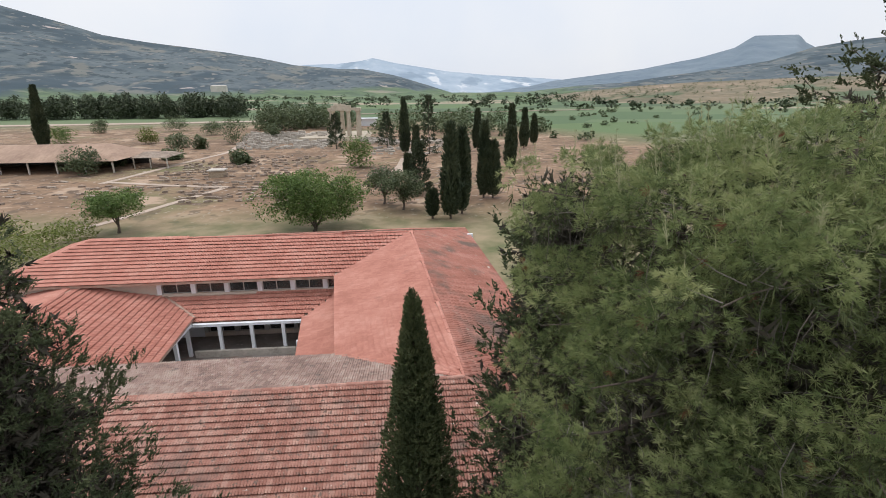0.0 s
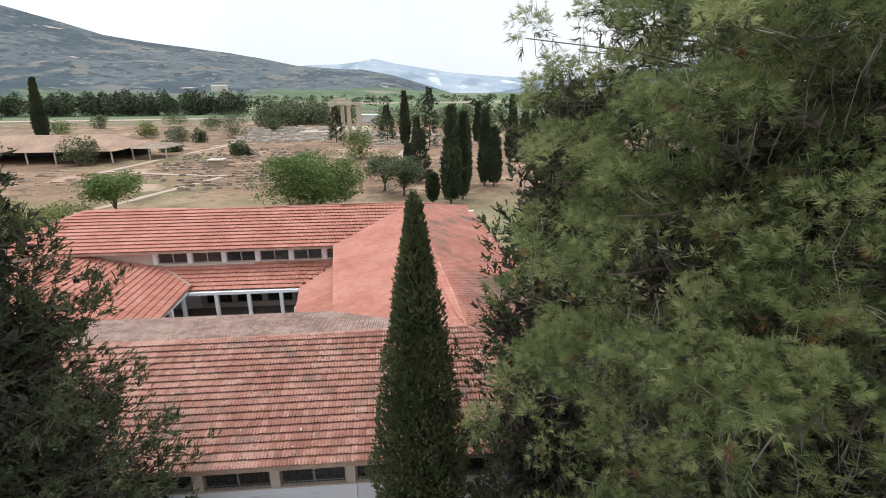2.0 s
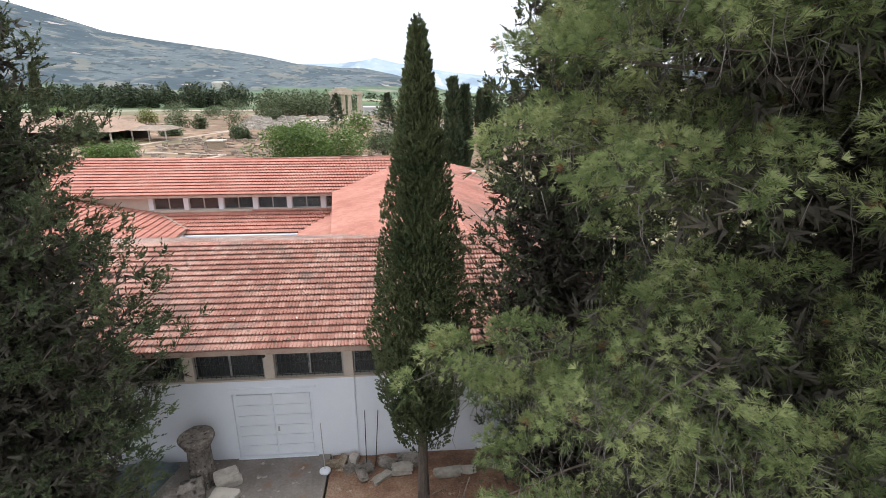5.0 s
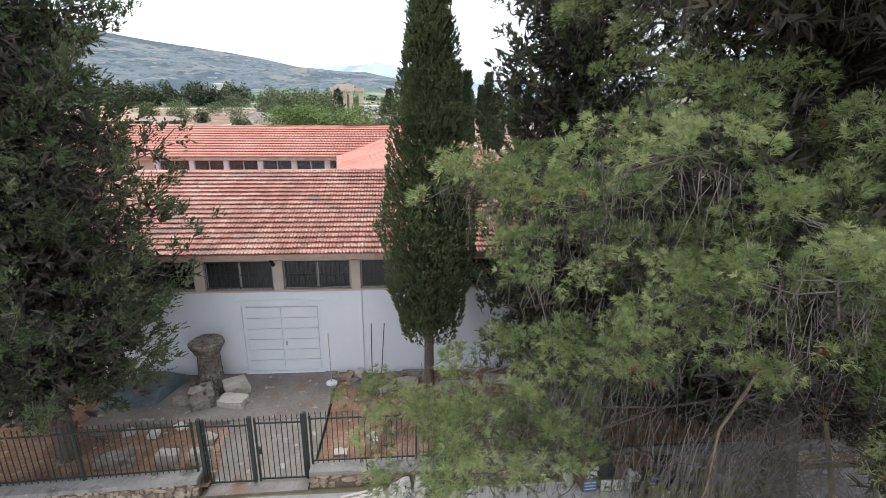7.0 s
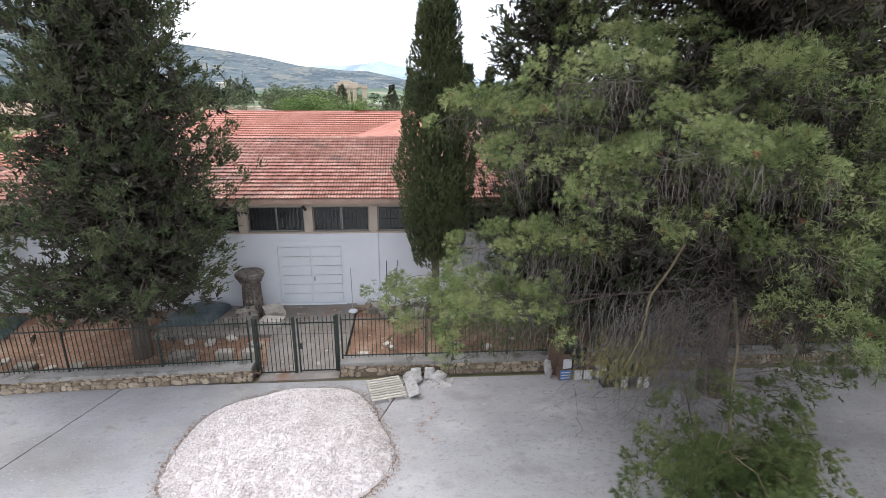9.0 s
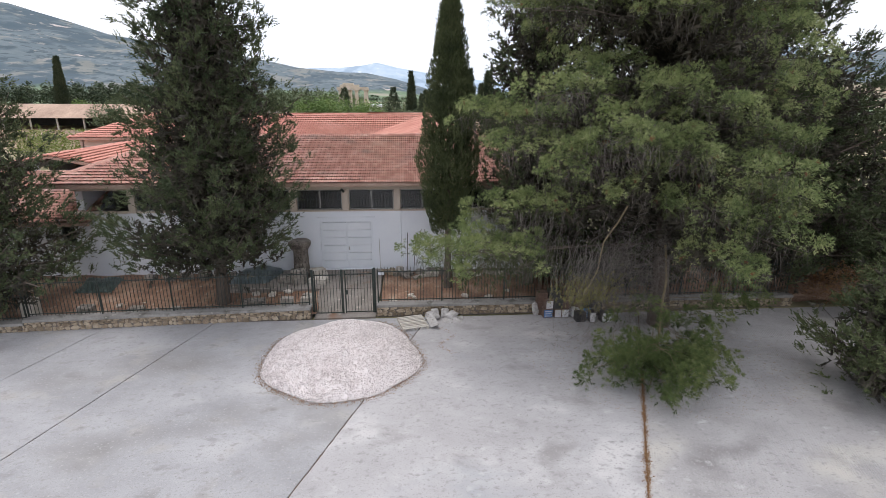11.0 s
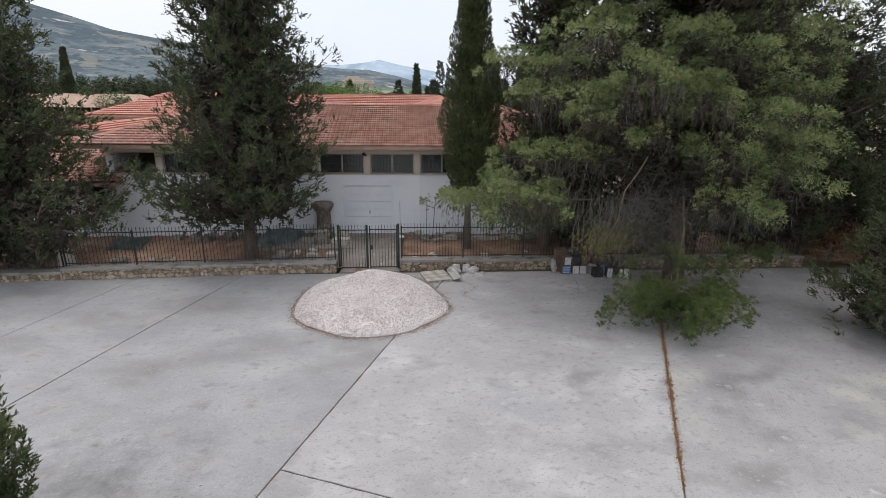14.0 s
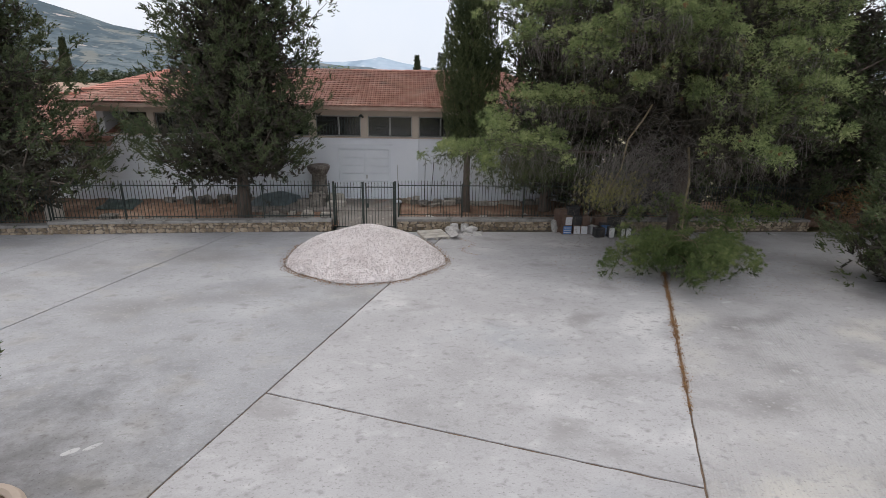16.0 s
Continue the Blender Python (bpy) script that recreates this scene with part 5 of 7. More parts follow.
for k, (x, y, z) in enumerate(HIGH + LOW):
    root = pine_axis(z - 0.4)
    out = unit(np.array([x - root[0], y - root[1], 0.0]) + rp.normal(0, 0.15, 3) * np.array([1, 1, 0]))
    flat = k >= len(HIGH)
    crown.add(rp, np.array([x, y, z - 0.1]), out, rp.uniform(1.9, 2.5) if flat else rp.uniform(1.4, 2.0), rp.uniform(1.5, 2.2), root, 3.2 if flat else 2.2, 0.45, 1.0 if flat else 1.2, 3.1, 2.6 if flat else 0.8)
# the low bough that reaches over the fence
arm = Boughs()
part("low_bough", Geo().tube([(8.2, 6.2, 3.2), (4.9, 5.6, 3.3), (2.4, 4.4, 3.5), (0.5, 3.9, 3.8)], [0.032, 0.024, 0.018, 0.008], 7), BARK, pine)
part("low_bough", Geo().tube([(4.9, 5.6, 3.3), (2.4, 5.9, 3.2), (0.2, 6.8, 3.0)], [0.022, 0.016, 0.008], 7), BARK, pine)
for x, y, z, th in ((-0.1, 6.7, 3.15, 2.7), (0.25, 5.2, 3.45, 3.3), (0.75, 3.55, 4.1, 3.9), (1.25, 4.1, 4.3, 3.6), (1.8, 3.9, 3.85, 4.0), (2.4, 4.0, 3.5, 4.2), (1.1, 4.1, 3.2, 3.8), (1.7, 4.9, 3.5, 3.3), (0.4, 4.2, 3.6, 3.6), (1.0, 5.9, 3.3, 3.0), (2.6, 5.2, 3.6, 3.5)):
    arm.add(rp, np.array([x, y, z]), np.array([math.cos(th), math.sin(th), 0.0]), rp.uniform(1.3, 1.7), rp.uniform(1.2, 1.5), np.array([x + 1.2, y + 0.5, 3.6]), 0.7, 0.35, 1.0, 3.4, 0.8)


def drooping(n, lo, hi, top, rng):
    """Thin twigs that hang from height top about the middle of the box lo to hi, with needles along their lower part."""
    lo, hi = np.array(lo), np.array(hi)
    end = (lo + hi) / 2 + (hi - lo) * np.clip(rng.normal(0, 0.3, (n, 3)), -0.75, 0.75)
    a = end + np.array([0.5, 0.2, 0]) * rng.normal(0.5, 0.5, (n, 1))
    a[:, 2] = top + rng.normal(0, 0.3, n)
    f = np.linspace(0, 1, 6)[None, :, None]
    line = a[:, None] * (1 - f) + end[:, None] * f + rng.normal(0, 0.035, (n, 6, 3))
    line[:, :, :2] += (end - a)[:, None, :2] * (np.sqrt(f) - f) * 0.8
    return line


def needle_cover(name, gathered, mat, parent, rng, n=26, width=0.0062, size=1.0):
    """Two brushes a shoot: one spread at its tip, one behind it."""
    p, d = gathered
    return stuff_part(name, tri_mesh(name, *join(brushes(p + d * 0.05, d, rng, n, 0.13 * size, width, 5, 62), brushes(p - d * 0.03, d, rng, n // 2, 0.11 * size, width, 25, 80))), mat, parent)


P, D = crown.shoots()
reach_to = np.hypot(P[:, 0] - 0.4, P[:, 1] + 1.0)
near = reach_to < 6.0
mid = ~near & (P[:, 2] > 9.5) & (P[:, 0] < 8.6) & (P[:, 1] < 9.0)
low = ~near & ~mid & (P[:, 0] < 6.6) & (P[:, 1] < 6.8)
far = ~(near | mid | low)
for name, pick, n, width in (("crown", near, 42, 0.003), ("upper_crown", mid, 16, 0.0056), ("lower_crown", low, 18, 0.0068), ("far_crown", far, 6, 0.017)):
    needle_cover(name, (P[pick], D[pick]), PINE_GREEN, pine, rp, n, width, 0.8 if name == "crown" else 1.0)
needle_cover("bough_needles", arm.shoots(), PINE_GREEN, pine, rp, 28, 0.004)
for lo, hi, top, n, mat, label in (((0.3, 4.6, 2.0), (4.3, 6.6, 3.0), 3.5, 420, PINE_OLD_SHADED, "dull green drooping growth"), ((3.8, 3.95, 1.6), (5.7, 4.6, 2.25), 3.2, 210, MOSSY, "yellowish drooping growth")):
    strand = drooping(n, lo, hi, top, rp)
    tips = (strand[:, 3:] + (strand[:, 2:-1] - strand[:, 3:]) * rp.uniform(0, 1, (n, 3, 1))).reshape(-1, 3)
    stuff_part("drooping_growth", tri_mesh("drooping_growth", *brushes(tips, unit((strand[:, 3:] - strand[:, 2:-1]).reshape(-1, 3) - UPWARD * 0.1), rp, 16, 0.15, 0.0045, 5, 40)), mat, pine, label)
    stuff_part("hanging_growth", tri_mesh("hanging_growth", *ribbons(strand, 0.006)), GREY_TWIG, pine, "grey hanging twigs")
withered = rp.choice(len(P), 420, replace=False)
stuff_part("withered_growth", tri_mesh("withered_growth", *brushes(P[withered] + D[withered] * 0.04, unit(D[withered] - UPWARD * 0.8), rp, 30, 0.14, 0.006, 10, 60)), RED_NEEDLES, pine, "withered red-brown needles")
young = rp.choice(len(P), 2600, replace=False)
stuff_part("new_growth", tri_mesh("new_growth", *ribbons(np.stack([P[young] + D[young] * 0.06, P[young] + D[young] * 0.13 + UPWARD * 0.09], 1), 0.006)), CANDLE, pine, "pale upright new shoots")
tall = np.flatnonzero((P[:, 2] > 15.3) & (D[:, 2] > 0.3))
tall = rp.choice(tall, 260, replace=False)
lead = P[tall][:, None] + np.linspace(0.05, 0.42, 5)[None, :, None] * unit(D[tall] * 0.35 + UPWARD)[:, None] * rp.uniform(0.5, 1.1, (260, 1, 1))
stuff_part("leading_growth", tri_mesh("leading_growth", *join(ribbons(lead, 0.008), brushes(lead[:, 1:].reshape(-1, 3), np.repeat(unit(D[tall] * 0.3 + UPWARD), 4, 0), rp, 14, 0.09, 0.004, 10, 50))), CANDLE, pine, "pale upright leading shoots")
CONE = tri_mesh("pine_cone", *pebbles(np.zeros((1, 3)), np.array([1.0]), gr))
CONE.materials.append(CONE_BROWN)
for i in rp.choice(len(P), 170, replace=False):
    c = link_part("pine_cone", CONE, CONE_BROWN, pine)
    c.matrix_basis = pose(*(P[i] + D[i] * 0.06), rp.uniform(0, 360), rp.uniform(0, 60), rp.uniform(0, 360)) @ Matrix.Diagonal((0.038, 0.038, 0.07, 1))
stuff_part("branchwork", geo_mesh("branchwork", limbs_geo(crown.limbs + arm.limbs, 0.014)), BARK, pine)
stuff_part("side_growth", tri_mesh("side_growth", *ribbons(np.concatenate(crown.twigs + arm.twigs), 0.009)), GREY_TWIG, pine, "grey side twigs")
stuff_part("older_growth", tri_mesh("older_growth", *tufts(np.concatenate(crown.old + arm.old), np.concatenate(crown.oldd + arm.oldd), rp, 12, 0.17, 0.15, 0.017, 15, 75)), PINE_OLD_SHADED, pine)
stuff_part("hanging_growth", tri_mesh("hanging_growth", *ribbons(np.concatenate(crown.hang + arm.hang), 0.006)), DEAD_TWIG, pine, "bare grey hanging twigs")


# dead growth deep inside the crown, its colour darkened for the shade there
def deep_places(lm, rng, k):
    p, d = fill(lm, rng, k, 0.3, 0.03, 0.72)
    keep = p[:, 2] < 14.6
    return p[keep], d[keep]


stuff_part("inner_growth", tri_mesh("inner_growth", *tufts(*deep_places(crown.limbs, rp, 14000), rp, 9, 0.33, 0.26, 0.06, 20, 85)), DEAD_SHADED, pine, "dead brown growth inside the crown, darkened for shade")

# -- broken bough lying on the yard --
fallen = thing("fallen_pine_branch", "broken green pine branch hanging down to the concrete", "branch", (6.2, 2.6, 0))
part("broken_limb", Geo().tube([(5.75, 4.5, 4.9), (5.45, 4.36, 4.44), (4.97, 4.17, 3.86), (4.75, 3.9, 3.0), (4.25, 3.6, 2.3)], [0.03, 0.028, 0.024, 0.018, 0.006], 7), PALE_BARK, fallen, "yellow lichen-covered snapped limb")
part("branch_stem", Geo().tube([(7.2, 4.6, 3.6), (7.05, 4.0, 2.6), (6.85, 3.7, 2.0), (6.5, 3.0, 1.1), (6.2, 2.4, 0.5), (5.7, 1.8, 0.12)], [0.04, 0.037, 0.034, 0.03, 0.022, 0.01], 7), PALE_BARK, fallen)
litter = Boughs()
fstem = []
for k in range(34):
    a0 = -math.pi * (0.04 + 0.92 * (k + 0.5) / 34)
    root = np.array([6.2 + rp.normal(0, 0.6), 2.8 + rp.normal(0, 0.4), rp.uniform(0.6, 1.5)])
    reach = rp.uniform(0.7, 1.75)
    end = root + np.array([math.cos(a0) * reach * 1.05, math.sin(a0) * reach * 0.85, 0])
    end[2] = rp.uniform(0.1, 0.7)
    fstem.append(limb_line(root, end, 0.2 * reach, 6, 0.05, rp))
    litter.add(rp, root * 0.42 + end * 0.58 + UPWARD * 0.1 * reach, unit((end - root) * np.array([1, 1, 0])), reach, 0.8, root, 0.3, 0.3, 0.8, 5.0, 1.2, stem=False)
for x, y, z, th in ((5.6, 3.7, 1.5, 4.6), (6.4, 3.4, 2.0, 5.0), (7.5, 2.9, 0.95, 5.7), (8.0, 3.5, 1.15, 5.9), (7.9, 3.4, 0.6, 5.9), (8.6, 4.1, 1.25, 6.1), (9.2, 4.6, 1.35, 0.1), (8.5, 3.3, 0.7, 5.9), (7.2, 3.4, 1.5, 5.6), (9.9, 4.8, 1.2, 0.1), (10.6, 5.0, 1.3, 0.0), (11.3, 5.2, 1.35, 0.2), (10.2, 5.6, 1.5, 0.5)):
    litter.add(rp, np.array([x, y, z]), np.array([math.cos(th), math.sin(th), 0.0]), 0.9, 0.8, np.array([5.6 if x < 7 else 7.0, 4.2, z + 0.4]), 0.3, 0.6, 0.8, 5.0, 3.0, stem=x > 7)
fq, fe = litter.shoots()
fq[:, 2] = np.maximum(fq[:, 2], 0.08)
# needles in the darker green that includes the shade under the pine
needle_cover("needles", (fq, fe), PINE_FALLEN_SHADE, fallen, rp, 34, 0.0042)
fo = np.concatenate(litter.old)
fo[:, 2] = np.maximum(fo[:, 2], 0.1)
stuff_part("older_growth", tri_mesh("older_growth", *tufts(fo, np.concatenate(litter.oldd), rp, 8, 0.14, 0.14, 0.028, 15, 75)), PINE_OLD_SHADED, fallen)
stuff_part("side_growth", tri_mesh("side_growth", *join(ribbons(np.array(fstem), 0.014), ribbons(np.array([q[0] for q in litter.limbs]), 0.014))), PALE_BARK, fallen)
ft = []
for _ in range(640):
    a = np.array([rp.normal(6.0, 0.95), rp.uniform(3.5, 5.0), np.clip(rp.normal(2.9, 0.85), 0.8, 4.8)])
    b = a + np.array([rp.normal(-0.1, 0.7), rp.normal(-0.15, 0.4), -rp.uniform(-0.3, 1.3)])
    b[2] = max(0.4, b[2])
    ft.append(limb_line(a, b, rp.uniform(-0.3, 0.4), 6, 0.13, rp))
stuff_part("bare_growth", tri_mesh("bare_growth", *ribbons(np.array(ft), 0.0062)), DEAD_TWIG, fallen, "tangle of bare brown twigs")


# -- broad dark cypresses --
def dark_cypress(name, label, foot, head, reach, n, plumes, shoots, seed, z0, mat=DARK_GREEN, leaf_n=22, deep_n=26, group="dark spreading cypresses", thick=0.2, length=0.05, width=0.024, size=1.0):
    """Ragged boughs that end in plumes of short scaly sprays."""
    r = np.random.default_rng(seed)
    t = thing(name, label, "tree", foot, group=group)
    part("trunk", trunk_geo(foot, head, thick), BARK, t)
    foot, head = np.array(foot, float), np.array(head, float)
    lm, c, o, cc = [], [], [], []
    for i in range(n):
        z = z0 + (head[2] - z0) * (i + r.uniform(0, 1)) / n
        th = i * 2.39996 + r.uniform(-0.4, 0.4)
        rad = reach(z, th) * r.choice([r.uniform(0.45, 0.9), r.uniform(0.8, 1.02), r.uniform(1.0, 1.22)], p=[0.4, 0.42, 0.18]) + 0.12
        out = np.array([math.cos(th), math.sin(th), 0])
        axis = lambda h: foot + (head - foot) * ((h - foot[2]) / (head[2] - foot[2]))
        b = axis(z) + out * rad
        b[2] = z
        line = limb_line(axis(max(0.3, z - 0.3 * rad)), b, -0.1 * rad, 7, 0.03 * rad, r)
        line[6, 2] += 0.14
        lm.append((line, rad))
        m = max(3, int(plumes * min(1.15, rad / 2.4)))
        f = np.sort(r.uniform(0.3, 1.0, m) ** 0.75) * 5.99
        j = f.astype(int)
        p = line[j] + (line[j + 1] - line[j]) * (f - j)[:, None]
        wide = 0.2 * rad * (1.15 - f / 6) + 0.07
        p = p + r.normal(0, 1, (m, 3)) * wide[:, None] * np.array([1, 1, 0.75]) * size
        c.append(p)
        o.append(unit(out * 0.75 + np.array([0, 0, 0.75]) + r.normal(0, 0.36, (m, 3))))
    c, o = np.concatenate(c), np.concatenate(o)
    k = len(c)
    d = unit(np.repeat(o, shoots, 0) + r.normal(0, 0.42, (k * shoots, 3)))
    p = np.repeat(c, shoots, 0) + r.normal(0, 0.09, (k * shoots, 3)) * size
    stuff_part("branchwork", geo_mesh("branchwork", limbs_geo(lm, 0.012)), BARK, t)
    inner = tufts(c - o * 0.1, o, r, 15, 0.24 * size, 0.13 * size, 0.058 * size, 25, 90)
    # deep filler whose dark colour carries the shade inside the crown
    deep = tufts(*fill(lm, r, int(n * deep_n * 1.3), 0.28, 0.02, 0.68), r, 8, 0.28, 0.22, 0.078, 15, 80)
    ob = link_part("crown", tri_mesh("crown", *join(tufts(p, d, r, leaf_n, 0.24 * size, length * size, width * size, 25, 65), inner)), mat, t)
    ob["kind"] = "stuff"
    stuff_part("inner_growth", tri_mesh("inner_growth", *deep), DEAD_SHADED, t, "dead brown growth inside the crown, darkened for shade")
    return t


def cone_reach(z0, z1, wide, belly=0.3, sharp=0.75):
    def f(z, th):
        t = (z - z0) / (z1 - z0)
        if t < belly:
            k = 0.62 + 0.38 * (t / belly)
        else:
            k = (1 - (t - belly) / (1 - belly)) ** sharp
        return wide * k * (1 + 0.22 * math.sin(3 * th + z * 1.1) * (0.6 + 0.4 * math.sin(z * 2.3)))
    return f


dark_cypress("cypress_tree", "dense dark spreading cypress behind the iron fence", (-8.3, 8.85, 0.1), (-7.9, 8.9, 14.8), cone_reach(1.9, 15.1, 3.4, 0.15, 0.6), 205, 15, 6, 4, 2.7, leaf_n=17, width=0.028)
dark_cypress("cypress_tree", "dark spreading cypress near the annex", (-17.1, 8.6, 0.1), (-17.0, 8.6, 12.5), cone_reach(0.9, 12.8, 4.5, 0.15, 0.7), 150, 14, 5, 5, 1.7, leaf_n=12, width=0.036, size=1.15)
dark_cypress("cypress_tree", "dark cypress half hidden behind the pine", (4.3, 10.4, 0.1), (4.3, 10.3, 15.0), cone_reach(1.8, 15.6, 2.85, 0.3, 0.45), 130, 12, 4, 6, 1.8, leaf_n=14, width=0.036, size=1.15, deep_n=36)
# next two cypresses are added filler that covers bright gaps past the pine
dark_cypress("cypress_tree", "low dark cypress behind the fence", (8.2, 9.7, 0.0), (8.2, 9.7, 6.5), cone_reach(0.3, 6.8, 2.3, 0.3, 0.6), 40, 11, 4, 16, 0.5, leaf_n=10, width=0.055, size=1.3)
dark_cypress("cypress_tree", "dark cypress far along the fence line", (23.0, 12.5, 0.0), (23.0, 12.5, 9.5), cone_reach(0.3, 9.9, 3.6, 0.3, 0.6), 50, 11, 4, 17, 0.5, leaf_n=9, width=0.07, size=1.6)
dark_cypress("cypress_tree", "tall dark cypress beyond the pine", (14.2, 8.8, 0.1), (12.3, 10.2, 21.0), cone_reach(1.4, 21.5, 4.1, 0.3, 0.6), 150, 14, 6, 7, 1.8, leaf_n=11, width=0.046, size=1.15, deep_n=30)
dark_cypress("cypress_tree", "low bushy dark cypress at the edge of the yard", (13.4, 1.2, 0.0), (12.5, 1.4, 3.7), cone_reach(0.5, 4.0, 2.5, 0.35, 0.6), 70, 14, 5, 8, 0.9, CYPRESS_GREEN, leaf_n=18, width=0.026, thick=0.12)
dark_cypress("cypress_tree", "low dark cypress behind the fence", (9.6, 10.6, 0.0), (9.6, 10.6, 7.5), cone_reach(0.3, 7.8, 2.7, 0.3, 0.6), 46, 12, 4, 10, 0.5, leaf_n=14, width=0.040, size=1.3)
dark_cypress("cypress_tree", "low dark cypress behind the fence", (6.4, 10.7, 0.0), (6.4, 10.7, 8.5), cone_reach(0.3, 8.8, 2.4, 0.3, 0.6), 46, 12, 4, 14, 0.5, leaf_n=12, width=0.044, size=1.3)
dark_cypress("cypress_tree", "low dark cypress behind the fence", (14.2, 12.0, 0.0), (14.2, 12.0, 7.0), cone_reach(0.3, 7.3, 2.9, 0.3, 0.6), 46, 12, 4, 11, 0.5, leaf_n=14, width=0.040, size=1.3)
dark_cypress("cypress_tree", "broad dark cypress beyond the end of the fence", (18.2, 11.5, 0.0), (17.9, 11.5, 9.0), cone_reach(0.6, 9.4, 4.2, 0.3, 0.5), 70, 12, 4, 15, 0.8, leaf_n=12, width=0.05, size=1.4, deep_n=45)
dark_cypress("cypress_tree", "grey-green cypress at the far end of the fence", (18.8, 5.2, 0.0), (18.4, 5.6, 13.0), cone_reach(1.2, 13.3, 3.9, 0.3, 0.6), 115, 12, 4, 9, 1.5, leaf_n=17, width=0.032, size=1.3, deep_n=40)


# -- slim columnar cypress --
def column_cypress(name, label, foot, h, wide, z0, seed, n, mat, leaf_n=12, spray=0.2, length=0.08, width=0.03, trunk_r=0.14, group="slim cypresses", lean=(0, 0)):
    r = np.random.default_rng(seed)
    t = thing(name, label, "tree", foot, group=group)
    head = (foot[0] + lean[0], foot[1] + lean[1], foot[2] + h)
    part("trunk", trunk_geo(foot, (head[0], head[1], head[2] - 0.3), trunk_r, bend=0.04), BARK, t)
    shape = lambda k: np.where(k < 0.3, 0.45 + 0.55 * (k / 0.3) ** 0.6, (1 - (k - 0.3) / 0.7) ** 0.82)
    k = r.uniform(0, 1, n * 3)
    k = k[r.uniform(0, 1, n * 3) < shape(k) + 0.08][:n]
    n = len(k)
    z = z0 + (h - z0) * k
    prof = shape(k)
    th = r.uniform(0, 6.283, n)
    lump = 1 + 0.06 * np.sin(5 * th + z * 2.1) + 0.05 * np.sin(3 * th - z * 3.7) + 0.04 * np.sin(9 * th + 5.1 * z)
    rad = wide * prof * lump * (1 - 0.5 * r.uniform(0, 1, n) ** 3)
    p = np.stack([foot[0] + lean[0] * k + rad * np.cos(th), foot[1] + lean[1] * k + rad * np.sin(th), foot[2] + z], 1)
    core = r.uniform(0.02, 0.97, n // 3)
    ct, cr = r.uniform(0, 6.283, n // 3), wide * shape(core) * r.uniform(0.15, 0.8, n // 3)
    cp = np.stack([foot[0] + lean[0] * core + cr * np.cos(ct), foot[1] + lean[1] * core + cr * np.sin(ct), foot[2] + z0 + (h - z0) * core], 1)
    cd = unit(np.stack([np.cos(ct) * 0.5, np.sin(ct) * 0.5, np.ones(n // 3)], 1))
    d = unit(np.stack([np.cos(th) * 0.55, np.sin(th) * 0.55, np.ones(n)], 1) + r.normal(0, 0.25, (n, 3)))
    o = link_part("crown", tri_mesh("crown", *join(tufts(p, d, r, leaf_n, spray, length, width, 25, 75), tufts(cp, cd, r, 10, spray * 1.3, length * 2.6, width * 2.8, 10, 50))), mat, t)
    o["kind"] = "stuff"
    return t


column_cypress("cypress_tree", "tall slim columnar cypress by the white wall", (0.72, 10.0, 0.1), 12.6, 1.22, 2.5, 31, 9500, CYPRESS_GREEN, 12, 0.12, 0.05, 0.032)
column_cypress("cypress_tree", "young slim cypress at the yard's edge", (-7.5, -5.75, -0.02), 6.1, 0.74, 0.5, 32, 3000, CYPRESS_GREEN, 12, 0.2, 0.07, 0.036, 0.1)


# -- leafy trees and shrubs --
def leafy(name, label, x, y, z, h, wide, seed, mat=BROAD_GREEN, count=3500, leaf=0.18, stem=0.35, tall=None, cat="tree", group="", lumps=26, lump=(0.3, 0.55)):
    r = np.random.default_rng(seed)
    t = thing(name, label, cat, (x, y, z), group=group)
    ch = (tall or h * (1 - stem)) / 2
    cz = z + h - ch
    c = unit(r.normal(size=(lumps, 3))) * (r.uniform(0.25, 0.85, (lumps, 1)) ** 0.6) * np.array([wide, wide, ch]) * 0.8
    size = r.uniform(*lump, lumps)
    i = r.integers(0, lumps, count)
    shell = unit(r.normal(size=(count, 3))) * (r.uniform(0.35, 1, (count, 1)) ** 0.5)
    p = np.array([x, y, cz]) + c[i] + shell * size[i][:, None] * np.array([wide, wide, ch * 0.9])
    p[:, 2] = np.maximum(p[:, 2], z - 0.05 + 0.3 * r.uniform(0, 1, count) ** 3)
    if stem > 0.05:
        g = Geo()
        g.tube([(x, y, z - 0.1), (x + 0.02 * h, y, z + h * stem * 0.6), (x - 0.01 * h, y, z + h * 0.6)], [0.035 * h, 0.025 * h, 0.012 * h], 7)
        for k in range(6):
            e = np.array([x, y, cz]) + c[k] * 0.8
            g.tube([(x + 0.015 * h, y, z + h * stem * 0.7), tuple((np.array([x, y, z + h * stem]) + e) / 2), tuple(e)], [0.016 * h, 0.01 * h, 0.004 * h], 5)
        part("trunk", g, BARK, t)
    o = link_part("crown", tri_mesh("crown", *leaves(p, r, leaf, leaf * 0.6)), mat, t)
    o["kind"] = "stuff"
    return t


leafy("tree", "broad green walnut tree behind the red roof", -11.0, 62.0, 0, 9.0, 8.0, 41, BROAD_GREEN, 20000, 0.3, 0.06, lumps=85, lump=(0.16, 0.34))
leafy("tree", "small round dark green tree on the grass", -36.0, 64.0, 0, 6.2, 4.4, 42, BROAD_GREEN, 8000, 0.26, 0.2, lumps=50, lump=(0.2, 0.4))
leafy("olive_tree", "round grey-green olive tree on dry soil", 0.4, 72.5, 0, 6.0, 3.4, 43, OLIVE_GREEN, 4500, 0.3, 0.2)
leafy("olive_tree", "grey-green olive tree on dry soil", -2.6, 77, 0, 6.2, 3.2, 44, OLIVE_GREEN, 4000, 0.3, 0.18)
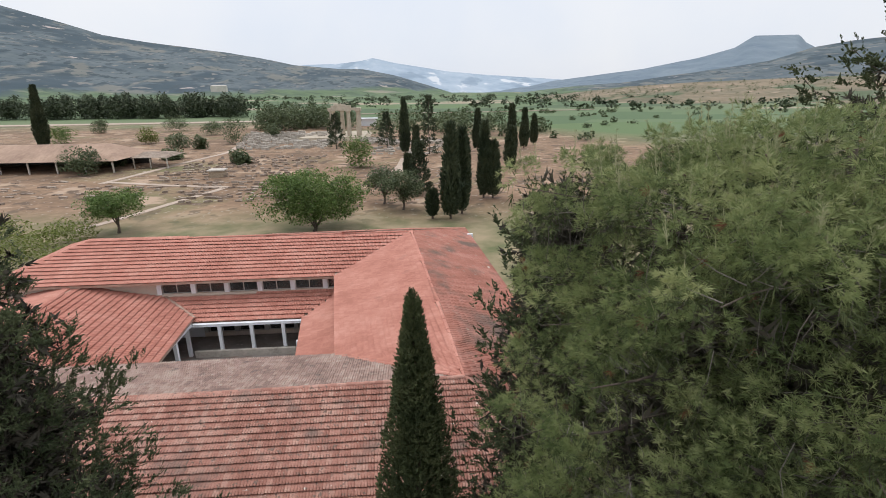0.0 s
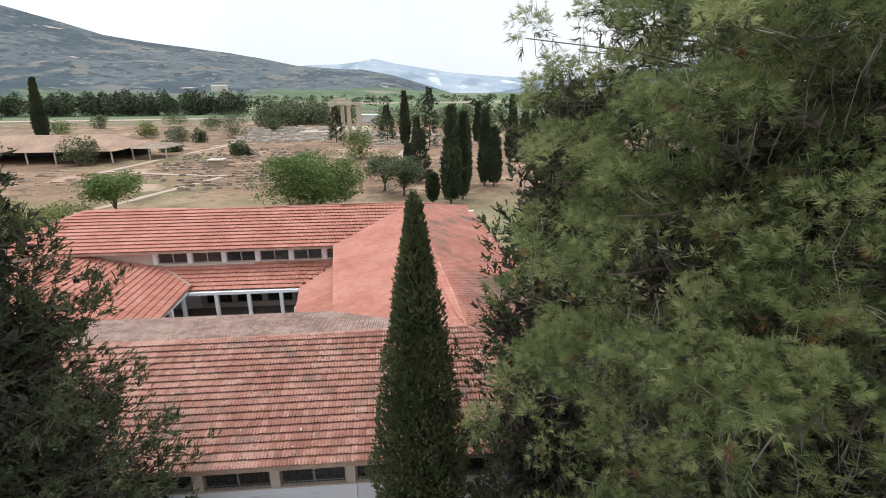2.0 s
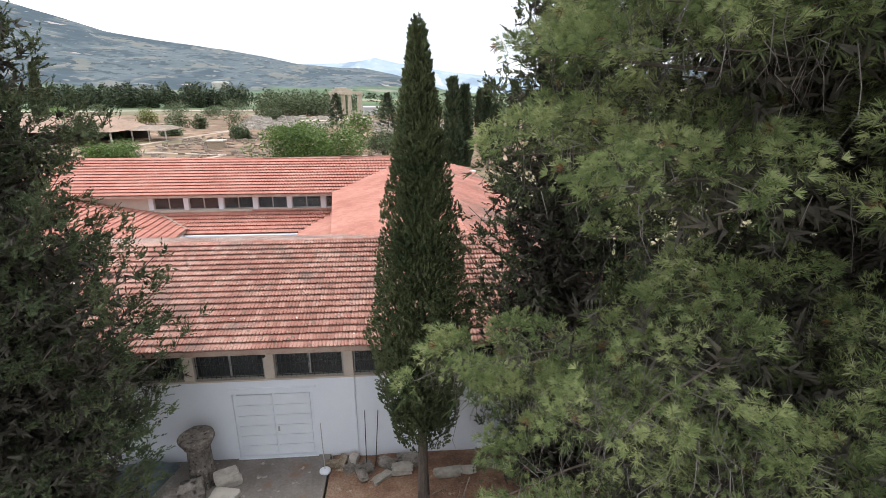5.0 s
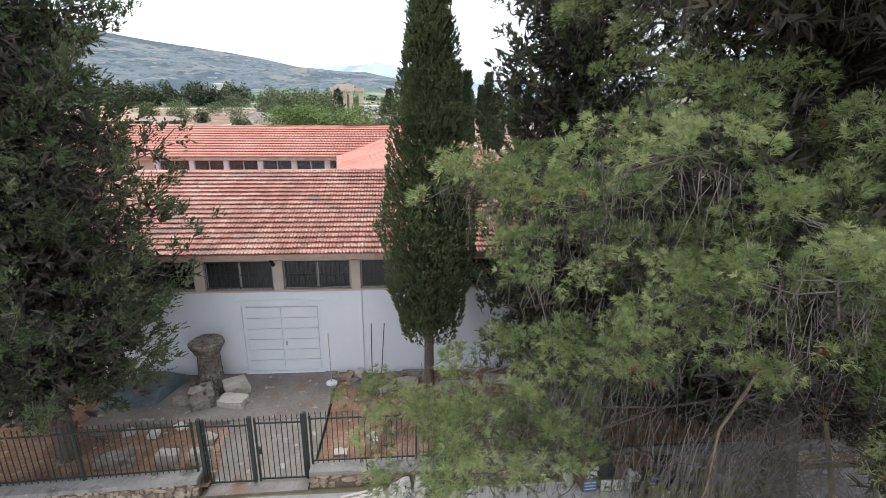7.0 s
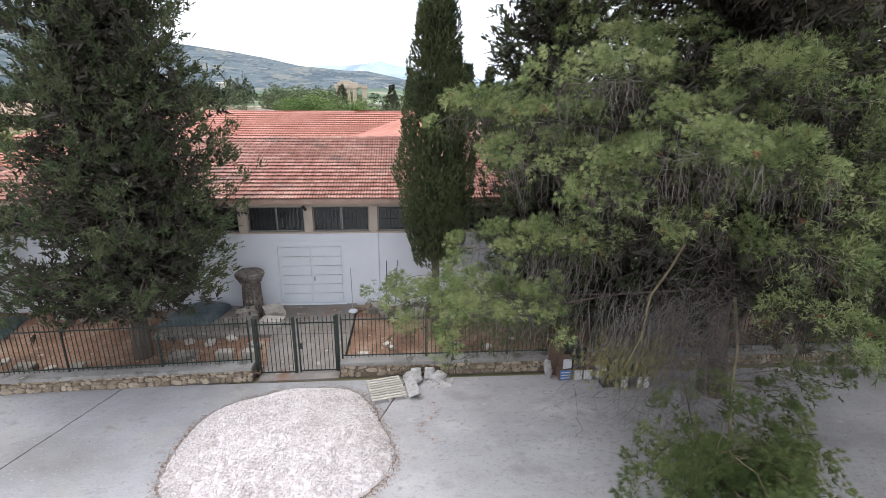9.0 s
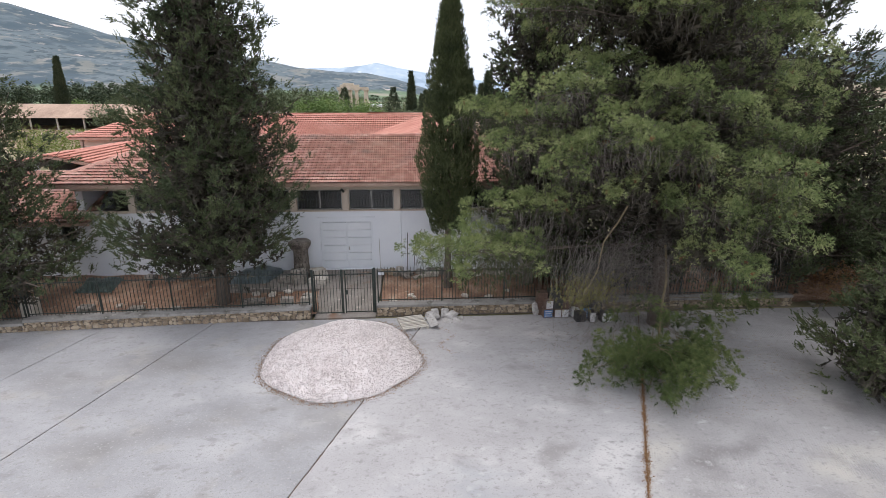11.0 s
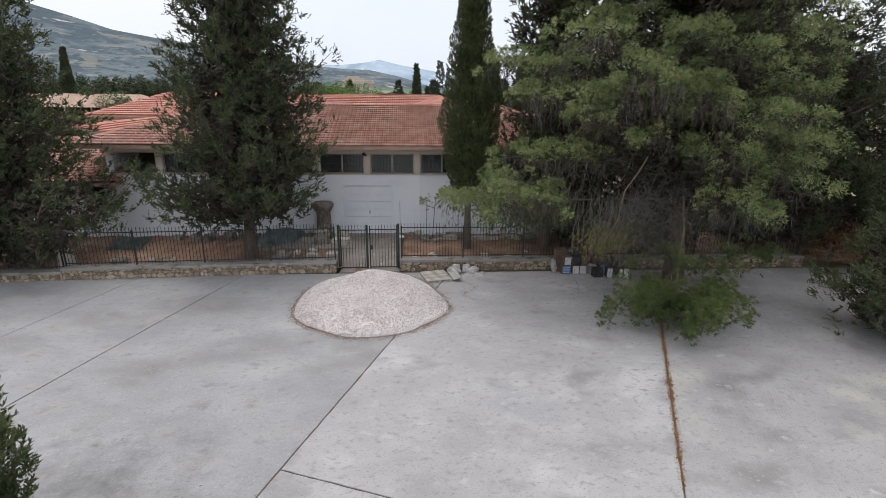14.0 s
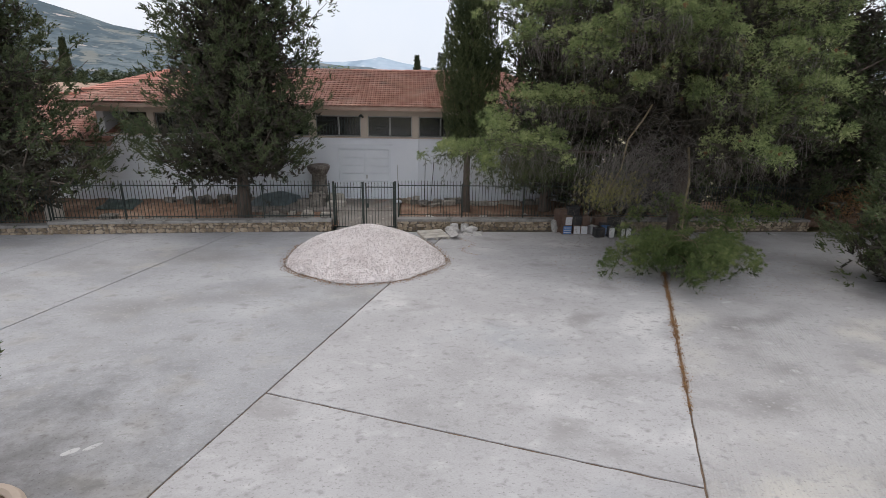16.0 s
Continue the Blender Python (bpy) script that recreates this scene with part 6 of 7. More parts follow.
for n, (x, y, h, w) in enumerate(((-9.8, 117, 7.6, 4.7), (-69.5, 114.5, 6.9, 4.8), (-70.2, 129.1, 4.3, 4.1), (-122, 191, 6.3, 6.4), (-135, 240, 6.6, 4.6), (-103, 244, 7.6, 7.4), (-72.3, 170, 5.5, 5.6), (-61.3, 140, 3.3, 4.0), (-63, 164, 4.7, 2.7), (-78.3, 219, 6.1, 5.9), (-57, 179, 9.2, 6.2), (-39.9, 128, 4.2, 3.1), (-38.6, 126.3, 2.9, 2.2), (-48, 196, 6.5, 4.5), (-95, 150, 2.6, 3.5))):
    leafy("shrub", "rounded green shrub on the dry field", x, y, -1.4, h + 1.4, w * 0.92, 60 + n, BROAD_GREEN if n in (0, 3) else OLIVE_GREEN, 2000, 0.5, 0.05, cat="shrub", group="shrubs among the ruins")
leafy("shrub", "yellow-green shrub on the dry field", -88.6, 185, -1.0, 6.8, 4.4, 90, YELLOW_GREEN, 1500, 0.55, 0.05, cat="shrub")
for n, (x, y, h, w) in enumerate(((-32, 47, 3.6, 3.4), (-37, 50, 4.8, 4.2), (-43, 53, 5.2, 4.8), (-40, 60, 3.2, 4.0), (-49, 60, 4.0, 4.5))):
    leafy("shrub", "light green shrub beside the house", x, y, -0.6, h + 0.5, w, 95 + n, YELLOW_GREEN, 1800, 0.28, 0.05, cat="shrub", group="shrubs beside the house")

leafy("shrub", "rust-coloured withered shrub by the fence", 15.5, 7.0, 0, 2.2, 1.3, 99, NEEDLE_LITTER, 1500, 0.1, 0.05, cat="shrub")
leafy("shrub", "light green shrub behind the pine", 17.0, 4.5, 0, 3.4, 1.8, 100, YELLOW_GREEN, 2500, 0.12, 0.05, cat="shrub")

# slim cypresses and firs among the ruins
for n, (x, y, h, w) in enumerate(((6.9, 66.2, 12.6, 1.35), (8.8, 69, 11.6, 0.9), (1.2, 140.7, 14.6, 1.5), (22.4, 146.4, 11.4, 1.5), (13.6, 79.4, 12.0, 0.9), (15.1, 79.2, 8.8, 1.1), (27, 121.1, 13.4, 1.4), (36.9, 148.9, 11.3, 1.4), (10.6, 80, 9.0, 0.75), (4.4, 66.5, 3.4, 0.45), (1.5, 99.7, 4.3, 0.5), (13.4, 107.9, 7.0, 0.9), (24, 108, 9, 1.2), (42.4, 159, 9.0, 1.2), (4.0, 128, 8, 1.1))):
    column_cypress("cypress_tree", "slim dark cypress among the ruins", (x, y, 0), h, w, 0.4, 120 + n, 900, FAR_GREEN, 5, 0.32, 0.36, 0.18, 0.12, "slim cypresses among the ruins")
column_cypress("cypress_tree", "tall slim cypress beside the long shelter", (-115.6, 173.3, 0), 19.4, 2.1, 0.3, 150, 2600, FAR_GREEN, 5, 0.4, 0.4, 0.2, 0.2, "slim cypresses among the ruins", lean=(1, 0))
for n, (x, y, h, w) in enumerate(((3.2, 83.9, 8.7, 1.9), (-19.7, 156.5, 10.4, 2.9), (-4.2, 158.1, 10.7, 2.9), (7.9, 139.6, 15.5, 2.6))):
    r = np.random.default_rng(170 + n)
    t = thing("fir_tree", "dark conical fir among the ruins", "tree", (x, y, 0), group="firs among the ruins")
    part("trunk", trunk_geo((x, y, 0), (x, y, h), 0.16, bend=0.05), BARK, t)
    lm, tg, p, d = grow(r, (x, y, 0), (x, y, h), 0.6, h, 60, lambda z, th: w * (1 - z / h) ** 0.8 + 0.1, 0.1, 6, 4, up=0.2)
    o = link_part("crown", tri_mesh("crown", *tufts(p, d, r, 4, 0.4, 0.45, 0.16, 20, 70)), FAR_GREEN, t)
    o["kind"] = "stuff"


# -- far woods --
def wood(name, label, spots, seed, mat, size):
    r = np.random.default_rng(seed)
    pts = []
    for x, y, h, w, k, *up in spots:
        c = unit(r.normal(size=(k, 3))) * (r.uniform(0, 1, (k, 1)) ** 0.4)
        q = np.array([x, y, h * 0.55 - 1.5 + sum(up)]) + c * np.array([w, w, h * 0.5])
        q[:, :2] += (np.array([x, y]) - q[:, :2]) * np.clip((q[:, 2:3] - sum(up) - h * 0.5) / h, 0, 0.45)
        pts.append(q)
    p = np.concatenate(pts)
    ob = new(name, tri_mesh(name, *leaves(p, r, size, size * 0.8)))
    ob.data.materials.append(mat)
    return tagged(ob, label, "woods", kind="stuff")


rw = random.Random(8)
belt = []
for i in range(190):
    x = rw.uniform(-330, -110)
    belt.append((x, 385 + rw.uniform(-12, 25) + (x + 220) * -0.06, rw.uniform(10.5, 19), rw.uniform(3.5, 6.5), 260))
wood("far_woods", "belt of dark pines across the valley", belt, 9, FAR_GREEN, 1.35)
grove = []
for i in range(46):
    grove.append((rw.uniform(-66, -22), 255 + rw.uniform(-20, 25), rw.uniform(9, 14), rw.uniform(4, 6.5), 260))
wood("far_grove", "round green trees behind the temple", grove, 10, OLIVE_GREEN, 1.0)
scatter = []
for i in range(70):
    scatter.append((rw.uniform(-10, 60), rw.uniform(190, 330), rw.uniform(5, 10), rw.uniform(3, 6), 130))
for i in range(120):
    scatter.append((rw.uniform(55, 400), rw.uniform(170, 460), rw.uniform(2.5, 5), rw.uniform(1.6, 2.8), 80))
for i in range(420):
    a, v = rw.uniform(17, 62), rw.uniform(0.62, 0.98)
    d = 430 + 620 * v
    scatter.append((d * math.sin(math.radians(a)), d * math.cos(math.radians(a)), rw.uniform(4, 7), rw.uniform(2.2, 4), 26, -25 + (1050 * math.tan(math.radians(np.interp(a, ORCHARD[0], ORCHARD[1]))) + 42) * v))
wood("far_orchard", "scattered olive trees in the valley", scatter, 12, OLIVE_GREEN, 1.1)
hedge = []
for i in range(260):
    d = rw.uniform(450, 1500)
    a = math.radians(rw.uniform(-32, 42))
    hedge.append((d * math.sin(a), d * math.cos(a), rw.uniform(5, 11), rw.uniform(4, 12), 45))
wood("far_hedges", "dark trees scattered over the valley fields", hedge, 13, FAR_GREEN, 3.0)


# ---- things in front of the white wall ----
def rock(name, label, x, y, z, sx, sy, sz, seed, mat=LIMESTONE, turn=0.0, tilt=0.0, group="", rough=0.16, cat="stone"):
    """A broken block with chipped faces."""
    r = random.Random(seed)
    bm = bmesh.new()
    bmesh.ops.create_cube(bm, size=1.0)
    bmesh.ops.subdivide_edges(bm, edges=bm.edges[:], cuts=3, use_grid_fill=True)
    for v in bm.verts:
        q = v.co.copy()
        n = noise.noise_vector(q * 2.1 + Vector((seed * 1.7, seed * 0.9, 0)))
        v.co = q * (1 - 0.12 * max(0, q.length - 0.62)) + n * rough
        if q.z < -0.45:
            v.co.z = -0.5
    me = bpy.data.meshes.new(name)
    bm.to_mesh(me)
    bm.free()
    ob = new(name, me)
    me.materials.append(mat)
    ob.matrix_basis = pose(x, y, z + sz / 2 - 0.015, tilt, 0, turn) @ Matrix.Diagonal((sx, sy, sz, 1))
    return tagged(ob, label, cat, group)


COLUMN_STONE = material("pitted_brown_limestone", [(0.09, 0.075, 0.065), (0.17, 0.145, 0.125), (0.28, 0.245, 0.21)], 3.5, 16, 0.95, 0.8, depth=0.06, spots=[((0.05, 0.042, 0.036), 9, 0.58, 0.08), ((0.42, 0.38, 0.33), 7, 0.64, 0.08)])
PADZ = 0.26
column = thing("stone_column", "weathered ancient limestone column with a round capital", "column", (-5.72, 11.45, PADZ))
flutes = []
for r, z in ((0.36, PADZ - 0.02), (0.355, PADZ + 0.25), (0.345, 0.8), (0.33, 1.2), (0.32, 1.55)):
    flutes.append([(-5.72 + (r * (1 - 0.085 * (k % 2)) + 0.03 * noise.noise((k, z * 4, 0))) * math.cos(2 * math.pi * k / 32), 11.45 + (r * (1 - 0.085 * (k % 2)) + 0.03 * noise.noise((k, z * 4, 0))) * math.sin(2 * math.pi * k / 32), z) for k in range(32)])
part("shaft", Geo().rings(flutes), COLUMN_STONE, column, "fluted grey shaft")
part("capital", Geo().lathe(-5.72, 11.45, [(0.32, 1.55), (0.36, 1.58), (0.37, 1.63), (0.46, 1.75), (0.49, 1.83), (0.48, 1.92), (0.41, 1.97), (0.22, 1.93)], 28, 0.12), COLUMN_STONE, column, "broad chipped capital")
rock("stone_block", "broken ancient stone with a hollow", -5.75, 10.75, PADZ, 0.62, 0.5, 0.6, 2, turn=20)
rock("stone_block", "pale broken marble lump", -5.0, 11.35, PADZ, 0.62, 0.45, 0.42, 3, PALE_STONE, 30)
rock("stone_block", "flat moulded stone slab", -4.9, 10.75, PADZ, 0.75, 0.5, 0.22, 4, PALE_STONE, -12, rough=0.1)
rock("stone_block", "small grey stone block", -6.35, 10.9, PADZ, 0.55, 0.3, 0.26, 5, LIMESTONE, 5, rough=0.08)
for i, (x, y, sx, sy, sz, m) in enumerate(((-2.05, 11.95, 0.5, 0.25, 0.3, RUBBLE), (-1.52, 11.75, 0.36, 0.3, 0.28, LIMESTONE), (-1.4, 12.05, 0.42, 0.3, 0.45, PALE_STONE), (-0.95, 11.8, 0.5, 0.35, 0.2, LIMESTONE), (-0.35, 11.9, 0.6, 0.4, 0.25, LIMESTONE), (0.1, 11.6, 0.7, 0.45, 0.3, PALE_STONE), (-0.5, 11.35, 0.7, 0.3, 0.16, PALE_STONE), (-1.75, 12.0, 0.7, 0.3, 0.3, RUBBLE), (-1.15, 11.55, 0.8, 0.3, 0.22, LIMESTONE), (0.3, 12.0, 0.8, 0.4, 0.34, LIMESTONE), (0.62, 11.8, 0.5, 0.3, 0.4, LIMESTONE), (1.5, 11.3, 0.95, 0.35, 0.36, PALE_STONE), (2.15, 11.4, 0.5, 0.3, 0.26, PALE_STONE), (3.0, 11.6, 1.05, 0.35, 0.34, PALE_STONE), (3.9, 11.7, 0.6, 0.35, 0.34, LIMESTONE), (4.5, 11.8, 0.5, 0.35, 0.4, PALE_STONE))):
    rock("stone_block", "broken stone fragment beside the white wall", x, y, 0.16 if x > -2.1 else 0.2, sx * 0.85, sy * 0.85, sz * 0.65, 20 + i, m, i * 37 if i < 9 else (i * 17) % 24 - 12, group="stone fragments by the wall")
for i, (x, y, s) in enumerate(((-1.6, 8.5, 0.35), (-0.9, 9.2, 0.25), (-0.75, 9.0, 0.2), (1.35, 9.0, 0.3), (-7.3, 9.7, 0.3), (-6.6, 9.6, 0.32), (-6.0, 9.8, 0.34), (-9.9, 8.3, 0.35), (-10.6, 8.2, 0.3), (-12.2, 8.7, 0.3), (-7.1, 8.6, 0.2), (2.3, 8.8, 0.3), (3.2, 9.4, 0.25), (-5.1, 9.3, 0.4), (-13.2, 8.3, 0.4))):
    rock("pale_rock", "pale rough stone lying on red soil", x, y, 0.15, s * 0.95, s * 0.7, s * 0.4, 40 + i, PALE_STONE, i * 53, group="pale stones on the soil")
for i, (x, y, s) in enumerate(((-11.6, 11.7, 0.5), (-10.9, 11.75, 0.55), (-10.1, 11.8, 0.6), (-9.5, 11.8, 0.55), (-12.4, 11.7, 0.45), (-8.9, 11.9, 0.4))):
    rock("grey_boulder", "dark grey boulder against the wall", x, y, 0.15, s * 0.85, s * 0.65, s * 0.6, 70 + i, LIMESTONE, i * 41, group="boulders along the wall", rough=0.22)
for i, (x, m) in enumerate(((-4.98, WHITE_PAINT), (-5.75, WHITE_PAINT))):
    blk = thing("concrete_block", "pale concrete block lying behind the fence", "block", (x, 8.5, 0.16), group="concrete blocks")
    part("block_body", Geo().soft_box(x - 0.24, x + 0.24, 8.35, 8.62, 0.1, 0.5, 0.02), PALE_STONE, blk)
blk = rock("stone_block", "grey carved stone lying behind the fence", -7.0, 8.45, 0.12, 0.8, 0.4, 0.35, 88, LIMESTONE, 8)
stele = thing("marble_post", "short pale marble post behind the low wall", "stone", (-14.95, 8.05, 0.1))
part("post_body", Geo().soft_box(-15.2, -14.7, 7.85, 8.25, 0.05, 0.88, 0.04), PALE_STONE, stele)
for i, (x, y) in enumerate(((-13.05, 8.1), (-11.3, 8.2))):
    t = thing("marble_block", "grey marble block behind the low wall", "stone", (x, y, 0.1), group="marble blocks behind the wall")
    part("block_body", Geo().soft_box(x - 0.27, x + 0.27, y - 0.18, y + 0.2, 0.05, 0.5 if i == 0 else 0.36, 0.03), LIMESTONE, t)

TARP = material("green_tarpaulin", [(0.02, 0.04, 0.035), (0.045, 0.07, 0.06)], 2.5, 12, 0.45, 0.2)
BLUE_TARP = material("blue_grey_tarpaulin", [(0.06, 0.085, 0.09), (0.13, 0.16, 0.17)], 2.5, 12, 0.4, 0.2)


def tarp(name, label, x0, x1, y0, y1, z, h, mat, seed, skew=0.0):
    def f(u, v):
        e = np.sin(np.pi * u) * np.sin(np.pi * v)
        zz = z + h * (0.4 * v + 0.6 * e ** 0.5) + 0.04 * np.sin(u * 9 + seed) * np.cos(v * 7)
        edge = (u < 0.02) | (u > 0.98) | (v < 0.02) | (v > 0.98)
        return x0 + (x1 - x0) * u + skew * v, y0 + (y1 - y0) * v, np.where(edge, z - 0.02, zz)
    return tagged(sheet(name, 26, 22, f, mat), label, "tarpaulin")


tarp("tarpaulin", "dark green tarpaulin lying flat by the wall", -14.8, -13.3, 10.2, 11.85, 0.22, 0.12, TARP, 1, -0.35)
tarp("tarpaulin", "blue-grey tarpaulin over a low heap", -8.8, -7.1, 10.7, 12.2, 0.26, 0.5, BLUE_TARP, 3, 0.4)

pole = thing("metal_pole", "thin metal pole standing in a white round base", "pole", (-2.23, 11.65, PADZ))
part("base", Geo().lathe(-2.23, 11.65, [(0.17, PADZ - 0.02), (0.17, PADZ + 0.03), (0.12, PADZ + 0.07), (0.03, PADZ + 0.08)], 20), WHITE_PAINT, pole, "white round base")
part("rod", Geo().tube([(-2.23, 11.65, PADZ + 0.05), (-2.26, 11.68, 1.95)], 0.014, 6), GREY_FRAME, pole)
for x, lean in ((-1.0, 0.02), (-0.72, 0.14)):
    rod = thing("metal_rod", "thin upright metal rod by the wall", "pole", (x, 11.9, 0.15), group="thin rods by the wall")
    part("rod", Geo().tube([(x, 11.9, 0.1), (x + lean, 12.0, 2.1)], 0.015, 6), IRON, rod)

# ---- things along the low wall ----
WOOD = material("weathered_pale_wood", [(0.4, 0.36, 0.31), (0.58, 0.54, 0.48)], 3, 20, 0.85, 0.3, vary=0.3, stretch=(1, 6, 6))
SACK = material("white_sack", [(0.3, 0.28, 0.265), (0.52, 0.495, 0.475)], 7, 30, 0.7, 0.6, spots=[((0.22, 0.2, 0.18), 9, 0.6, 0.1)])
pallet = thing("wooden_pallet", "pale wooden slatted pallet lying on the concrete", "pallet", (-0.8, 6.75, 0))
pm = pose(-0.85, 6.8, 0, 0, 0, 14)


def placed(g, m):
    g.v = [tuple(m @ Vector(p)) for p in g.v]
    return g


for i in range(9):
    part("slat", placed(Geo().soft_box(-0.48, 0.48, -0.5 + i * 0.12, -0.43 + i * 0.12, 0.09, 0.112, 0.004), pm), WOOD, pallet)
for x in (-0.44, 0.0, 0.44):
    part("bearer", placed(Geo().soft_box(x - 0.04, x + 0.04, -0.5, 0.55, 0.0, 0.09, 0.004), pm), WOOD, pallet)
board = thing("board", "pale grey board leaning on the pallet", "board", (-0.2, 6.85, 0))
part("panel", placed(Geo().soft_box(-0.16, 0.16, -0.55, 0.5, 0, 0.02, 0.004), pose(-0.15, 6.9, 0.12, 0, -14, 10)), SACK, board)


def sack(x, y, z, turn, lean, w, h, label):
    """A filled plastic sack: a pillow with pinched corners, set upright or lying, leaning by some degrees."""
    bm = bmesh.new()
    bmesh.ops.create_grid(bm, x_segments=14, y_segments=16, size=0.5)
    top = [v.co.copy() for v in bm.verts]
    faces = [[v.index for v in f.verts] for f in bm.faces]
    bm.free()
    g = Geo()
    for sign in (1, -1):
        k = len(g.v)
        for c in top:
            u, v = c.x * 2, c.y * 2
            fat = (max(0, 1 - u ** 4) * max(0, 1 - v ** 4)) ** 0.45
            n = noise.noise((u * 1.7 + x * 5, v * 1.7, sign * 2 + y)) + 0.45 * noise.noise((u * 4.5 + x * 9, v * 5, sign + y))
            g.v.append((c.x * w * (1 - 0.08 * v * v + 0.05 * n), sign * (0.105 * fat * (1 + 0.35 * n)), (c.y + 0.5) * h * (1 - 0.05 * u * u) + 0.02 * n))
        for f in faces:
            g.f.append(tuple(k + i for i in (f if sign < 0 else f[::-1])))
    ob = part("sack", g, SACK, smooth=True)
    ob.matrix_basis = pose(x, y, z, lean, 0, turn)
    return tagged(ob, label, "sack", group="sacks by the wall")


sack(0.02, 7.28, 0.0, 12, -28, 0.31, 0.38, "full white plastic sack standing on the concrete")
sack(0.36, 7.3, 0.0, -14, -32, 0.31, 0.37, "full white plastic sack standing on the concrete")
sack(0.05, 7.05, 0.1, 35, -82, 0.42, 0.5, "half-empty white sack lying on the concrete")
sack(0.5, 7.08, 0.1, -40, -80, 0.38, 0.44, "half-empty white sack lying on the concrete")
tarp("plastic_sheet", "crumpled dusty plastic sheet under the sacks", 0.2, 1.0, 6.85, 7.3, 0.0, 0.13, SACK, 5, 0.1)
sack(3.92, 7.35, 0.0, 80, -8, 0.34, 0.5, "white sack standing beside stacked boxes")

BOX_COLOURS = {"white": material("white_card", [(0.55, 0.55, 0.55), (0.68, 0.68, 0.68)], 4, 20, 0.7, 0.1), "blue": material("blue_card", [(0.05, 0.14, 0.34), (0.1, 0.24, 0.5)], 5, 20, 0.6, 0.1),
               "brown": material("brown_card", [(0.1, 0.06, 0.045), (0.17, 0.11, 0.08)], 4, 20, 0.8, 0.1), "dark": material("dark_plastic", [(0.02, 0.02, 0.022), (0.05, 0.048, 0.048)], 4, 20, 0.5, 0.1)}


def carton(x, y, z, w, d, h, colour, face, turn=0.0):
    b = thing("carton", {"white": "white", "blue": "blue and white", "brown": "brown", "dark": "dark"}[face] + "-fronted " + ("cardboard box" if colour != "dark" else "plastic container") + " stacked by the wall", "box", (x, y, z), group="boxes stacked by the wall")
    m = pose(x, y, z, 0, 0, turn)
    part("body", placed(Geo().soft_box(-w / 2, w / 2, -d / 2, d / 2, 0, h, 0.008), m), BOX_COLOURS[colour], b)
    part("front_panel", placed(Geo().box(-w / 2 + 0.015, w / 2 - 0.015, -d / 2 - 0.006, -d / 2 + 0.002, 0.015, h - 0.015), m), BOX_COLOURS[face], b)
    part("lid_flap", placed(Geo().soft_box(-w / 2 - 0.004, w / 2 + 0.004, -d / 2 - 0.004, d / 2 + 0.004, h - 0.03, h + 0.008, 0.004), m), BOX_COLOURS[colour], b)
    if face == "blue":
        for k in range(3):
            part("printed_bar", placed(Geo().box(-w / 2 + 0.04, w / 2 - 0.04, -d / 2 - 0.009, -d / 2 - 0.005, 0.06 + k * 0.09, 0.09 + k * 0.09), m), BOX_COLOURS["white"], b)
    return b


for x, y, z, w, h, c, f, tn in ((4.32, 7.22, 0, 0.36, 0.34, "brown", "blue", 4), (4.7, 7.2, 0, 0.27, 0.34, "brown", "white", 0), (5.0, 7.2, 0, 0.27, 0.34, "brown", "white", -5), (4.35, 7.25, 0.35, 0.3, 0.34, "brown", "white", 8), (4.72, 7.25, 0.35, 0.32, 0.34, "dark", "dark", -3), (5.06, 7.27, 0.35, 0.3, 0.34, "brown", "brown", 0),
                              (4.15, 7.5, 0.0, 0.4, 0.9, "brown", "brown", 0), (4.62, 7.5, 0.0, 0.45, 1.0, "dark", "dark", 3), (5.4, 7.25, 0, 0.3, 0.3, "white", "white", 10), (5.78, 7.1, 0, 0.34, 0.42, "dark", "blue", -4), (5.7, 7.45, 0, 0.5, 0.62, "brown", "brown", 0), (5.46, 6.78, 0, 0.36, 0.34, "dark", "dark", 4), (5.9, 6.72, 0, 0.22, 0.4, "dark", "white", -6), (6.3, 6.7, 0, 0.17, 0.38, "dark", "white", 5), (6.54, 6.68, 0, 0.2, 0.4, "dark", "white", -8), (6.2, 7.3, 0, 0.5, 0.6, "dark", "dark", 0)):
    carton(x, y, z, w, 0.3, h, c, f, tn)

# fallen needles and dirt in streaks over the concrete
lr = np.random.default_rng(17)
lp = []
for _ in range(5200):
    k = lr.choice(3, p=(0.47, 0.03, 0.5))
    if k == 0:
        q = slab_point(STRIP + lr.normal(0, 0.035), lr.uniform(2.0, 9.5))
        if noise.noise((q.y * 1.3, 4, 0)) < -0.12:
            continue
        lp.append((q.x, q.y, lr.uniform(-0.012, 0.006)))
    elif k == 1:
        s_ = lr.uniform(-1, 1)
        lp.append((0.3 + 0.25 * math.sin(s_ * 4) + lr.normal(0, 0.06), 5.5 + s_, 0.002))
    else:
        a, r = lr.uniform(0, 6.283), lr.uniform(0, 1) ** 0.7
        lp.append((7.2 + 4.5 * r * math.cos(a), 4.0 + 3.4 * r * math.sin(a), 0.002))
lp = np.array(lp)
ld = unit(lr.normal(size=(len(lp), 3)) * np.array([1, 1, 0.05]))
ls = np.cross(ld, np.array([0, 0, 1.0])) * 0.006
lv = np.stack([lp - ls, lp + ls, lp + ld * 0.07 + np.array([0, 0, 0.004])], 1).reshape(-1, 3)
ob = new("needle_litter", tri_mesh("needle_litter", lv, np.arange(len(lv)).reshape(-1, 3)))
ob.data.materials.append(NEEDLE_LITTER)
tagged(ob, "brown pine needles strewn over the concrete", "litter", kind="stuff")


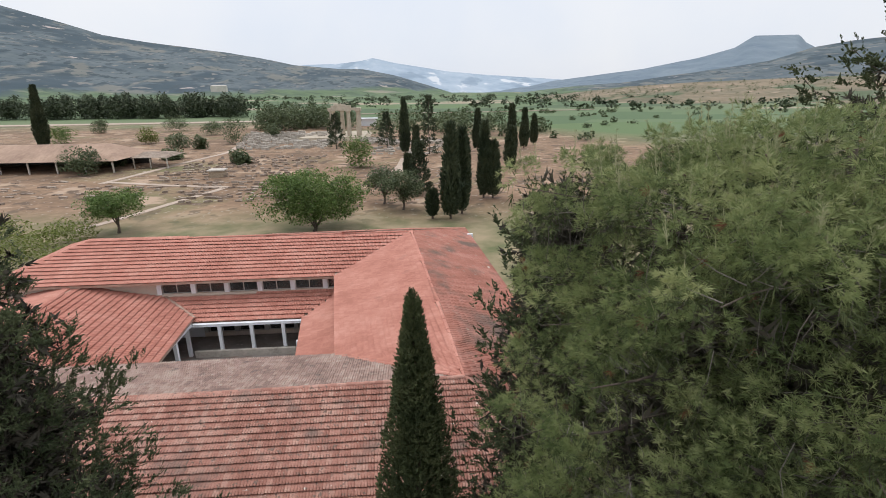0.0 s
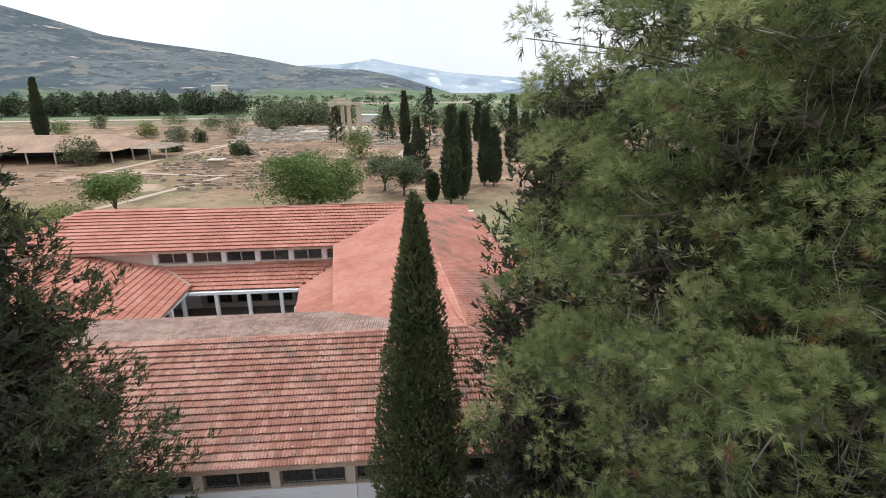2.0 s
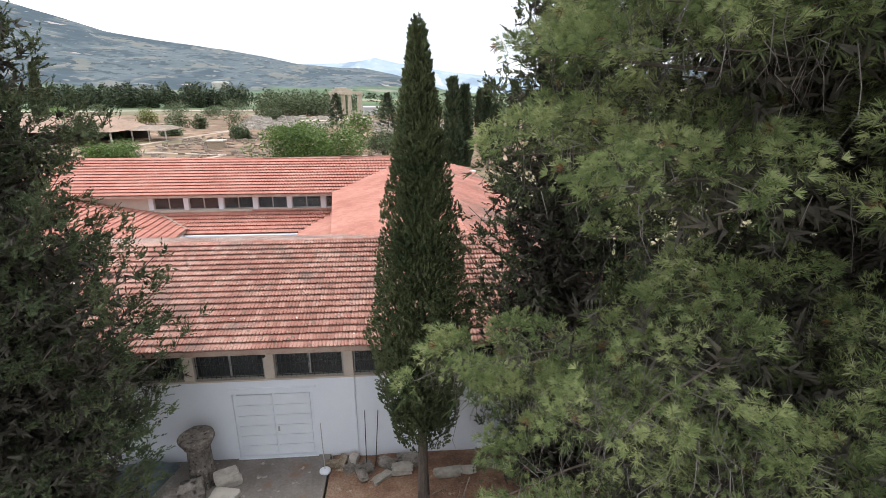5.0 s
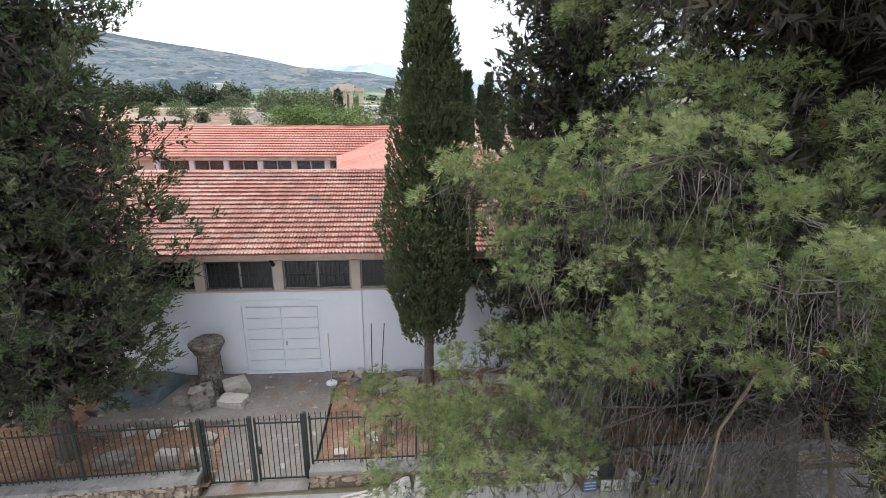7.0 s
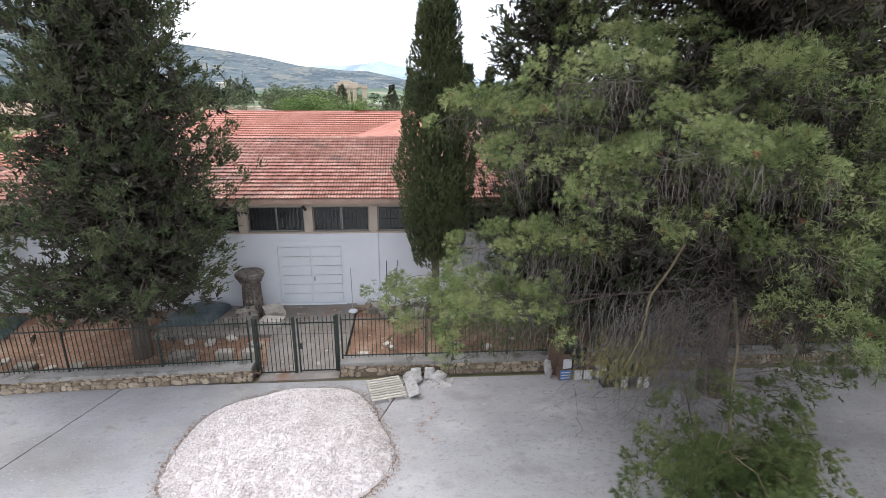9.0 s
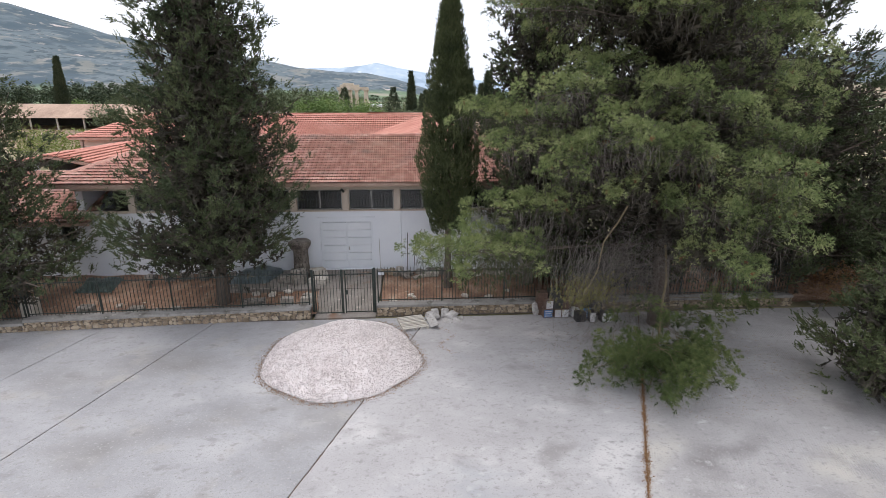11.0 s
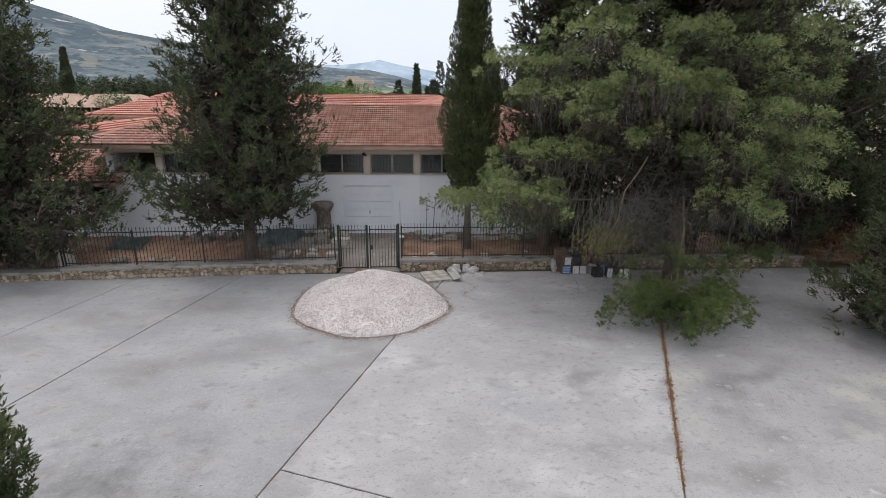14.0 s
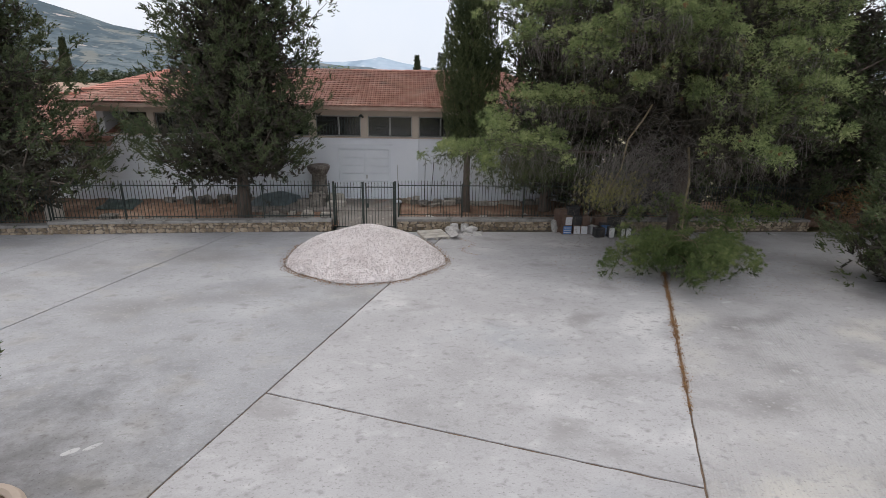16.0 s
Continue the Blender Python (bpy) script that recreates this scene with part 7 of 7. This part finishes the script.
# ---- the ruins ----
temple = thing("temple_ruin", "re-erected limestone temple columns with entablature", "temple", (-20, 190, 0))
for k in range(3):
    part("step", Geo().box(-38 + k * 0.8, -12 - k * 0.5, 182 + k * 0.6, 214 - k * 0.6, -0.2 + k * 0.45, 0.25 + k * 0.45), TEMPLE_STONE, temple)
for x, y in ((-24.6, 187), (-21.5, 193), (-18.6, 187), (-15.2, 187), (-15.4, 193.5), (-24.8, 193.5)):
    rows = [[(x + r * (1 - 0.06 * (i % 2)) * math.cos(2 * math.pi * i / 24), y + r * (1 - 0.06 * (i % 2)) * math.sin(2 * math.pi * i / 24), z) for i in range(24)] for r, z in ((0.82, 1.1), (0.8, 4), (0.74, 7), (0.64, 9.6))]
    c = part("column_shaft", Geo().rings(rows), TEMPLE_STONE, temple)
    part("capital", Geo().lathe(x, y, [(0.64, 9.6), (0.95, 9.95), (0.95, 10.0)], 16).box(x - 1, x + 1, y - 1, y + 1, 10.0, 10.3), TEMPLE_STONE, c)
for a in ((-25.8, -14.2, 186.2, 187.8, 10.3, 11.2), (-25.6, -23.8, 187.8, 194.3, 10.3, 11.1), (-16.1, -14.4, 187.8, 194.3, 10.3, 11.1), (-24.6, -17.5, 186.3, 187.7, 11.2, 12.0), (-23.6, -19.5, 186.5, 187.5, 12.0, 12.5)):
    part("entablature_block", Geo().soft_box(*a, 0.08), TEMPLE_STONE, temple)


FOUND_STONE = material("brown_foundation_stone", [(0.2, 0.15, 0.115), (0.3, 0.235, 0.185), (0.4, 0.33, 0.27)], 0.8, 5, 0.95, 0.4, vary=0.4, depth=0.04)


def blocks(name, label, spots, seed, mat):
    r = random.Random(seed)
    g = Geo()
    for x0, x1, y0, y1, n, s, h, row in spots:
        for _ in range(n):
            x, y = r.uniform(x0, x1), r.uniform(y0, y1)
            if row:
                y = y0 + round((y - y0) / row) * row + r.uniform(-0.3, 0.3)
            w, d, hh, t = s * r.uniform(0.5, 1.4), s * r.uniform(0.4, 0.8), h * r.uniform(0.3, 1.2), r.uniform(-0.25, 0.25)
            c, q = math.cos(t), math.sin(t)
            e = [(x + a * w * c - b * d * q, y + a * w * q + b * d * c) for a, b in ((-1, -1), (1, -1), (1, 1), (-1, 1))]
            tilt = r.uniform(-0.1, 0.1) * w
            g.hexa([(p[0], p[1], -0.1) for p in e] + [(p[0] * 0.98 + x * 0.02, p[1] * 0.98 + y * 0.02, hh + (tilt if i in (1, 2) else -tilt)) for i, p in enumerate(e)])
    ob = part(name, g, mat)
    return tagged(ob, label, "ruins", kind="stuff")


blocks("ruin_blocks", "tumbled limestone temple blocks", [(-58, -26, 190, 206, 190, 1.0, 1.7, 4), (-54, -22, 172, 190, 120, 0.9, 0.9, 3), (-52, -24, 160, 172, 80, 0.8, 0.7, 3), (-10, 14, 165, 185, 70, 0.9, 0.8, 0), (-8, 16, 140, 160, 60, 0.8, 0.5, 0), (-14, -4, 176, 184, 40, 0.9, 1.0, 2)], 3, PALE_STONE)
blocks("foundation_stones", "low rows of excavated foundation stones", [(-52, -20, 104, 140, 300, 0.42, 0.35, 3.4), (-62, -34, 86, 100, 60, 0.5, 0.25, 2.6), (-38, -16, 82, 102, 170, 0.42, 0.3, 3), (-96, -64, 84, 106, 50, 0.6, 0.2, 3), (-6, 10, 90, 116, 60, 0.5, 0.3, 0)], 5, FOUND_STONE)
kiln = thing("stone_hut", "small square stone structure among the foundations", "ruin", (-38.5, 108, 0))
part("wall_block", Geo().box(-40, -37.2, 106.8, 109.2, -0.1, 1.3), RUBBLE, kiln)
part("slab_roof", Geo().soft_box(-40.3, -36.9, 106.5, 109.5, 1.3, 1.55, 0.05), PALE_STONE, kiln)


def strip(name, label, pts, w, mat=PATH_STONE, z=0.02):
    g = Geo()
    pts = [Vector((*p, 0)) for p in pts]
    rows = []
    for i, p in enumerate(pts):
        d = (pts[min(i + 1, len(pts) - 1)] - pts[max(i - 1, 0)]).normalized()
        s = Vector((-d.y, d.x, 0)) * (w / 2)
        rows.append((p - s, p + s))
    for (a, b), (c, d) in zip(rows, rows[1:]):
        up = Vector((0, 0, z))
        dn = Vector((0, 0, -0.15))
        g.hexa([a + dn, c + dn, d + dn, b + dn, a + up, c + up, d + up, b + up])
    return tagged(part(name, g, mat), label, "path", kind="structure")


strip("path_ruins", "pale gravel visitor path across the ruins", [(-42.5, 65.5), (-40.5, 70), (-38.5, 75.9), (-32.7, 94.7)], 1.3)
strip("path_cross", "pale gravel visitor path across the ruins", [(-32.5, 94.9), (-45, 98.5), (-58, 103.5)], 1.3, z=0.024)
strip("path_north", "pale gravel visitor path past the ruins", [(-59.1, 102), (-57.5, 112), (-54.6, 133), (-51.8, 147), (-51, 153), (-54, 175), (-57.4, 212)], 1.5, z=0.028)
strip("path_east", "pale dirt path between cypresses", [(-7, 104), (-1, 108), (0.5, 118), (1.5, 132)], 3.0)
strip("road_fields", "pale dirt road along the dry field", [(-330, 300), (-166, 305), (-90, 312), (-40, 330)], 14, z=0.3)
strip("road_valley", "pale road across the valley fields", [(-30, 395), (60, 400), (160, 420)], 4, z=0.3)

shelter = thing("site_shelter", "long open shelter with a beige tiled roof", "shelter", (-85, 124, 0))
part("roof", Geo().hexa([(-125, 116.5, 2.6), (-63.5, 116.5, 2.6), (-63.5, 135, 2.6), (-125, 135, 2.6), (-122, 125, 5.6), (-69, 125, 5.6), (-69, 126.5, 5.6), (-122, 126.5, 5.6)]), material("beige_shelter_tiles", [(0.28, 0.185, 0.135), (0.46, 0.32, 0.235)], 0.3, 2.5, 0.9, 0.6, depth=0.2, stretch=(1, 0.3, 1)), shelter)
for i in range(11):
    x = -64.5 - i * 6
    part("post", Geo().box(x - 0.14, x + 0.14, 117, 117.3, -0.1, 2.62), PALE_STONE, shelter)
part("back_wall", Geo().box(-124, -64, 133.5, 133.9, -0.1, 2.62), UNLIT_INSIDE, shelter)
shed = thing("site_shelter", "small open shelter beside the long one", "shelter", (-60, 128, 0))
part("roof", Geo().hexa([(-63, 122, 2.5), (-54.5, 122, 2.5), (-54.5, 132, 2.5), (-63, 132, 2.5), (-62, 126.5, 3.4), (-55.5, 126.5, 3.4), (-55.5, 127.5, 3.4), (-62, 127.5, 3.4)]), FOUND_STONE, shed)
for x in (-62.5, -58.8, -55):
    part("post", Geo().box(x - 0.12, x + 0.12, 122.2, 122.45, -0.1, 2.52), PALE_STONE, shed)
hut = thing("white_hut", "small flat-roofed white hut behind the temple", "hut", (-16.5, 262, 0))
part("wall_block", Geo().box(-20.5, -12.5, 260, 266, -3, 3.2), WHITE_PAINT, hut)
part("roof", Geo().soft_box(-21.2, -11.8, 259.3, 266.7, 3.2, 3.7, 0.05), WHITE_PAINT, hut)

# pale houses and greenhouses on the far slopes
fr_ = random.Random(4)
PALE_HOUSE = material("pale_house", [(0.5, 0.46, 0.42), (0.62, 0.58, 0.54)], 0.05, 0.4, 0.9, 0)


def far_house(x, y, z, w, d, h, label, roof=None):
    t = thing("far_house", label, "house", (x, y, z), group="houses on the far slopes")
    part("wall_block", Geo().box(x - w / 2, x + w / 2, y - d / 2, y + d / 2, z - 12, z + h), PALE_HOUSE, t)
    part("roof", Geo().hexa([(x - w / 2 - 0.5, y - d / 2 - 0.5, z + h), (x + w / 2 + 0.5, y - d / 2 - 0.5, z + h), (x + w / 2 + 0.5, y + d / 2 + 0.5, z + h), (x - w / 2 - 0.5, y + d / 2 + 0.5, z + h), (x - w / 2 + d / 3, y - 0.3, z + h + d * 0.22), (x + w / 2 - d / 3, y - 0.3, z + h + d * 0.22), (x + w / 2 - d / 3, y + 0.3, z + h + d * 0.22), (x - w / 2 + d / 3, y + 0.3, z + h + d * 0.22)]), roof or PALE_HOUSE, t)


far_house(-478, 1420, 29, 40, 12, 3, "long white building at the foot of the hill")


# round planting hole at the foot of the near slim cypress
planter = thing("planting_ring", "round tan planting ring with dark soil round a cypress", "planter", (-7.25, -5.8, 0))
prof = ((0.5, -0.05), (0.5, 0.05), (0.55, 0.09), (0.63, 0.08), (0.68, 0.0), (0.68, -0.05))
part("rim", Geo().rings([[(-7.28 + r_ * (1 + 0.03 * math.sin(5 * a_)) * math.cos(a_), -5.88 + r_ * math.sin(a_), z_) for a_ in [6.2832 * i / 36 for i in range(36)]] for r_, z_ in prof]), PATH_STONE, planter, "tan concrete rim")
part("soil", Geo().rings([[(-7.28 + r_ * math.cos(a_), -5.88 + r_ * math.sin(a_), z_) for a_ in [6.2832 * i / 24 for i in range(24)]] for r_, z_ in ((0.52, -0.05), (0.52, 0.02), (0.25, 0.05))]), JOINT, planter, "dark soil")


# drifts of brown needles along the widest joint
lj = np.random.default_rng(44)
jp = []
for c in np.concatenate([lj.uniform(1.8, 9.5, 30), lj.uniform(4.2, 8.5, 26)]):
    k = int(lj.uniform(6, 46))
    along = c + lj.normal(0, 0.09, k)
    side = lj.normal(0, lj.uniform(0.015, 0.06), k)
    jp.append(np.array([tuple(slab_point(STRIP + b_, a_)) for a_, b_ in zip(along, side)]) + np.array([0, 0, 0.006]))
jp = np.concatenate(jp)
ob = new("joint_litter", tri_mesh("joint_litter", *pebbles(jp, lj.uniform(0.008, 0.022, len(jp)), lj)))
ob.data.materials.append(NEEDLE_LITTER)
tagged(ob, "drifts of brown pine needles along a concrete joint", "litter", kind="stuff")
